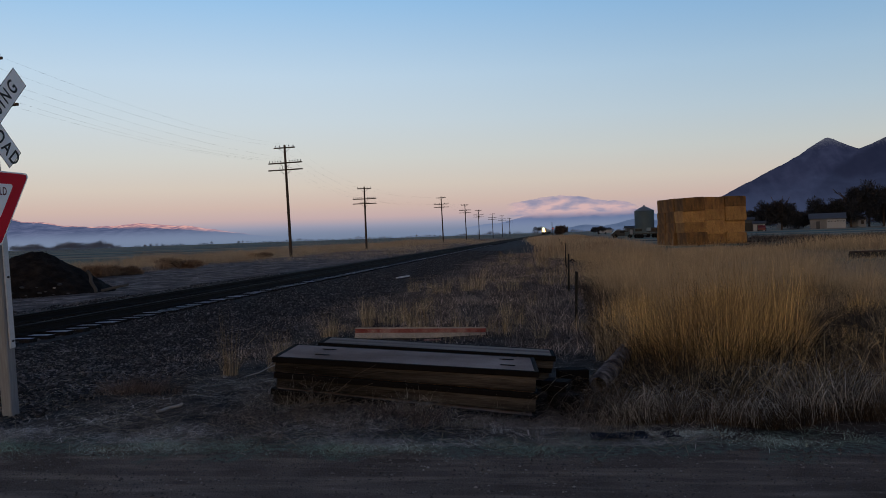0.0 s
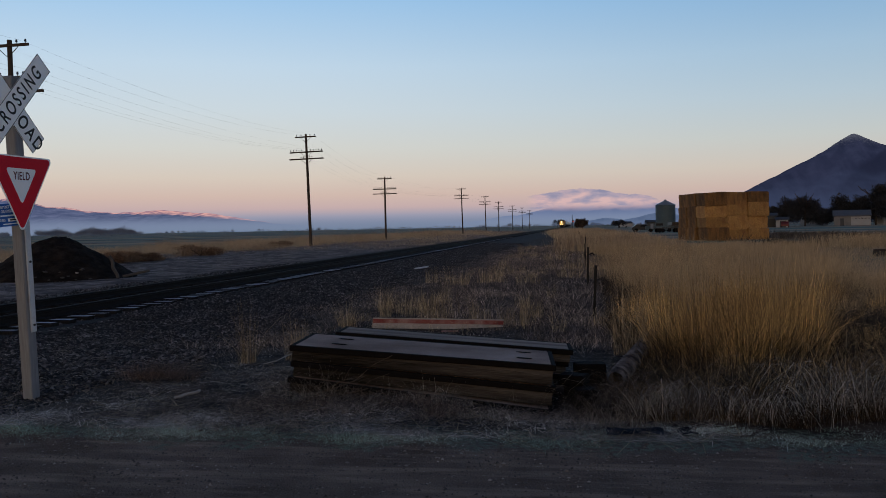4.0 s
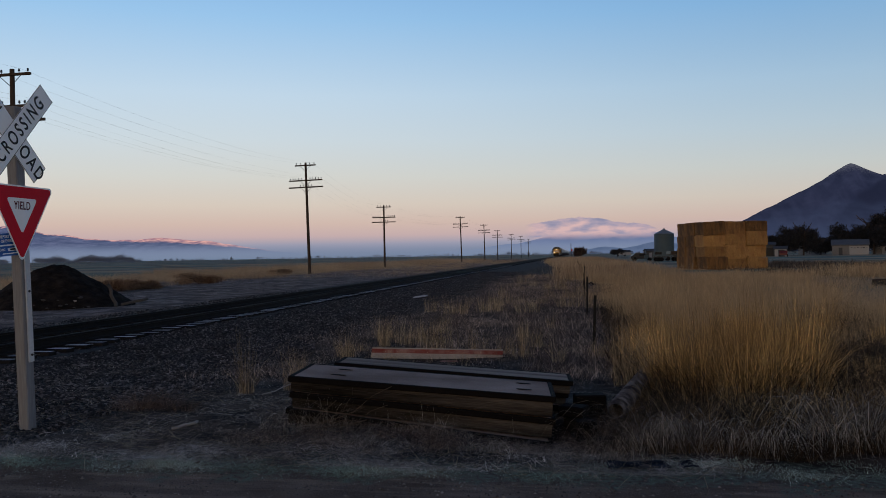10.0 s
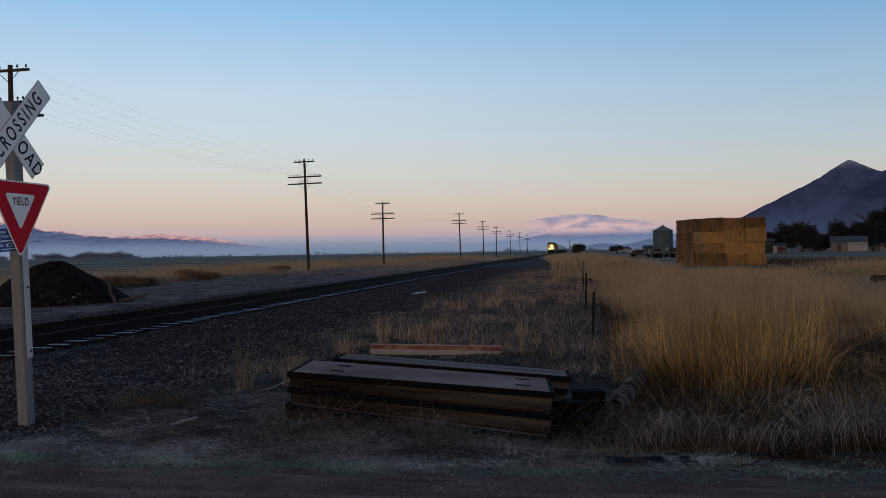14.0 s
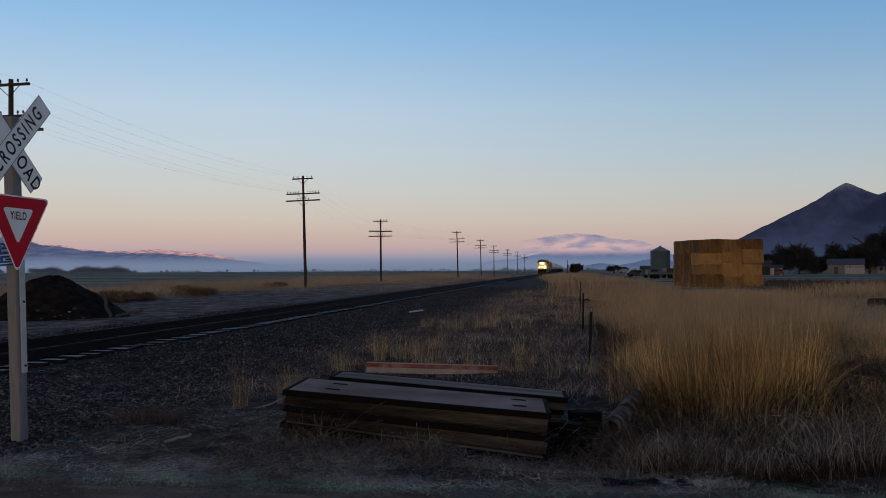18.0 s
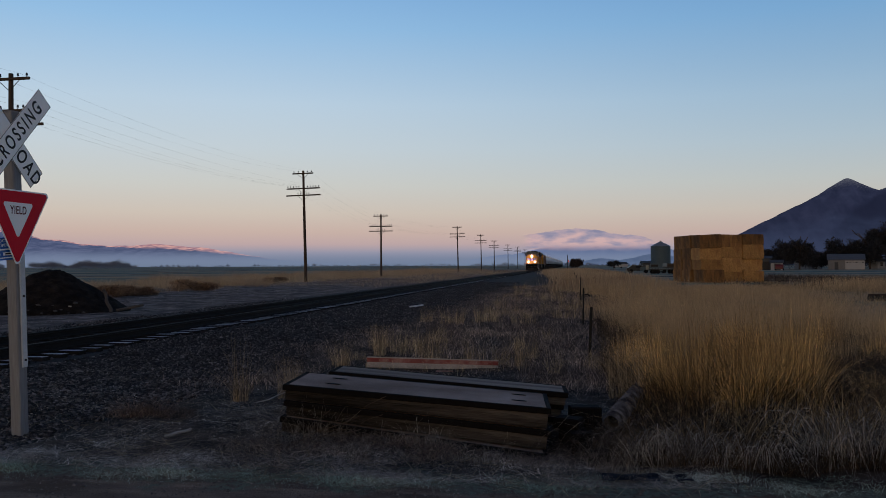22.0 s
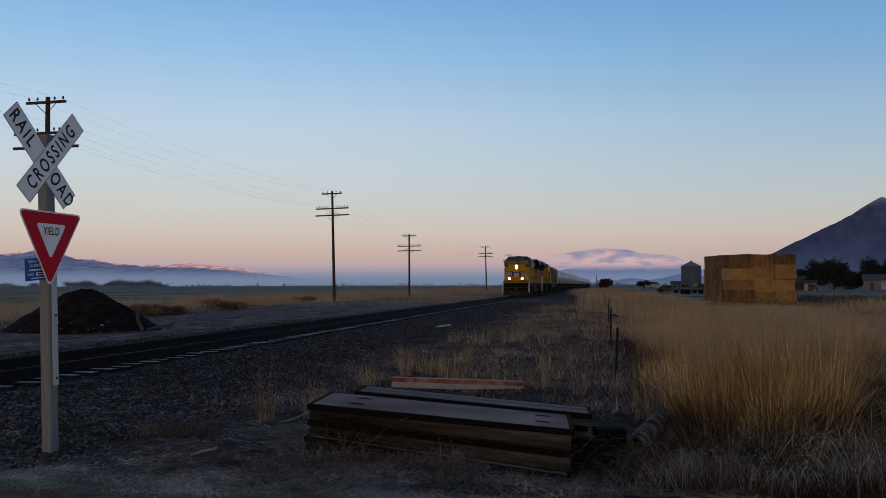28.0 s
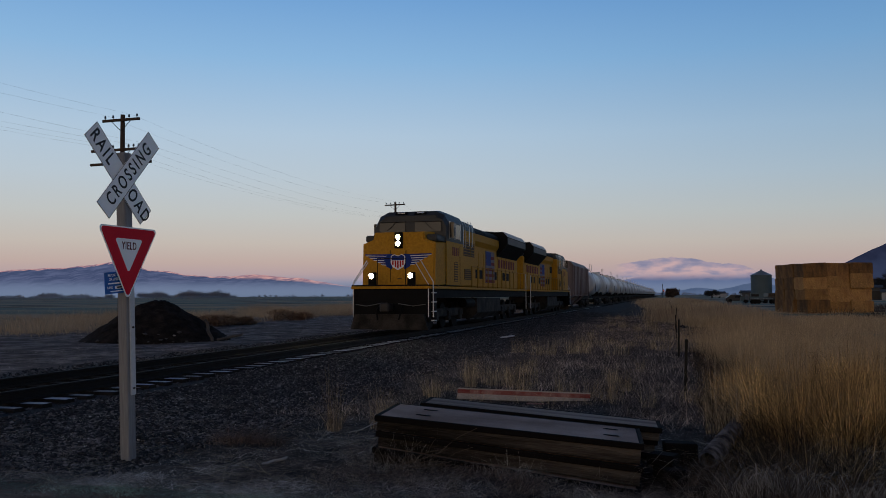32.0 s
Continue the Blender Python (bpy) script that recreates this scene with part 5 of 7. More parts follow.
# ---- grass ----
def blades(name, x, y, h, w, lean, label, mat, segs=2, curl=0.5, z0=None, way=None, sink=0.02):
    """Single blades: x, y roots, h heights, w widths, lean as a share of the height."""
    n = len(x)
    a, ta = RNG.uniform(0, 6.283, n), RNG.uniform(0, 6.283, n)
    a = a if way is None else way + RNG.normal(0, 0.5, n)
    z = ground_z(x, y) if z0 is None else z0
    lx, ly = np.cos(a) * lean * h, np.sin(a) * lean * h
    dx, dy = np.cos(ta) * w / 2, np.sin(ta) * w / 2
    rows = []
    for k in range(segs + 1):
        t = k / segs
        bend = t ** (1 + curl)
        px, py, pz = x + lx * bend, y + ly * bend, z - sink + h * (t - 0.35 * np.minimum(lean, 1.2) * t * t)
        f = 1 - 0.85 * t
        rows += [np.stack([px - dx * f, py - dy * f, pz], -1), np.stack([px + dx * f, py + dy * f, pz], -1)]
    V = np.stack(rows, 1).reshape(-1, 3)
    q = np.array([(2 * k, 2 * k + 1, 2 * k + 3, 2 * k + 2) for k in range(segs)])
    F = (q[None] + (np.arange(n) * 2 * (segs + 1))[:, None, None]).reshape(-1, 4)
    return tagged(arrays(name, V, F, mat), label, "grass", kind="stuff")


def arcs(name, x, y, h, reach, w, way, label, mat, hang=1.0):
    """Stems that rise, bow over and hang; reach is how far the tip lies from the root."""
    n, segs = len(x), 5
    z, ta = ground_z(x, y), RNG.uniform(0, 6.283, n)
    dx, dy = np.cos(ta) * w / 2, np.sin(ta) * w / 2
    drop = hang * RNG.uniform(0.5, 1.2, n)
    rows = []
    for k in range(segs + 1):
        t = k / segs
        f = 1 - 0.7 * t
        out = reach * t
        px, py = x + np.cos(way) * out, y + np.sin(way) * out
        pz = z - 0.02 + h * np.maximum(1.62 * (1 - (1 - t) ** 2) - drop * t ** 2.6, 0.02)
        rows += [np.stack([px - dx * f, py - dy * f, pz], -1), np.stack([px + dx * f, py + dy * f, pz + w * 0.3], -1)]
    V = np.stack(rows, 1).reshape(-1, 3)
    q = np.array([(2 * k, 2 * k + 1, 2 * k + 3, 2 * k + 2) for k in range(segs)])
    F = (q[None] + (np.arange(n) * 2 * (segs + 1))[:, None, None]).reshape(-1, 4)
    return tagged(arrays(name, V, F, mat), label, "grass", kind="stuff")


def clumped(n, x0, x1, y0, y1, per=40, spread=0.16, power=1.0):
    c = max(1, n // per)
    cx = RNG.uniform(x0, x1, c)
    cy = y0 + (y1 - y0) * RNG.random(c) ** power
    k = RNG.integers(0, c, n)
    return cx[k] + RNG.normal(0, spread, n), cy[k] + RNG.normal(0, spread, n), k, c


TUFTS = [(-3.97, 9.42, 0.78, 75), (-3.45, 9.65, 0.55, 60), (-3.55, 10.2, 0.5, 50), (-3.62, 12.66, 0.55, 90), (-3.75, 12.9, 0.4, 40), (-3.43, 14.37, 0.62, 110), (-3.25, 14.9, 0.55, 60),
         (-2.85, 15.0, 0.5, 60), (-3.27, 22.2, 0.6, 60), (-3.1, 19.4, 0.4, 40), (-1.36, 22.7, 0.5, 60), (-0.6, 18.0, 0.4, 50), (-0.3, 25.0, 0.6, 80), (-2.2, 27.0, 0.4, 60),
         (-0.2, 30.0, 0.6, 90), (-0.7, 38.0, 0.7, 100), (-0.9, 45.0, 0.8, 120), (-3.0, 44.0, 0.5, 80),
         (-2.9, 11.2, 0.3, 30), (-1.6, 10.9, 0.35, 40), (0.62, 9.95, 0.86, 80), (0.50, 10.3, 0.8, 60), (0.78, 10.4, 0.95, 90), (0.55, 11.2, 0.85, 90), (0.95, 11.0, 0.9, 90), (-1.2, 13.2, 0.35, 50), (-0.3, 12.2, 0.4, 60)]


def tuft(x, y, h, n):
    far = 1 + 1.2 * (y > 20)
    r = np.clip(RNG.normal(0, 1, (2, n)), -1.5, 1.5) * (0.045 + 0.10 * (y > 20))
    hh = h * RNG.uniform(0.3, 1.12, n)
    ob = blades("grass_tuft", x + r[0] * 1.4, y + r[1], hh, RNG.uniform(0.0025, 0.0055, n) * far, 0.05 + 0.8 * RNG.random(n) ** 2, "tuft of tall thin dry grass beside the gravel", "grass_tuft", 4, 0.7, None, np.arctan2(r[1], r[0]))
    ob["category"], ob["group"] = "grass tuft", "golden grass tufts"
    del ob["kind"]


def stand_edge(y):
    """Where the tall stand gives way to the open field."""
    return 3.4 + 0.17 * y + 0.7 * wave(y, y * 0, 2.4) + 3.0 * step(y, 42, 60)


def fountains(name, count, x0, x1, y0, y1, per, spread, tall, width, segs, label, gap, mat):
    """Clumps whose blades lean outwards; a slow wave thins and lowers them in places."""
    cx = RNG.uniform(x0, x1, count)
    cy = y0 + (y1 - y0) * RNG.random(count) ** 1.3
    open_land = wave(cx, cy, gap, 3.3) + 0.5 * wave(cx, cy, gap * 0.4, 1.1)
    ok = (RNG.random(count) < 0.30 + 0.70 * step(open_land, -0.6, 0.2)) & (cx < stand_edge(cy) + RNG.normal(0, 0.4, count)) & (cx > 1.15 + 0.35 * wave(cy, cy * 0, 1.3))
    cx, cy, ch = cx[ok], cy[ok], (RNG.uniform(*tall, count) * (0.52 + 0.48 * step(open_land + 0.6 * wave(cx, cy, 1.1, 5.0), -0.7, 0.8)))[ok]
    k = np.repeat(np.arange(len(cx)), (per * RNG.uniform(0.5, 1.3, len(cx))).astype(int))
    n = len(k)
    dx, dy = RNG.normal(0, spread, n), RNG.normal(0, spread, n)
    r = np.hypot(dx, dy) / spread
    sway = RNG.uniform(0, 6.283, len(cx))[k]
    way = np.arctan2(dy + 0.5 * spread * np.sin(sway), dx + 0.5 * spread * np.cos(sway))
    x, y = cx[k] + dx, cy[k] + dy
    near = step(y - 0.3 * wave(x, x * 0, 0.8), 7.4, 8.8)
    h = ch[k] * RNG.uniform(0.45, 1.1, n) * (1.05 - 0.14 * np.minimum(r, 2.5)) * (0.45 + 0.55 * near) * (1 - 0.35 * step(y, 38, 60))
    lean = 0.03 + 0.16 * r * RNG.uniform(0.2, 2.0, n) + RNG.uniform(0.1, 0.9, n) * (RNG.random(n) < 0.22)
    blades(name, x, y, h, RNG.uniform(*width, n), lean, label, mat, segs, 0.8, None, way)


def great_clump(x, y, h):
    """One broad clump of tall stems, its foot wrapped in old leaves coloured dark as shade."""
    n = int(RNG.uniform(560, 760))
    dx, dy = np.clip(RNG.normal(0, 0.13, n), -0.21, 0.21), np.clip(RNG.normal(0, 0.12, n), -0.19, 0.19)
    r = np.hypot(dx, dy) / 0.125
    hh = h * RNG.uniform(0.35, 1.10, n) * (1.04 - 0.10 * np.minimum(r, 2.5))
    lean = 0.02 + 0.13 * r * RNG.uniform(0.2, 2.2, n) + RNG.uniform(0.2, 0.9, n) * (RNG.random(n) < 0.16)
    ob = blades("grass_clump", x + dx, y + dy, hh, RNG.uniform(0.0016, 0.0065, n), lean, "broad clump of tall dry golden grass", "grass_gold", 3, 0.9, None, np.arctan2(dy, dx))
    ob["category"], ob["group"] = "grass clump", "golden grass clumps"
    del ob["kind"]
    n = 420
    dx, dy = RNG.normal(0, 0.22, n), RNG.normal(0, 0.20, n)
    foot = blades("old_leaves", x + dx, y + dy, h * RNG.uniform(0.12, 0.62, n), RNG.uniform(0.005, 0.013, n), RNG.uniform(0.2, 0.9, n), "old leaves coloured dark as shade round the foot", "thatch", 2, 0.8, None, np.arctan2(dy, dx))
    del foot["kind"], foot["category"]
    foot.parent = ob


def build_grass():
    for tx, ty, th, count in TUFTS:
        tuft(tx, ty, th, int(count * 1.4))
    # tall golden stand behind the fence line: great clumps with dark gaps between them
    g = random.Random(21)
    near = [(1.30, 9.25, 1.10), (1.10, 9.45, 0.95), (1.02, 10.1, 0.9), (1.62, 8.95, 1.22), (1.98, 9.05, 1.25), (2.30, 9.30, 1.15), (1.55, 9.70, 1.12), (1.90, 9.75, 1.2), (2.20, 9.95, 1.1), (2.50, 9.85, 0.95), (4.7, 9.9, 0.55), (3.5, 10.6, 0.35)]
    for k in range(70):
        x, y = g.uniform(0.8, 9.5), g.uniform(10.6, 15.5)
        if x < stand_edge(y) and not (2.6 < x < 6.5 and y < 14.2 and g.random() < 0.9):
            near.append((x, y, g.uniform(0.35, 0.85)))
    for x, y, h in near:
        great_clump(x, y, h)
    fountains("tall_grass", 300, 0.6, 10, 14.0, 27, 330, 0.27, (0.40, 1.10), (0.0025, 0.007), 2, "tall dry tan grass farther into the field", 1.8, "grass_tan")
    fountains("tall_grass", 980, 0.4, 18, 24, 62, 180, 0.45, (0.40, 1.12), (0.004, 0.011), 2, "tall dry tan grass spreading to the bale stack", 4.0, "grass_tan")
    # thatch between the clumps, its dark colour standing in for their self-shadow
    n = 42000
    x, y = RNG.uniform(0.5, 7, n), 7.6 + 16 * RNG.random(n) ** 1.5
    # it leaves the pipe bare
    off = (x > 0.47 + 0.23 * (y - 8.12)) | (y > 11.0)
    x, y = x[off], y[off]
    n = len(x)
    blades("thatch", x, y, RNG.uniform(0.06, 0.44, n), RNG.uniform(0.004, 0.012, n), RNG.uniform(0.3, 1.5, n), "thatch coloured dark as shade between the grass clumps", "thatch", 2)
    # dark brown weeds in the clearing beside the great clumps
    n = 9000
    x, y = RNG.uniform(2.7, 6.6, n), RNG.uniform(8.6, 14.0, n)
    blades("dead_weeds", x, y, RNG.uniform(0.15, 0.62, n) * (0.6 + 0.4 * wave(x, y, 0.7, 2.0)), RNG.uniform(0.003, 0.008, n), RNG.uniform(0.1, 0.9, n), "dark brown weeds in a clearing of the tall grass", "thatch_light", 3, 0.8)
    # lying and broken stems low in the stand
    n = 4500
    bx, by = RNG.uniform(0.6, 5, n), 7.4 + 5 * RNG.random(n) ** 1.6
    blades("broken_stems", bx, by, RNG.uniform(0.2, 0.65, n), RNG.uniform(0.003, 0.006, n), RNG.uniform(0.6, 2.0, n), "broken dry stems fallen through the grass", "grass_stem", 3, 0.3)
    # farther golden grass along the fence and the track
    x, y, k, c = clumped(30000, -6.0, 6, 50, 240, 50, 0.7, 1.5)
    edge = x > -0.9 + RNG.normal(0, 0.6, len(x)) - 5.0 * step(y, 70, 170)
    x, y = x[edge], y[edge]
    h = RNG.uniform(0.4, 1.0, len(x))
    blades("far_grass", x, y, h, RNG.uniform(0.03, 0.07, len(x)), RNG.uniform(0.05, 0.35, len(x)), "dry golden grass along the track far off", "grass_pale", 1)
    x, y, k, c = clumped(125000, -46, -25.5, 30, 260, 70, 1.2, 1.2)
    thick = step(wave(x, y, 6.5, 2.0) + 0.5 * wave(x, y, 2.4, 5.0), -0.5, 0.5)
    keep = RNG.random(len(x)) < 0.5 + 0.5 * thick
    x, y, k, thick = x[keep], y[keep], k[keep], thick[keep]
    h = RNG.uniform(0.45, 1.35, c)[k] * RNG.uniform(0.35, 1.1, len(x)) * (0.75 + 0.40 * thick)
    blades("far_grass", x, y, h, RNG.uniform(0.006, 0.020, len(x)), RNG.uniform(0.1, 1.0, len(x)), "strip of dry golden grass beyond the track", "grass_pale", 2)
    # paler grass reaching the track farther on
    x, y, k, c = clumped(42000, -27, -13.2, 62, 250, 60, 1.0, 1.3)
    thick = step(wave(x, y, 5.0, 4.0) + 0.5 * wave(x, y, 2.0, 1.0), -0.4, 0.5) * step(y, 60, 110)
    keep = RNG.random(len(x)) < 0.15 + 0.85 * thick
    x, y, k = x[keep], y[keep], k[keep]
    h = RNG.uniform(0.15, 0.60, c)[k] * RNG.uniform(0.4, 1.1, len(x))
    blades("far_grass", x, y, h, RNG.uniform(0.010, 0.030, len(x)), RNG.uniform(0.2, 1.2, len(x)), "dry tan grass beside the far track", "grass_pale", 1)
    # dead weeds beyond the track
    x, y, k, c = clumped(24000, -26, -13.5, 14, 90, 40, 0.4, 1.2)
    h = RNG.uniform(0.03, 0.16, c)[k] * RNG.uniform(0.5, 1.1, len(x))
    blades("dead_weeds", x, y, h, RNG.uniform(0.006, 0.014, len(x)), RNG.uniform(0.5, 2.0, len(x)), "low frosted weeds on the flat beyond the track", "grass_brown", 1)
    # low growth on the right-hand field
    x, y, k, c = clumped(42000, 6.0, 46, 14, 120, 50, 0.7, 1.5)
    ok = x > stand_edge(y)
    x, y, k = x[ok], y[ok], k[ok]
    h = RNG.uniform(0.05, 0.40, c)[k] * RNG.uniform(0.5, 1.1, len(x)) * (0.4 + 0.6 * step(y, 25, 45))
    blades("field_weeds", x, y, h, RNG.uniform(0.010, 0.035, len(x)), RNG.uniform(0.1, 0.8, len(x)), "patchy weeds over the frosty field", "grass_field", 1)
    # dark weeds in patches before the farm
    x, y, k, c = clumped(15000, 12, 34, 54, 104, 60, 0.9, 1.2)
    ok = wave(x, y, 7.0, 2.0) + 0.6 * wave(x, y, 3.0, 4.0) > -0.15
    x, y, k = x[ok], y[ok], k[ok]
    blades("dead_weeds", x, y, RNG.uniform(0.15, 0.85, c)[k] * RNG.uniform(0.5, 1.1, len(x)), RNG.uniform(0.02, 0.05, len(x)), RNG.uniform(0.1, 0.8, len(x)), "dark weeds in patches before the farm", "thatch_light", 1)
    x, y = RNG.normal(18.4, 1.9, 7000), RNG.normal(53, 2.4, 7000)
    blades("field_weeds", x, y, RNG.uniform(0.3, 1.0, 7000), RNG.uniform(0.010, 0.028, 7000), RNG.uniform(0.1, 0.6, 7000), "patch of tan grass on the frosty field", "grass_tan", 1)
    n = 16000
    y = 12 + 34 * RNG.random(n) ** 1.3
    x = stand_edge(np.minimum(y, 42)) - 0.6 + 5.5 * RNG.random(n) ** 1.8
    blades("tall_grass", x, y, RNG.uniform(0.10, 0.50, n) * (1.1 - 0.5 * RNG.random(n)), RNG.uniform(0.004, 0.011, n), RNG.uniform(0.1, 1.0, n), "low tan grass thinning out into the field", "grass_tan", 2)
    # frosted stubble and weeds between road and track
    x, y, k, c = clumped(52000, -7.0, 0.9, 6.3, 16, 45, 0.13, 1.3)
    keep = RNG.random(len(x)) < 0.12 + 0.88 * step(wave(x, y, 0.8, 1.5) + 0.6 * wave(x, y, 0.33, 7.0), -0.1, 0.6)
    x, y, k = x[keep], y[keep], k[keep]
    h = RNG.uniform(0.03, 0.15, c)[k] ** 1.1 * RNG.uniform(0.5, 1.3, len(x))
    blades("dead_weeds", x, y, h, RNG.uniform(0.003, 0.007, len(x)), RNG.uniform(0.4, 2.2, len(x)), "flattened frosted dead weeds over the earth", "grass_grey", 2)
    x, y, k, c = clumped(90000, -5.2, 0.5, 10.5, 62, 60, 0.30, 1.5)
    h = RNG.uniform(0.05, 0.34, c)[k] ** 1.1 * RNG.uniform(0.3, 1.15, len(x)) * (0.45 + 0.55 * step(x, -5.0, -2.6))
    h = np.where((x > -3.7) & (x < -0.8) & (y < 12.75), h * 0.35, h)
    blades("dead_weeds", x, y, h, RNG.uniform(0.004, 0.011, len(x)), RNG.uniform(0.2, 1.4, len(x)), "brown dead weeds between track and fence", "grass_brown", 2)
    x, y, k, c = clumped(4500, -4.2, 0.4, 13, 60, 90, 0.10, 1.5)
    h = RNG.uniform(0.2, 0.55, c)[k] * RNG.uniform(0.3, 1.1, len(x))
    blades("dead_weeds", x, y, h, RNG.uniform(0.003, 0.010, len(x)), 0.05 + 0.7 * RNG.random(len(x)) ** 2, "thin tan stalks among the brown weeds", "grass_tuft", 2)
    # dark low weed patches on the gravel's edge
    for px, py, sx, sy, n in ((-4.68, 8.30, 0.15, 0.12, 700), (-4.45, 8.42, 0.12, 0.10, 420), (-4.20, 8.30, 0.12, 0.08, 200)):
        x, y = px + RNG.normal(0, sx, n), py + RNG.normal(0, sy, n)
        blades("dead_weeds", x, y, RNG.uniform(0.08, 0.40, n) * np.exp(-((x - px) ** 2 + (y - py) ** 2) / 0.07), RNG.uniform(0.002, 0.005, n), RNG.uniform(0.3, 1.5, n), "brown weed bush on the gravel", "weed_brown", 3, 0.9, None, np.arctan2(y - py, x - px))
    # green frosted verge of the road
    x = RNG.uniform(-7.5, 5, 90000)
    y = 6.12 + 0.24 * step(x, -1.5, 0.6) + 0.13 * RNG.normal(0, 1, 90000) + 0.10 * wave(x, x * 0, 1.2) + 0.05 * wave(x, x * 0, 0.3)
    blades("verge_grass", x, y - 0.04, RNG.uniform(0.012, 0.055, len(x)) * (0.8 + 0.35 * wave(x, y, 0.25, 3.0)), RNG.uniform(0.003, 0.006, len(x)), RNG.uniform(0.3, 1.8, len(x)), "short frosted green grass along the road edge", "grass_green", 2)
    # matted base, coloured dark as shade, and pale bent stems at the foot of the tall stand
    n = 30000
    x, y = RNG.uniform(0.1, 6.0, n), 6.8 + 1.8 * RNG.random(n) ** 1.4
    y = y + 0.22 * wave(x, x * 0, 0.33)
    blades("thatch", x, y, RNG.uniform(0.05, 0.32, n), RNG.uniform(0.003, 0.009, n), RNG.uniform(0.3, 1.8, n), "matted old grass coloured dark as shade at the road edge", "thatch", 2)
    spots = [(0.22, 6.98, 0.36), (0.38, 6.92, 0.40), (0.55, 6.98, 0.42), (0.72, 6.92, 0.40), (0.90, 6.98, 0.36), (0.5, 7.25, 0.42), (0.8, 7.3, 0.38), (1.15, 6.98, 0.28), (1.35, 7.05, 0.30), (1.55, 6.98, 0.30),
             (1.92, 7.05, 0.44), (2.05, 7.12, 0.52), (2.2, 7.05, 0.52), (2.1, 7.35, 0.52), (2.38, 7.15, 0.44), (2.7, 7.2, 0.36), (3.0, 7.3, 0.42), (3.35, 7.2, 0.4), (3.7, 7.4, 0.46), (4.1, 7.3, 0.42), (4.5, 7.5, 0.45)]
    k = np.repeat(np.arange(len(spots)), 125)
    n = len(k)
    sp = np.array(spots)[k]
    dx, dy = RNG.normal(0, 0.10, n), RNG.normal(0, 0.08, n)
    h = sp[:, 2] * RNG.uniform(0.25, 0.95, n)
    arcs("frosted_grass", sp[:, 0] + dx, sp[:, 1] + dy + 0.15 * wave(sp[:, 0], sp[:, 1] * 0, 0.3), h, h * RNG.uniform(0.7, 1.9, n), RNG.uniform(0.002, 0.0042, n), np.arctan2(dy - 0.10, dx) + RNG.normal(0, 0.7, n), "pale frosted grass bowed over at the road edge", "grass_frost", 1.55)
    n = 300
    x, y = RNG.uniform(0.9, 5.0, n), RNG.uniform(7.0, 8.6, n)
    h = RNG.uniform(0.25, 0.7, n)
    arcs("bent_stems", x, y, h, h * RNG.uniform(0.4, 1.8, n), RNG.uniform(0.0025, 0.0045, n), RNG.uniform(0, 6.283, n), "long bent pale stems crossing the dark grass", "grass_stem", 0.8)
    # dry brown weeds and bent stalks before the panels
    x, y, k, c = clumped(4200, -3.0, 0.5, 6.45, 7.65, 45, 0.10)
    h = RNG.uniform(0.06, 0.24, c)[k] * RNG.uniform(0.4, 1.2, len(x)) * (1 - 0.6 * step(x, -1.3, -0.8) * step(y, 6.8, 7.0))
    blades("dead_weeds", x, y, h, RNG.uniform(0.002, 0.0045, len(x)), RNG.uniform(0.2, 1.8, len(x)), "dry bent weed stalks before the panels", "grass_frost", 3, 1.0)
    # stalks that lean on the stack and hide its foot
    for px, py, n, tall in ((-2.55, 7.35, 70, 0.42), (-2.30, 7.42, 60, 0.48), (-1.75, 7.42, 55, 0.26), (-1.35, 7.40, 70, 0.30), (-1.0, 7.38, 55, 0.24), (-0.62, 7.42, 60, 0.34), (-0.30, 7.44, 45, 0.30), (-2.05, 7.30, 70, 0.22)):
        x, y = px + RNG.normal(0, 0.11, n), py + RNG.normal(0, 0.05, n)
        blades("dead_weeds", x, y, tall * RNG.uniform(0.35, 1.1, n), RNG.uniform(0.0018, 0.004, n), RNG.uniform(0.1, 1.3, n), "dry weed stalks leaning on the panel stack", "grass_frost", 4, 0.9)
    n = 3600
    x, y = RNG.uniform(-3.1, 0.4, n), 6.75 + 0.75 * RNG.random(n)
    lying = wave(x, y, 0.35, 1.0) > -0.1
    x, y = x[lying], y[lying]
    n = len(x)
    h = RNG.uniform(0.03, 0.12, n)
    arcs("dead_weeds", x, y, h, h * RNG.uniform(1.0, 3.5, n), RNG.uniform(0.002, 0.0045, n), RNG.uniform(0, 6.283, n), "tangled frosted weeds before the panels", "grass_grey", 1.3)
    for px, py, n, tall in ((-2.85, 12.45, 60, 0.34), (-2.35, 12.5, 30, 0.22), (-1.75, 12.45, 45, 0.26), (-1.30, 12.5, 60, 0.20), (-0.9, 12.6, 50, 0.28)):
        x, y = px + RNG.normal(0, 0.13, n), py + RNG.normal(0, 0.05, n)
        blades("dead_weeds", x, y, tall * RNG.uniform(0.35, 1.1, n), RNG.uniform(0.002, 0.004, n), RNG.uniform(0.1, 1.2, n), "dry weeds growing over the striped board", "grass_tuft", 3, 0.8)
    # straw spilled round the bale stack
    n = 9000
    a, d = RNG.uniform(0, 6.283, n), np.abs(RNG.normal(0, 0.55, n))
    u, v = np.clip(np.cos(a) * 4.6, -3.15, 3.15), np.clip(np.sin(a) * 4.2, -2.6, 2.6)
    u, v = u + np.sign(np.cos(a)) * d * (np.abs(u) > 3.1), v + np.sign(np.sin(a)) * d * (np.abs(v) > 2.55)
    c, q = math.cos(radians(21)), math.sin(radians(21))
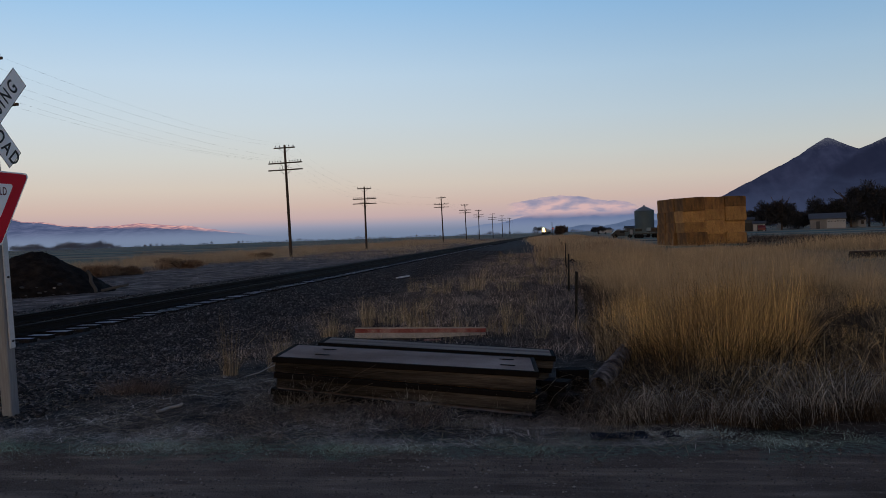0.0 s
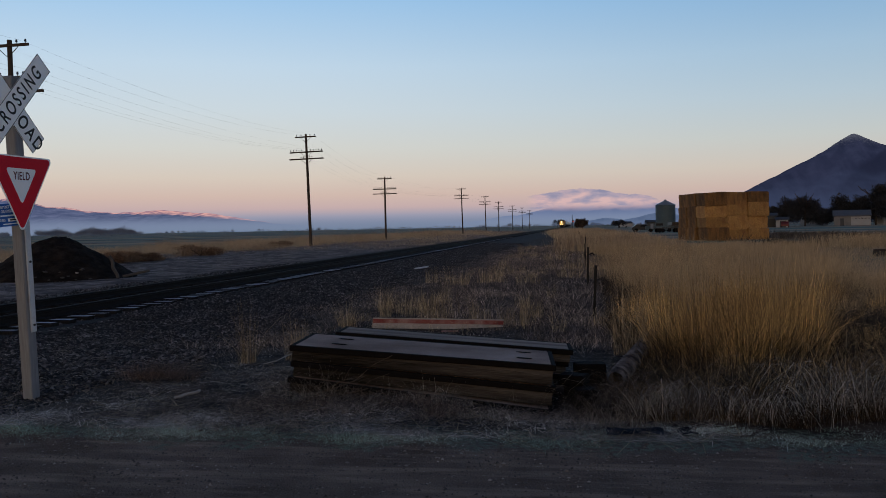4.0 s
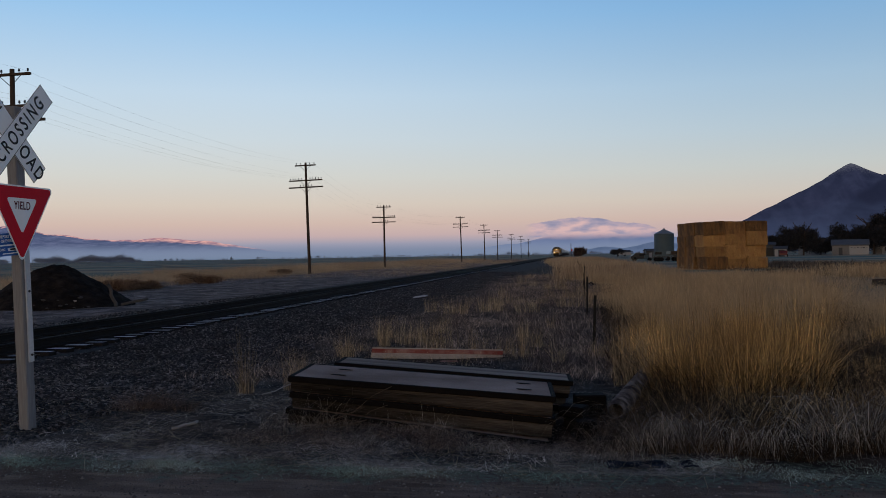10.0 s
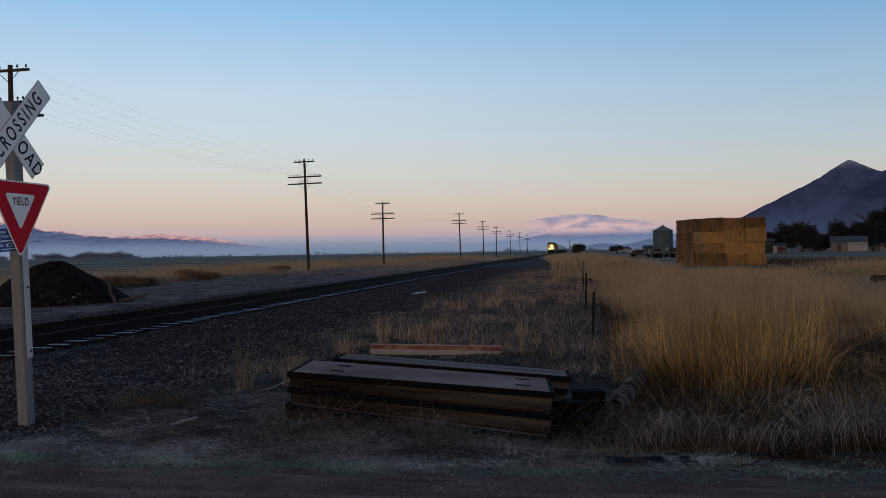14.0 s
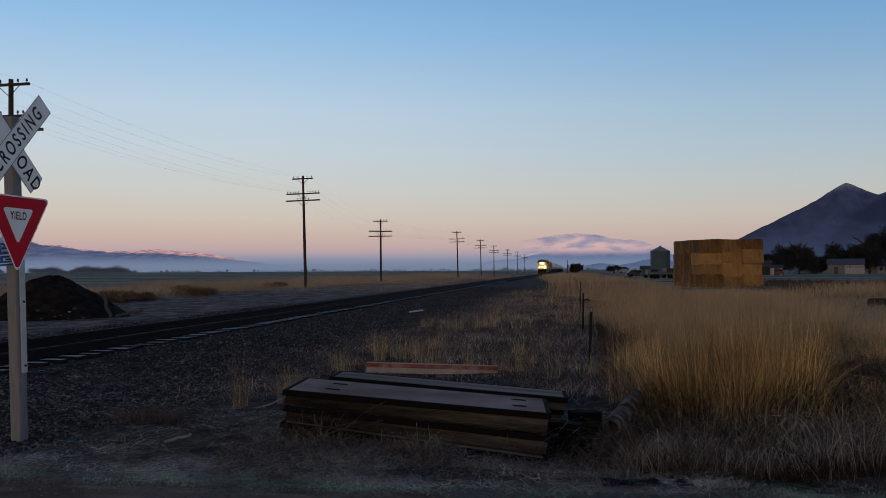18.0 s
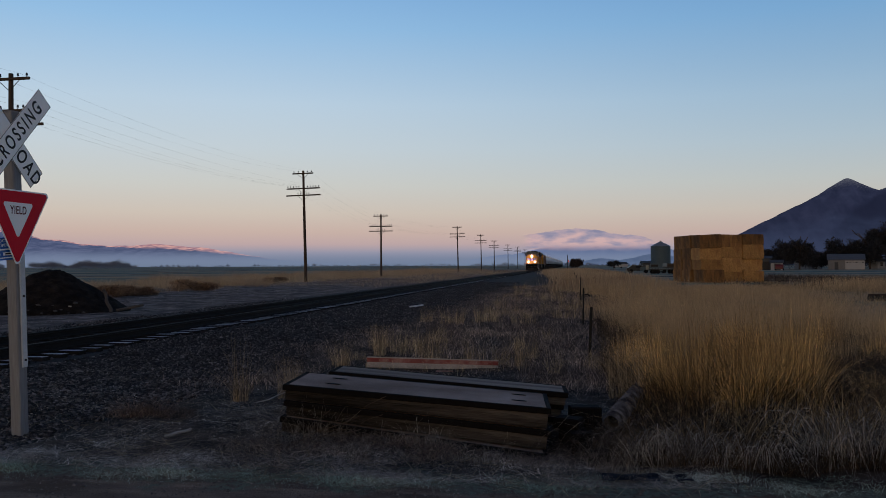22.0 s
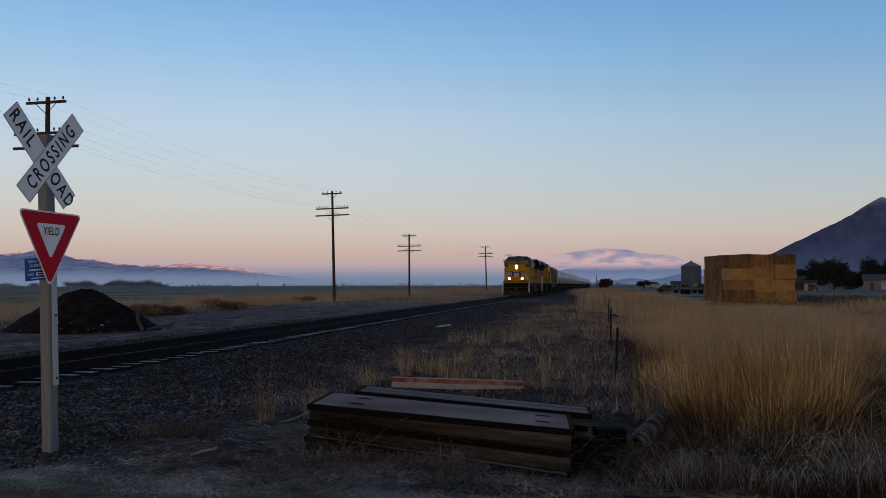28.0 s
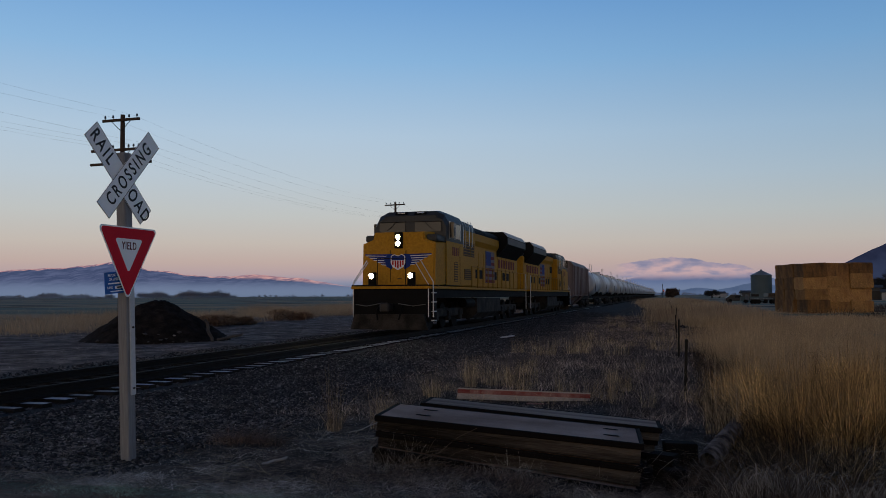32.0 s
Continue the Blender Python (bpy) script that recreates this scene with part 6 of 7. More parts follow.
    blades("spilled_straw", 12.75 + u * c - v * q, 76.9 + u * q + v * c, RNG.uniform(0.05, 0.30, n) * np.exp(-d), RNG.uniform(0.015, 0.04, n), RNG.uniform(0.8, 3.0, n), "pale loose straw spilled round the bales", "straw_litter", 2)
    # frosted leaf litter and twigs
    n = 80000
    x, y = RNG.uniform(-7.5, 1.0, n), 6.15 + 6.0 * RNG.random(n) ** 1.9
    keep = RNG.random(n) < 0.25 + 0.75 * step(wave(x, y, 0.7, 9.0) + 0.5 * wave(x, y, 0.25, 4.0), -0.2, 0.5)
    x, y = x[keep], y[keep]
    n = len(x)
    blades("frosted_litter", x, y, RNG.uniform(0.010, 0.034, n), RNG.uniform(0.0022, 0.0055, n), RNG.uniform(2.0, 10, n), "frosted leaf litter and twigs on the earth", "frost_litter", 2, 0.0, sink=0.0)
    # longer frosted twigs and stems lying on the earth
    n = 8000
    x, y = RNG.uniform(-7.5, 0.6, n), 6.25 + 3.2 * RNG.random(n) ** 1.4
    keep = RNG.random(n) < 0.3 + 0.7 * step(wave(x, y, 0.55, 6.0) + 0.5 * wave(x, y, 0.2, 2.0), -0.1, 0.5)
    x, y = x[keep], y[keep]
    n = len(x)
    arcs("frosted_twigs", x, y, RNG.uniform(0.012, 0.05, n), RNG.uniform(0.05, 0.26, n), RNG.uniform(0.0018, 0.004, n), RNG.normal(0.2, 1.1, n), "pale frosted twigs and stems lying on the earth", "frost_litter", 1.2)
    # fallen straw
    n = 2600
    x, y = RNG.uniform(-6, 1.2, n), 6.1 + 3.4 * RNG.random(n) ** 1.3
    blades("fallen_straw", x, y, RNG.uniform(0.02, 0.05, n), RNG.uniform(0.004, 0.007, n), RNG.uniform(4, 14, n), "scattered fallen straw on the earth", "straw_litter", 2, 0.0, sink=0.0)


build_grass()

# ---- train ----
def wheelset(parent, y, gauge=1.435, r=0.5):
    bm = rod(B(), (-gauge / 2 - 0.13, y, r), (-gauge / 2, y, r), r, n=20)
    rod(bm, (gauge / 2, y, r), (gauge / 2 + 0.13, y, r), r, n=20)
    rod(bm, (-gauge / 2, y, r), (gauge / 2, y, r), 0.09, n=8)
    return part("wheelset", bm, "loco_black", parent)


def truck(parent, y, axles, wheel_r, name="bogie"):
    span = (max(axles) - min(axles)) + 1.3
    bm = B()
    for s in (-1, 1):
        box(bm, s * 1.02, y, wheel_r + 0.12, 0.16, span, 0.34, 0.05)
        for a in axles:
            box(bm, s * 1.06, y + a, wheel_r, 0.22, 0.42, 0.42, 0.05)
    box(bm, 0, y, wheel_r + 0.18, 2.0, 0.7, 0.26, 0.03)
    t = part(name, bm, "truck_steel", parent)
    for a in axles:
        wheelset(t, y + a, r=wheel_r)
    return t


def railing(parent, pts, mat, r=0.018, name="handrail"):
    return part(name, tube(B(), pts, r, 6), mat, parent)


def ring_tube(x, z, y0, y1, r0, r1, n=24):
    """A short open tube along y: the rim round a lamp."""
    bm = B()
    rings = [[bm.verts.new((x + r * math.cos(6.2832 * k / n), y, z + r * math.sin(6.2832 * k / n))) for k in range(n)] for r, y in ((r0, y1), (r0, y0), (r1, y0), (r1, y1))]
    for a, b in zip(rings, rings[1:] + rings[:1]):
        for k in range(n):
            bm.faces.new((a[k], a[(k + 1) % n], b[(k + 1) % n], b[k]))
    bmesh.ops.recalc_face_normals(bm, faces=bm.faces[:])
    return bm


def build_loco(name_label):
    """A wide-nosed diesel; its nose points to -y, z from the rail top, y from the pilot's face."""
    L = thing("locomotive", name_label, "locomotive", None, "locomotives of the train")
    # frame, deck and pilot
    part("underframe", box(B(), 0, 11.6, 1.42, 2.9, 20.6, 0.34, 0.03), "loco_black", L)
    part("sill_stripe", box(B(), 0, 11.4, 1.64, 3.08, 21.2, 0.10, 0.01), "yellow", L)
    part("front_deck", box(B(), 0, 1.35, 1.715, 3.04, 1.1, 0.05, 0.01), "loco_black", L)
    part("pilot", box(B(), 0, 0.98, 0.98, 2.98, 0.26, 1.22, 0.04), "loco_black", L)
    part("snow_plough", prism(B(), [(-1.50, 0.10), (1.50, 0.10), (1.32, 0.66), (-1.32, 0.66)], 0.62, 0.86), "truck_steel", L, "dusty black steel plough blade")
    bm = box(B(), 0, 0.55, 0.92, 0.22, 0.72, 0.26, 0.04)
    box(bm, 0, 0.18, 0.92, 0.34, 0.22, 0.34, 0.05)
    part("coupler", bm, "steel_dark", L)
    part("air_hose", tube(B(), [(0.45, 0.85, 0.95), (0.47, 0.62, 0.75), (0.40, 0.55, 0.45)], 0.03, 6), "loco_black", L)
    part("air_hose", tube(B(), [(-0.45, 0.85, 0.95), (-0.47, 0.62, 0.75), (-0.40, 0.55, 0.45)], 0.03, 6), "loco_black", L)
    for s in (-1, 1):
        well = part("step_well", box(B(), s * 1.40, 1.35, 1.05, 0.30, 0.5, 1.1, 0.02), "loco_black", L)
        for k in range(4):
            part("step", box(B(), s * 1.50, 1.30, 0.42 + 0.34 * k, 0.16, 0.46, 0.035), "chrome", well)
    # nose with cut shoulders
    front = [(-1.47, 1.74), (1.47, 1.74), (1.47, 3.36), (1.06, 3.52), (1.0, 3.80), (-1.0, 3.80), (-1.06, 3.52), (-1.47, 3.36)]
    bm = B()
    va = [bm.verts.new((x * 0.985, 1.72 + 0.10 * (z - 1.74) / 2, z - 0.04)) for x, z in front]
    vb = [bm.verts.new((x, 3.55, z + 0.06)) for x, z in front]
    n = len(front)
    for i in range(n):
        bm.faces.new((va[i], va[(i + 1) % n], vb[(i + 1) % n], vb[i]))
    bm.faces.new(va[::-1])
    bm.faces.new(vb)
    bmesh.ops.recalc_face_normals(bm, faces=bm.faces[:])
    bmesh.ops.bevel(bm, geom=[e for e in bm.edges if abs(e.verts[0].co.y - e.verts[1].co.y) < 0.2], offset=0.06, segments=2, affect="EDGES")
    nose = part("nose", bm, "yellow", L, "yellow wide nose")
    part("nose_door", box(B(), 0.0, 1.742, 2.42, 0.60, 0.02, 1.30, 0.008), "yellow", nose)
    part("door_gap", box(B(), 0.31, 1.738, 2.42, 0.018, 0.02, 1.30), "loco_black", nose)
    part("door_gap", box(B(), -0.31, 1.738, 2.42, 0.018, 0.02, 1.30), "loco_black", nose)
    part("door_handle", box(B(), 0.06, 1.715, 1.98, 0.16, 0.03, 0.03), "steel_dark", nose)
    # cab: section across the train, rounded roof, raked windscreen
    def section(y, w, top, low=1.74):
        return [(-w, low), (w, low), (w, top - 0.50), (w - 0.16, top - 0.20), (w - 0.52, top - 0.03), (-w + 0.52, top - 0.03), (-w + 0.16, top - 0.20), (-w, top - 0.50)], y
    rings = [section(3.30, 1.49, 4.52), section(3.55, 1.50, 4.74), section(4.2, 1.50, 4.80), section(6.0, 1.50, 4.80)]
    bm = B()
    vr = [[bm.verts.new((x, y - (0.0 if k or z > 3.9 else 0.12), z)) for x, z in pts] for k, (pts, y) in enumerate(rings)]
    for a, b in zip(vr[:-1], vr[1:]):
        for i in range(8):
            bm.faces.new((a[i], a[(i + 1) % 8], b[(i + 1) % 8], b[i]))
    bm.faces.new(vr[0][::-1])
    bm.faces.new(vr[-1])
    bmesh.ops.recalc_face_normals(bm, faces=bm.faces[:])
    cab = part("cab", bm, "loco_grey", L, "dark grey cab with rounded roof")
    part("roof_lip", box(B(), 0, 3.36, 4.50, 2.2, 0.12, 0.05, 0.01), "loco_grey", cab)
    for s in (-1, 1):
        part("cab_side", box(B(), s * 1.502, 4.60, 2.62, 0.02, 2.78, 1.74, 0.004), "yellow", cab)
        part("side_window", box(B(), s * 1.505, 4.12, 3.95, 0.02, 0.66, 0.60, 0.004), "window", cab)
        part("side_window", box(B(), s * 1.505, 5.05, 3.95, 0.02, 0.72, 0.60, 0.004), "window", cab)
        for y in (3.74, 4.54, 5.48):
            part("window_frame", box(B(), s * 1.512, y, 3.95, 0.02, 0.07, 0.70), "chrome", cab)
        part("wind_deflector", box(B(), s * 1.60, 3.70, 3.95, 0.16, 0.02, 0.62, 0.004), "window", cab)
        ws = part("windscreen", box(B(), s * 0.74, 3.262, 4.06, 1.08, 0.02, 0.40, 0.004, Matrix.Rotation(radians(-4), 4, "X")), "window", cab, "large dark windscreen pane")
        part("sun_visor", box(B(), s * 0.74, 3.22, 4.285, 1.12, 0.10, 0.025), "loco_grey", ws)
        part("number_board", box(B(), s * 0.40, 3.40, 4.635, 0.50, 0.03, 0.15, 0.004, Matrix.Rotation(radians(-40), 4, "X")), "loco_black", cab)
        part("number_bar", box(B(), s * 0.40, 3.385, 4.645, 0.30, 0.03, 0.05, 0.004, Matrix.Rotation(radians(-40), 4, "X")), "logo_white", cab)
        part("wiper", tube(B(), [(s * 0.55, 3.24, 4.34), (s * 0.75, 3.22, 4.1), (s * 0.95, 3.23, 3.95)], 0.012, 5), "steel_dark", cab)
        part("shoulder_panel", box(B(), s * 1.22, 2.72, 3.54, 0.44, 1.3, 0.26, 0.05), "loco_grey", cab)
        part("mirror", box(B(), s * 1.62, 3.95, 3.9, 0.05, 0.12, 0.34, 0.01), "loco_grey", cab)
        lv = part("cab_louvre", box(B(), s * 1.512, 4.7, 2.30, 0.012, 0.62, 0.80), "grille_brown", cab)
        for k in range(8):
            part("louvre_slat", box(B(), s * 1.517, 4.7, 1.95 + 0.10 * k, 0.014, 0.58, 0.045), "yellow", lv)
        for k in range(4):
            part("cab_number", box(B(), s * 1.514, 4.2 + 0.28 * k, 3.12, 0.010, 0.16, 0.34), "flag_red", cab)
        part("cab_door_gap", box(B(), s * 1.514, 5.35, 2.6, 0.010, 0.03, 1.6), "loco_black", cab)
        part("horn", rod(B(), (s * 0.16, 6.6, 4.74), (s * 0.16, 6.2, 4.74), 0.04, 0.08, 8), "loco_grey", cab)
    part("antenna", box(B(), 0.0, 4.9, 4.80, 0.7, 0.6, 0.06, 0.02), "loco_grey", cab)
    # hood
    part("hood", box(B(), 0, 14.6, 2.78, 1.96, 14.6, 2.10, 0.05), "yellow", L, "long yellow engine hood")
    part("hood_roof", box(B(), 0, 14.6, 3.98, 1.88, 14.4, 0.36, 0.14), "loco_grey", L)
    part("electrical_cabinet", box(B(), 0, 7.3, 2.95, 2.86, 2.6, 2.42, 0.04), "yellow", L)
    part("cabinet_roof", prism(B(), [(-1.43, 4.16), (1.43, 4.16), (1.30, 4.52), (0.95, 4.66), (-0.95, 4.66), (-1.30, 4.52)], 6.0, 8.6), "loco_grey", L)
    part("hood_shoulder", prism(B(), [(-0.99, 3.70), (0.99, 3.70), (1.12, 3.92), (1.12, 4.26), (-1.12, 4.26), (-1.12, 3.92)], 8.5, 16.8), "yellow", L, "yellow upper hood side")
    part("roof_hatch", prism(B(), [(-1.14, 4.26), (1.14, 4.26), (1.12, 4.40), (0.9, 4.58), (-0.9, 4.58), (-1.12, 4.40)], 8.5, 16.8), "loco_black", L, "dark low roof over the engine")
    bm = prism(B(), [(-1.0, 3.42), (1.0, 3.42), (1.58, 4.06), (1.58, 4.46), (1.34, 4.74), (-1.34, 4.74), (-1.58, 4.46), (-1.58, 4.06)], 15.6, 21.5)
    part("radiator", bm, "loco_black", L, "flared black radiator wings")
    for s in (-1, 1):
        # sky light on the outer faces is painted in with paler greys
        part("radiator_screen", box(B(), s * 1.587, 18.55, 4.26, 0.02, 5.6, 0.34, 0.004), "loco_light_grey", L, "pale grey radiator screen")
        part("roof_edge", box(B(), s * 1.47, 18.55, 4.61, 0.025, 5.8, 0.33, 0.004, Matrix.Rotation(radians(s * -40), 4, "Y")), "loco_pale", L)
    for y in (17.0, 18.6, 20.2):
        part("roof_fan", rod(B(), (0, y, 4.72), (0, y, 4.86), 0.62, 0.56, 20), "loco_grey", L)
    part("exhaust_stack", box(B(), 0, 13.6, 4.48, 0.7, 1.0, 0.22, 0.03), "steel_dark", L)
    for s in (-1, 1):
        for k in range(11):
            y = 8.2 + 1.16 * k
            door = part("hood_door", box(B(), s * 0.985, y, 2.66, 0.02, 1.02, 1.50, 0.006), "yellow", L)
            if k % 3 != 1:
                lv = part("louvre", box(B(), s * 0.992, y, 2.36, 0.02, 0.72, 0.42, 0.004), "loco_black", door)
            part("latch", box(B(), s * 1.0, y + 0.42, 2.7, 0.02, 0.03, 0.12), "steel_dark", door)
        # the flag and the long lettering as plain shapes
        flag = part("flag_panel", box(B(), s * 1.0, 13.8, 2.78, 0.02, 2.2, 1.62, 0.004), "flag_white", L, "faded flag panel")
        part("flag_field", box(B(), s * 1.008, 13.4, 3.2, 0.02, 1.1, 0.70, 0.004), "logo_blue", flag)
        for k in range(5):
            part("flag_stripe", box(B(), s * 1.006, 13.8, 2.06 + 0.30 * k, 0.02, 2.1, 0.15, 0.004), "flag_red", flag)
        for k in range(7):
            part("side_lettering", box(B(), s * 1.0, 16.2 + 0.72 * k, 3.05, 0.02, 0.40, 0.46, 0.004), "flag_red", L)
        for y, z, w, h in ((6.9, 3.35, 1.3, 0.62), (8.0, 3.35, 0.7, 0.62), (7.1, 2.25, 1.3, 0.46)):
            g = part("grille", box(B(), s * 1.436, y, z, 0.016, w, h, 0.004), "grille_brown", L)
            for k in range(5):
                part("grille_bar", box(B(), s * 1.446, y, z - h / 2 + h * (k + 0.5) / 5, 0.016, w - 0.05, 0.03), "yellow_dim", g)
        part("air_filter", box(B(), s * 1.0, 9.3, 3.3, 0.06, 0.9, 0.5, 0.01), "loco_black", L)
        # handrails along the walkway
        top = []
        for k in range(13):
            y = 7.7 + 1.14 * k
            part("rail_post", rod(B(), (s * 1.47, y, 1.66), (s * 1.47, y, 2.62), 0.024, n=6), "yellow_dim", L)
            top.append((s * 1.47, y, 2.62))
        railing(L, top, "yellow_dim")
        for y, low, high in ((6.08, 3.35, 4.50), (6.55, 3.40, 4.55), (7.20, 3.45, 4.58), (7.75, 3.45, 4.58)):
            railing(L, [(s * 1.45, y, low), (s * 1.48, y, low + 0.06), (s * 1.48, y, high - 0.25), (s * 1.40, y, high)], "chrome", 0.016, "grab_iron")
        # front steps' grab irons
        railing(L, [(s * 1.56, 1.10, 0.55), (s * 1.56, 1.10, 1.85), (s * 1.05, 1.18, 2.66)], "chrome", 0.020, "grab_iron")
        railing(L, [(s * 1.46, 0.82, 0.55), (s * 1.46, 0.82, 1.75), (s * 0.92, 0.95, 2.58)], "chrome", 0.018, "grab_iron")
        railing(L, [(s * 1.47, 22.1, 0.5), (s * 1.47, 22.1, 2.6)], "chrome", 0.018, "grab_iron")
        part("cut_lever", tube(B(), [(s * 1.35, 0.80, 1.02), (s * 0.9, 0.74, 0.96), (s * 0.35, 0.66, 1.05)], 0.016, 5), "loco_light_grey", L)
    # fuel tank and bogies
    part("fuel_tank", prism(B(), [(-1.42, 0.55), (-1.15, 0.28), (1.15, 0.28), (1.42, 0.55), (1.42, 1.22), (-1.42, 1.22)], 8.9, 14.3), "truck_steel", L, "dark fuel tank")
    part("air_tank", rod(B(), (1.2, 7.0, 1.0), (1.2, 8.7, 1.0), 0.2, n=12), "loco_black", L)
    truck(L, 5.0, (-1.9, 0.0, 1.9), 0.53)
    truck(L, 18.2, (-1.9, 0.0, 1.9), 0.53)
    # lamps
    part("lamp_housing", box(B(), 0, 1.80, 3.44, 0.34, 0.07, 0.62, 0.02), "loco_black", L)
    for z in (3.56, 3.32):
        lamp = part("headlamp", rod(B(), (0, 1.752, z), (0, 1.758, z), 0.108, n=20), "reflector", L, "lit round headlamp")
        part("bulb", rod(B(), (0, 1.744, z), (0, 1.750, z), 0.050, n=14), "lamp", lamp)
        part("bezel", ring_tube(0, z, 1.66, 1.765, 0.112, 0.126), "loco_black", lamp)
    for s in (-1, 1):
        lamp = part("ditch_lamp", rod(B(), (s * 0.76, 0.915, 2.07), (s * 0.76, 0.922, 2.07), 0.108, n=20), "reflector", L, "lit round ditch lamp")
        part("bulb", rod(B(), (s * 0.76, 0.907, 2.07), (s * 0.76, 0.913, 2.07), 0.052, n=14), "lamp", lamp)
        part("bezel", ring_tube(s * 0.76, 2.07, 0.80, 0.93, 0.112, 0.128), "loco_black", lamp)
        part("lamp_bracket", box(B(), s * 0.76, 0.99, 1.96, 0.30, 0.12, 0.50, 0.02), "loco_black", L)
    railing(L, [(-0.55, 0.95, 1.72), (-0.55, 0.95, 2.72), (0.55, 0.95, 2.72), (0.55, 0.95, 1.72)], "loco_black", 0.018, "front_rail")
    # winged shield in plain colours on the nose
    for s in (-1, 1):
        for k in range(5):
            w, z = 1.12 - 0.16 * k, 2.78 - 0.088 * k
            lift = 0.015
            feather = [(s * 0.22, z - 0.034), (s * (0.22 + w), z - 0.012 + lift), (s * (0.20 + w), z + 0.034 + lift), (s * 0.22, z + 0.034)]
            part("wing_feather", prism(B(), feather if s > 0 else feather[::-1], 1.716, 1.735), "logo_blue", nose)
            edge = [(s * 0.22, z - 0.054), (s * (0.15 + w), z - 0.040 + lift), (s * (0.20 + w), z - 0.012 + lift), (s * 0.22, z - 0.034)]
            part("wing_edge", prism(B(), edge if s > 0 else edge[::-1], 1.714, 1.733), "logo_white", nose)
        blaze = [(s * 0.24, 2.83), (s * 0.44, 2.80), (s * 0.56, 2.60), (s * 0.46, 2.34), (s * 0.24, 2.24)]
        part("wing_root", prism(B(), blaze if s < 0 else blaze[::-1], 1.708, 1.73), "logo_blue", nose)
    def shield(k):
        pts = [(-0.27, 0.16), (-0.15, 0.22), (0.0, 0.17), (0.15, 0.22), (0.27, 0.16), (0.28, -0.10), (0.20, -0.25), (0.0, -0.36), (-0.20, -0.25), (-0.28, -0.10)]
        return [(x * k, 2.58 + z * k) for x, z in pts]
    part("shield", prism(B(), shield(1.04), 1.700, 1.722), "logo_white", nose)
    part("shield_field", prism(B(), [(-0.255, 2.58), (0.255, 2.58), (0.255, 2.735), (0.14, 2.785), (0.0, 2.735), (-0.14, 2.785), (-0.255, 2.735)], 1.694, 1.716), "logo_blue", nose)
    for k in range(5):
        low = (2.40, 2.32, 2.27, 2.32, 2.40)[k]
        part("shield_stripe", box(B(), -0.2 + 0.1 * k, 1.7055, (2.57 + low) / 2, 0.060, 0.02, 2.57 - low), "logo_red", nose)
    for o in nose.children:
        if o.name.startswith(("wing", "shield")):
            o.location = (0, 0.005, 0.10)
    return L


def build_hopper():
    H = thing("hopper_car", "weathered brown covered hopper wagon behind the locomotives", "railway wagon")
    out = [(-1.52, 1.25), (1.52, 1.25), (1.56, 1.6), (1.56, 4.05), (1.25, 4.45), (-1.25, 4.45), (-1.56, 4.05), (-1.56, 1.6)]
    part("body", prism(B(), out, 1.6, 15.6), "hopper", H)
    part("roof_walk", box(B(), 0, 8.6, 4.53, 1.0, 14.4, 0.06), "steel_dark", H)
    for s in (-1, 1):
        for k in range(11):
            part("rib", box(B(), s * 1.585, 2.2 + 1.28 * k, 2.7, 0.07, 0.09, 2.7, 0.01), "hopper", H)
        for y in (0.6, 16.6):
            railing(H, [(s * 1.5, y, 0.9), (s * 1.5, y, 4.2)], "hopper", 0.03, "ladder")
    for y in (3.8, 8.6, 13.4):
        part("chute", prism(B(), [(-1.3, 1.3), (1.3, 1.3), (0.4, 0.4), (-0.4, 0.4)], y - 1.4, y + 1.4), "hopper", H)
    part("centre_sill", box(B(), 0, 8.6, 1.0, 0.5, 17.2, 0.4), "loco_black", H)
    truck(H, 2.3, (-0.9, 0.9), 0.46)
    truck(H, 14.9, (-0.9, 0.9), 0.46)
    return H


def build_tank():
    T = thing("tank_car", "white cylindrical tank wagon in a long train", "railway wagon", None, "white tank wagons")
    bm = rod(B(), (0, 1.3, 2.72), (0, 16.2, 2.72), 1.48, n=28)
    part("barrel", bm, "tank", T, smooth=True)
    for y, s in ((1.3, -1), (16.2, 1)):
        bm = B()
        bmesh.ops.create_uvsphere(bm, u_segments=28, v_segments=10, radius=1.48, matrix=Matrix.Translation((0, y, 2.72)) @ Matrix.Diagonal((1, 0.35, 1, 1)))
        part("end_dome", bm, "tank", T, smooth=True)
    part("manway", rod(B(), (0, 8.75, 4.1), (0, 8.75, 4.55), 0.55, n=16), "tank", T)
    railing(T, [(-0.9, 7.4, 4.2), (-0.9, 7.4, 4.95), (-0.9, 10.1, 4.95), (-0.9, 10.1, 4.2)], "tank", 0.03, "platform_rail")
    railing(T, [(0.9, 7.4, 4.2), (0.9, 7.4, 4.95), (0.9, 10.1, 4.95), (0.9, 10.1, 4.2)], "tank", 0.03, "platform_rail")
    part("centre_sill", box(B(), 0, 8.75, 1.05, 0.6, 17.4, 0.36), "loco_black", T)
    for s in (-1, 1):
        railing(T, [(s * 1.3, 8.6, 0.7), (s * 1.5, 8.6, 2.7), (s * 0.9, 8.6, 4.2)], "steel_dark", 0.03, "ladder")
        for y in (2.6, 14.9):
            part("saddle", box(B(), s * 0.8, y, 1.45, 0.9, 0.5, 0.5), "loco_black", T)
    truck(T, 2.4, (-0.9, 0.9), 0.46)
    truck(T, 15.1, (-0.9, 0.9), 0.46)
    return T


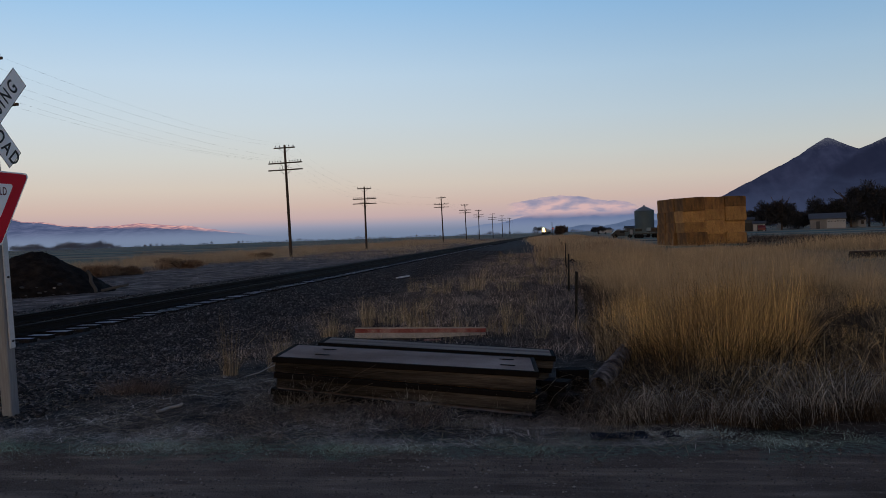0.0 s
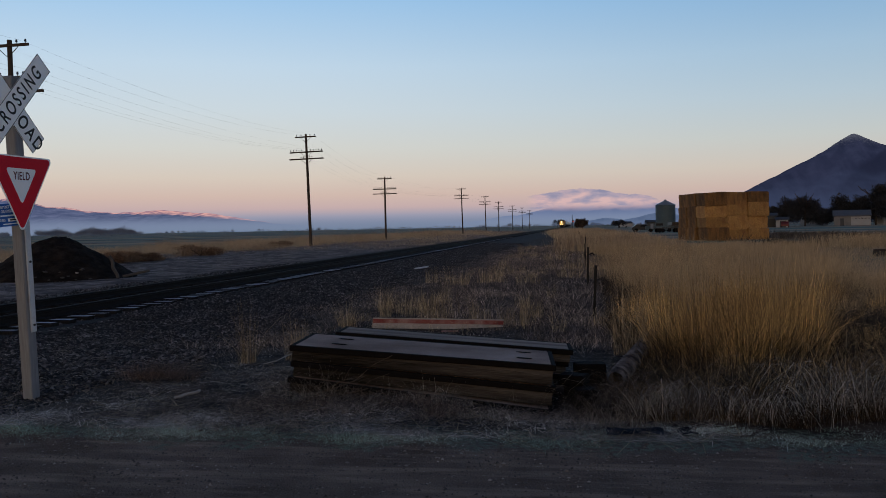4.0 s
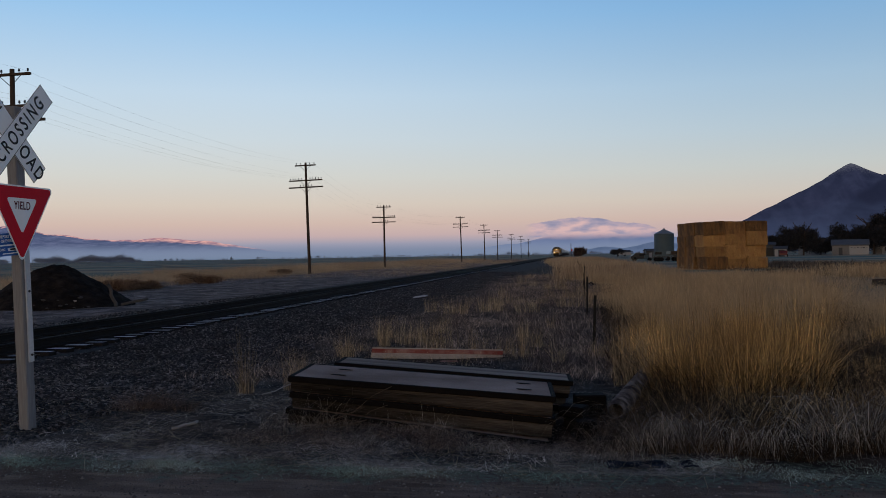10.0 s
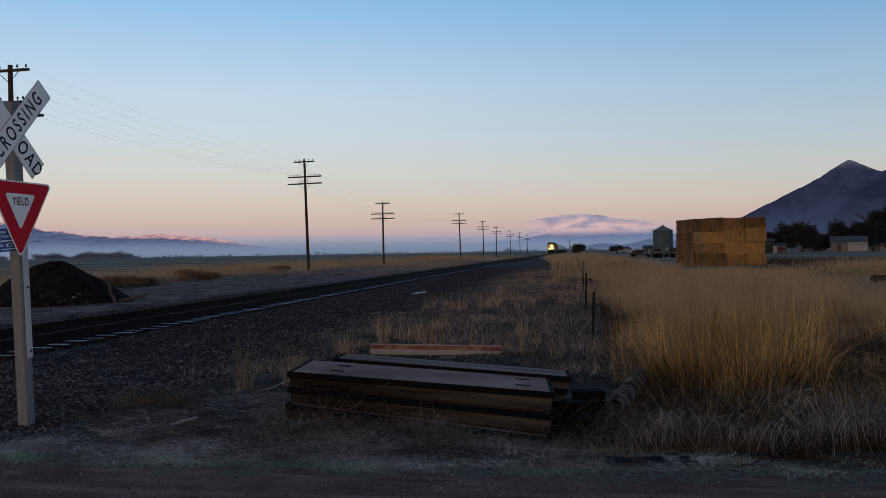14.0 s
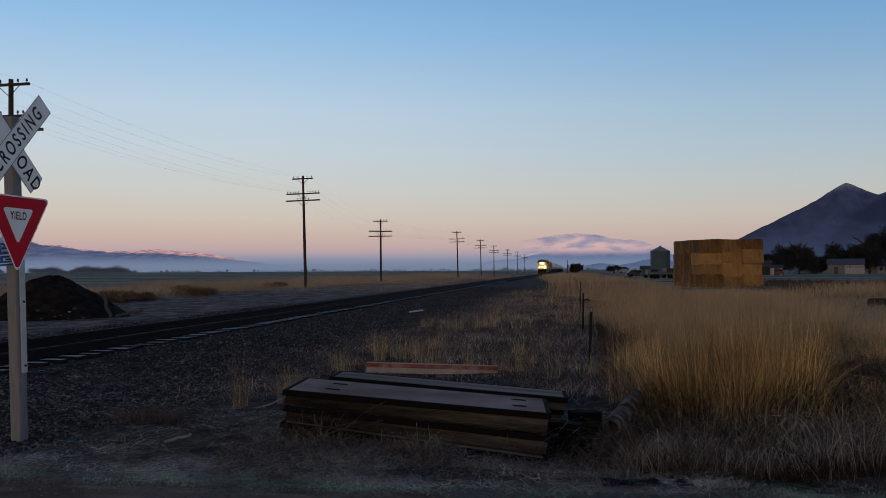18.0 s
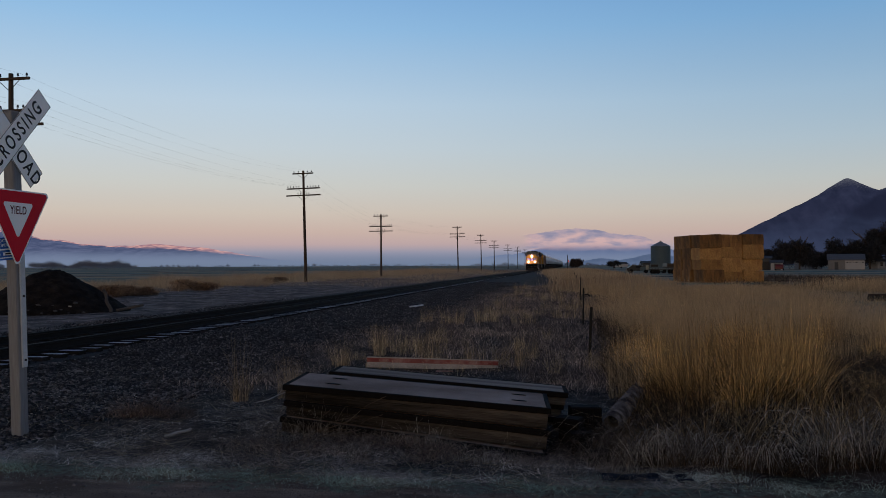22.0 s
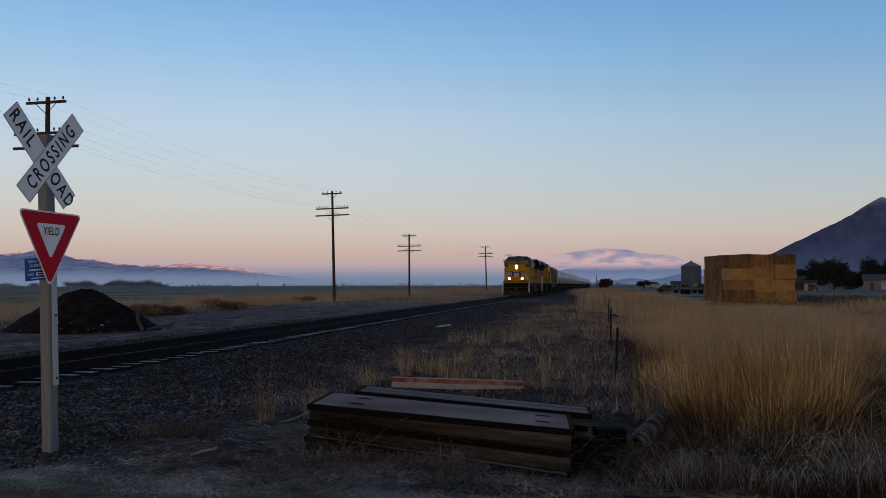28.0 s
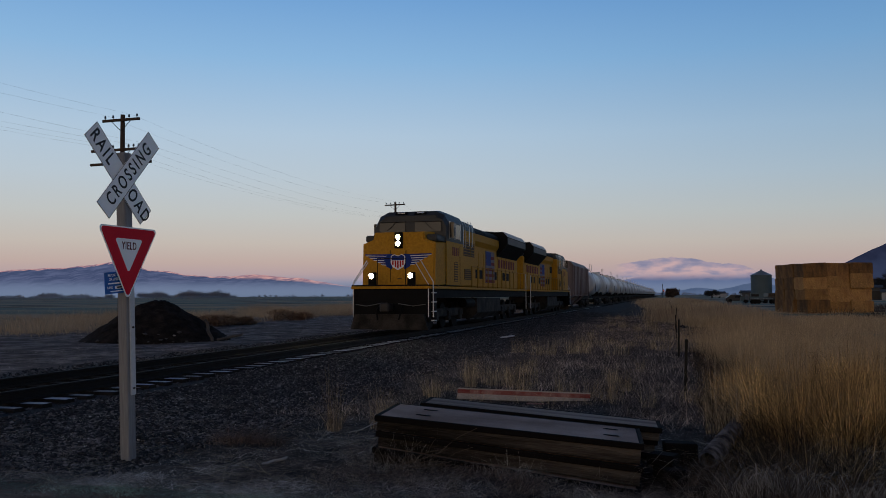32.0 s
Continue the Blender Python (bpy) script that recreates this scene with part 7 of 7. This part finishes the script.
# distance of the leading nose along the track, by time
NOSE = [(0.0, 593.0), (4.0, 522.0), (8.0, 450.8), (12.0, 379.5), (16.0, 308.2), (20.0, 236.8), (23.0, 183.0), (25.0, 147.4), (28.0, 96.4), (30.0, 62.5), (31.0, 45.65), (32.0, 28.95)]
NOSE_OFF = -0.9
SECOND = 46.0    # the second locomotive runs backwards
TRAIN = []


def build_train():
    lead = build_loco("yellow diesel locomotive with grey roof and lit headlamps")
    TRAIN.append((lead, 0.0))
    second = copy_thing(lead, pose(0, 0, 0))
    second["label"] = "second yellow diesel locomotive coupled behind the leader"
    for o in second.children_recursive:
        if o.name.startswith(("headlamp", "ditch_lamp", "bulb")):
            o.data = o.data.copy()
            o.data.materials[0] = MAT["window"]
            if "label" in o:
                o["label"] = "unlit round lamp"
    TRAIN.append((second, SECOND))
    hopper = build_hopper()
    TRAIN.append((hopper, 46.2))
    tank = build_tank()
    TRAIN.append((tank, 63.9))
    for k in range(1, 26):
        TRAIN.append((copy_thing(tank, pose(0, 0, 0)), 63.9 + 17.9 * k))


build_train()


def motions():
    for ob, back in TRAIN:
        turn = 180 if back == SECOND else 0
        walk(ob, [(t, pose(TRACK_X, d + back + NOSE_OFF, RAIL_TOP, 0, 0, turn)) for t, d in NOSE])

# ---- trees, buildings and vehicles far off ----
def crown_triangles(n, cx, cy, cz, rx, ry, rz, size, seed):
    """Many small twig clumps in an uneven crown."""
    g = np.random.default_rng(seed)
    c = g.normal(0, 1, (n, 3))
    c /= np.linalg.norm(c, axis=1)[:, None]
    lump = 0.72 + 0.28 * np.sin(c[:, 0] * 4.1 + seed) * np.cos(c[:, 2] * 3.7 + seed * 2) + 0.12 * np.sin(c[:, 1] * 9 + seed)
    c = c * (g.random(n) ** 0.45 * lump)[:, None] * (rx, ry, rz) + (cx, cy, cz)
    # slender twigs that fan outwards and up
    out = (c - (cx, cy, cz - 0.35 * rz)) / (rx, ry, rz) + g.normal(0, 0.45, (n, 3))
    out /= np.linalg.norm(out, axis=1)[:, None] + 1e-6
    long = size * g.uniform(1.2, 4.5, (n, 1))
    side = g.normal(0, 1, (n, 3)) * size * 0.30
    return np.stack([c - side, c + side, c + out * long], 1).reshape(-1, 3)


def tree(x, y, h, w, seed, label, trunk=0.12, n=15000, mat="leaf_dark", size=0.16):
    r = random.Random(seed)
    t = thing("tree", label, "tree", pose(x, y, float(ground_z(x, y)) - 0.1, 0, 0, r.uniform(0, 360)), "bare winter trees")
    tr = 0.02 * h + 0.06
    part("trunk", rod(B(), (0, 0, 0), (0.03 * h * r.uniform(-1, 1), 0, h * 0.55), tr, tr * 0.5, 8), "pole_wood", t)
    for k in range(9 if h > 1.6 else 3):
        a = r.uniform(0, 6.28)
        z0 = h * r.uniform(trunk, 0.5)
        e = Vector((math.cos(a) * w * r.uniform(0.25, 0.42), math.sin(a) * w * r.uniform(0.25, 0.42), h * r.uniform(0.62, 0.92)))
        m = Vector((e.x * 0.45, e.y * 0.45, (z0 + e.z) / 2 + 0.05 * h))
        part("limb", tube(B(), [(0, 0, z0), m, e], tr * 0.28, 5), "pole_wood", t)
    V = np.concatenate([crown_triangles(n // 9, r.uniform(-0.34, 0.34) * w, r.uniform(-0.3, 0.3) * w, h * r.uniform(0.26, 0.70), w * r.uniform(0.20, 0.36), w * r.uniform(0.2, 0.32), h * r.uniform(0.20, 0.32), size, seed * 9 + k) for k in range(9)])
    ob = arrays("crown", V, np.arange(len(V)).reshape(-1, 3), mat)
    ob.parent = t
    return t


def polar(az, d):
    return d * math.sin(radians(az)), d * math.cos(radians(az))


for k, (az, d, h, w) in enumerate(((13.4, 262, 9.0, 9.5), (14.4, 258, 10.8, 10.0), (15.4, 280, 6.5, 8.0), (12.7, 268, 6.5, 7.5), (17.0, 275, 10.0, 11.0), (18.4, 270, 13.4, 13.0),
                                   (20.2, 268, 15.4, 13.0), (22.2, 265, 15.8, 14.0), (24.4, 262, 14.5, 14.0), (27.0, 255, 12.5, 13.0), (16.3, 290, 7.0, 8.0), (19.4, 285, 14.2, 13.0), (21.2, 285, 13.6, 13.0))):
    x, y = polar(az, d)
    tree(x, y, h, w, 20 + k, "bare dark winter tree behind the farm buildings", size=0.22)
x, y = polar(0.27, 330)
tree(x, y, 4.9, 6.0, 50, "round reddish bush by the track far off", 0.1, 9000, "leaf_red", 0.17)
x, y = polar(2.75, 330)
tree(x, y, 3.8, 6.0, 51, "dark round bush at the field edge", 0.1, 4000, "leaf_dark", 0.15)
x, y = polar(-1.35, 620)
tree(x, y, 7.0, 9.0, 52, "small dark tree beside the far track", 0.1, 1800, "leaf_dark", 0.2)
for k, (az, d, h, w) in enumerate(((-31.0, 47, 0.75, 2.4), (-29.9, 49, 0.7, 2.6), (-28.9, 50, 0.55, 2.0), (-25.6, 57, 0.95, 3.2), (-20.5, 80, 0.8, 2.6))):
    x, y = polar(az, d)
    tree(x, y, h, w, 60 + k, "low reddish-brown shrub in the dry grass", 0.05, 6000, "leaf_shrub", 0.045)


def far_woods(name, az0, az1, n, d0, d1, h0, h1, seed, label, mat="wood_far", twigs=900):
    g = np.random.default_rng(seed)
    V = []
    for k in range(n):
        az = az0 + (az1 - az0) * (k + g.random()) / n
        d = g.uniform(d0, d1)
        x, y = polar(az, d)
        h = g.uniform(h0, h1) * (0.7 + 0.3 * math.sin(az * 2.3 + seed) * math.sin(az * 0.9 + seed))
        V.append(crown_triangles(twigs, x, y, h * 0.46, h * g.uniform(0.5, 1.0), h * 0.6, h * 0.56, h * 0.030, seed * 100 + k))
    V = np.concatenate(V)
    tagged(arrays(name, V, np.arange(len(V)).reshape(-1, 3), mat), label, "trees", kind="stuff")


far_woods("far_woods", -35.4, -29.3, 62, 740, 860, 7, 11.5, 3, "line of hazy bare trees across the fields")
far_woods("far_woods", -44, -36.9, 60, 760, 900, 5, 8, 4, "hazy trees beyond the fields")
far_woods("far_woods", -29, -23.5, 26, 900, 1100, 3, 6, 8, "low hazy trees across the fields")
far_woods("far_woods", -56, -44, 70, 900, 1200, 5, 9, 9, "hazy trees far across the fields")
far_woods("far_woods", -22, -8, 60, 1500, 1900, 5, 9, 5, "faint far trees along the horizon", "wood_faint")
far_woods("hedgerow", -60, -8.5, 260, 430, 560, 0.9, 2.2, 12, "low dark hedgerow along the field edge", "leaf_dark", 140)
far_woods("far_woods", -7, 7, 90, 900, 1500, 4, 8, 6, "low dark trees beside the far track")
far_woods("far_woods", 8, 32, 120, 420, 700, 6, 9, 7, "dark trees beyond the farm", "leaf_dark")


def gable_house(name, az, d, w, depth, eave, ridge_h, turn, wall, label, category, front=(), roof="barn_roof"):
    x, y = polar(az, d)
    h = thing(name, label, category, pose(x, y, float(ground_z(x, y)) - 0.05, 0, 0, turn))
    body = part("wall", prism(B(), [(-depth / 2, 0), (depth / 2, 0), (depth / 2, eave), (0, ridge_h), (-depth / 2, eave)], -w / 2, w / 2, "x"), wall, h)
    for s in (-1, 1):
        run = depth / 2 + 0.3
        rise = (ridge_h - eave) * run / (depth / 2)
        bm = B()
        ang = math.atan2(ridge_h - eave, depth / 2)
        box(bm, 0, s * run / 2, ridge_h - rise / 2 + 0.08, w + 0.6, run / math.cos(ang), 0.12, 0, Matrix.Rotation(-s * ang, 4, "X"))
        part("roof_slope", bm, roof, h)
    for nm, fx, fz, fw, fh, mt in front:
        part(nm, box(B(), fx, -depth / 2 - 0.05, fz, fw, 0.08, fh, 0.01), mt, h)
    return h


gable_house("farm_garage", 17.05, 246, 8.6, 7.0, 2.7, 4.1, -16, "barn_wall", "pale farm garage with a wide panelled door", "garage",
            (("garage_door", 2.1, 1.3, 4.6, 2.3, "car_white"), ("side_door", -2.3, 1.05, 0.9, 2.0, "barn_roof")) + tuple(("door_pane", 0.3 + 0.72 * k, 2.0, 0.5, 0.3, "barn_roof") for k in range(6)), "pale_roof")
# shed opening and doorway are dark panels standing in for the shade inside
gable_house("farm_shed", 12.35, 236, 3.0, 4.0, 3.1, 3.7, -12, "barn_roof", "dark open farm shed behind the bales", "shed", (("opening", 0, 1.2, 2.2, 2.2, "sign_black"),))
gable_house("white_shed", 13.05, 232, 2.9, 3.0, 2.0, 2.6, -13, "car_white", "small white shed with a dark doorway", "shed", (("doorway", 0.2, 0.9, 1.5, 1.7, "barn_roof"),))
gable_house("farm_house", 14.9, 300, 6.0, 6.0, 3.0, 5.0, -60, "barn_wall", "pale farmhouse gable among bare trees", "house", (("window_pane", 0, 1.6, 1.0, 1.2, "window"),))
gable_house("farm_house", 18.75, 275, 3.0, 3.4, 2.4, 3.6, 30, "car_white", "white house half hidden by trees", "house", (("window_pane", 0, 1.5, 1.0, 1.1, "window"),))
gable_house("far_house", 3.25, 520, 6.0, 5.0, 2.2, 3.2, 20, "car_white", "small white house far down the valley", "house")
gable_house("far_barn", 4.95, 300, 4.0, 4.0, 2.2, 2.8, 5, "barn_roof", "long low dark barn by the grain bin", "barn")


def grain_bin(az, d, w, eave, apex):
    x, y = polar(az, d)
    s = thing("grain_bin", "grey steel grain bin with a conical roof", "grain bin", pose(x, y, 0))
    body = part("wall", rod(B(), (0, 0, 0), (0, 0, eave), w / 2, n=28), "silo", s)
    for k in range(6):
        bm = B()
        rod(bm, (0, 0, eave * (k + 1) / 7 - 0.03), (0, 0, eave * (k + 1) / 7 + 0.03), w / 2 + 0.02, n=28)
        part("ring", bm, "silo", body)
    part("roof", rod(B(), (0, 0, eave), (0, 0, apex - 0.25), w / 2 + 0.12, 0.3, 28), "silo_roof", s)
    part("cap", rod(B(), (0, 0, apex - 0.3), (0, 0, apex), 0.32, 0.2, 12), "silo_roof", s)


grain_bin(5.82, 230, 5.2, 6.5, 8.0)


def car(az, d, turn, paint, label, pickup=False, long=4.6):
    x, y = polar(az, d)
    c = thing("pickup_truck" if pickup else "car", label, "vehicle", pose(x, y, float(ground_z(x, y)), 0, 0, turn), "parked farm vehicles")
    l = long
    out = ([(-l / 2, 0.35), (l / 2, 0.35), (l / 2, 0.95), (l * 0.28, 1.05), (l * 0.12, 1.75), (-l * 0.16, 1.78), (-l * 0.18, 1.15), (-l / 2, 1.12)] if pickup else
           [(-l / 2, 0.35), (l / 2, 0.35), (l / 2, 0.8), (l * 0.25, 0.95), (l * 0.08, 1.45), (-l * 0.3, 1.48), (-l * 0.45, 0.95), (-l / 2, 0.9)])
    part("body", prism(B(), out, -0.9, 0.9), paint, c)
    part("side_glass", box(B(), -0.02 * l, -0.905, 1.38 if pickup else 1.18, l * 0.24, 0.02, 0.42), "window", c)
    part("windscreen", box(B(), l * 0.2, 0, 1.35 if pickup else 1.15, 0.04, 1.5, 0.5, 0, Matrix.Rotation(radians(-32), 4, "Y")), "window", c)
    for sx in (-0.32, 0.32):
        for sy in (-0.85, 0.85):
            part("wheel", rod(B(), (sx * l, sy - 0.1, 0.36), (sx * l, sy + 0.1, 0.36), 0.36, n=14), "loco_black", c)


def trailer(az, d, turn, l, label):
    x, y = polar(az, d)
    c = thing("flat_trailer", label, "trailer", pose(x, y, float(ground_z(x, y)), 0, 0, turn), "parked farm vehicles")
    part("deck", box(B(), 0, 0, 0.80, l, 2.3, 0.18, 0.02), "car_dark", c)
    part("headboard", box(B(), -l / 2 + 0.05, 0, 1.22, 0.1, 2.3, 0.7, 0.01), "car_dark", c)
    for sx in (-0.3, -0.18, 0.3):
        for sy in (-1, 1):
            part("wheel", rod(B(), (sx * l, sy * 0.9 - 0.12, 0.36), (sx * l, sy * 0.9 + 0.12, 0.36), 0.36, n=14), "loco_black", c)


trailer(5.9, 150, 8, 5.2, "dark flat farm trailer near the grain bin")
car(5.45, 158, -4, "silo", "grey pickup truck parked near the grain bin", True, 5.2)
car(6.35, 160, 20, "car_dark", "dark pickup truck parked near the grain bin", True, 5.0)
car(4.35, 168, 5, "car_dark", "dark car parked in the farmyard", False)
car(3.0, 400, 8, "car_white", "pale van far off in the farmyard", True, 5.0)
car(13.22, 222, 75, "car_red", "small red car in front of a white shed", False, 3.6)


def harrow(az, d, turn):
    x, y = polar(az, d)
    c = thing("harrow", "low disc harrow with a dull red beam on the field", "farm implement", pose(x, y, float(ground_z(x, y)), 0, 0, turn))
    part("beam", box(B(), 0, 0, 0.27, 2.2, 0.10, 0.08, 0.02), "leaf_red", c)
    part("drawbar", rod(B(), (1.0, 0, 0.27), (1.7, 0.1, 0.12), 0.03, n=6), "loco_black", c)
    for k in range(7):
        part("disc", rod(B(), (-1.0 + 0.33 * k, -0.02, 0.13), (-1.0 + 0.33 * k + 0.05, 0.02, 0.13), 0.15, 0.14, 14), "steel_dark", c)


harrow(19.6, 40, 10)


def signal_mast(az, d, h):
    x, y = polar(az, d)
    s = thing("signal_mast", "thin dark railway signal mast with a red lamp", "railway signal", pose(x, y, 0))
    part("mast", rod(B(), (0, 0, 0), (0, 0, h), 0.16, 0.12, 8), "steel_dark", s)
    part("signal_head", box(B(), 0.35, -0.1, h * 0.55, 0.5, 0.3, 0.9, 0.03), "steel_dark", s)
    part("red_lamp", rod(B(), (0.35, -0.32, h * 0.55), (0.35, -0.25, h * 0.55), 0.16, n=10), "lamp_red", s)


signal_mast(-0.36, 330, 5.6)


motions()
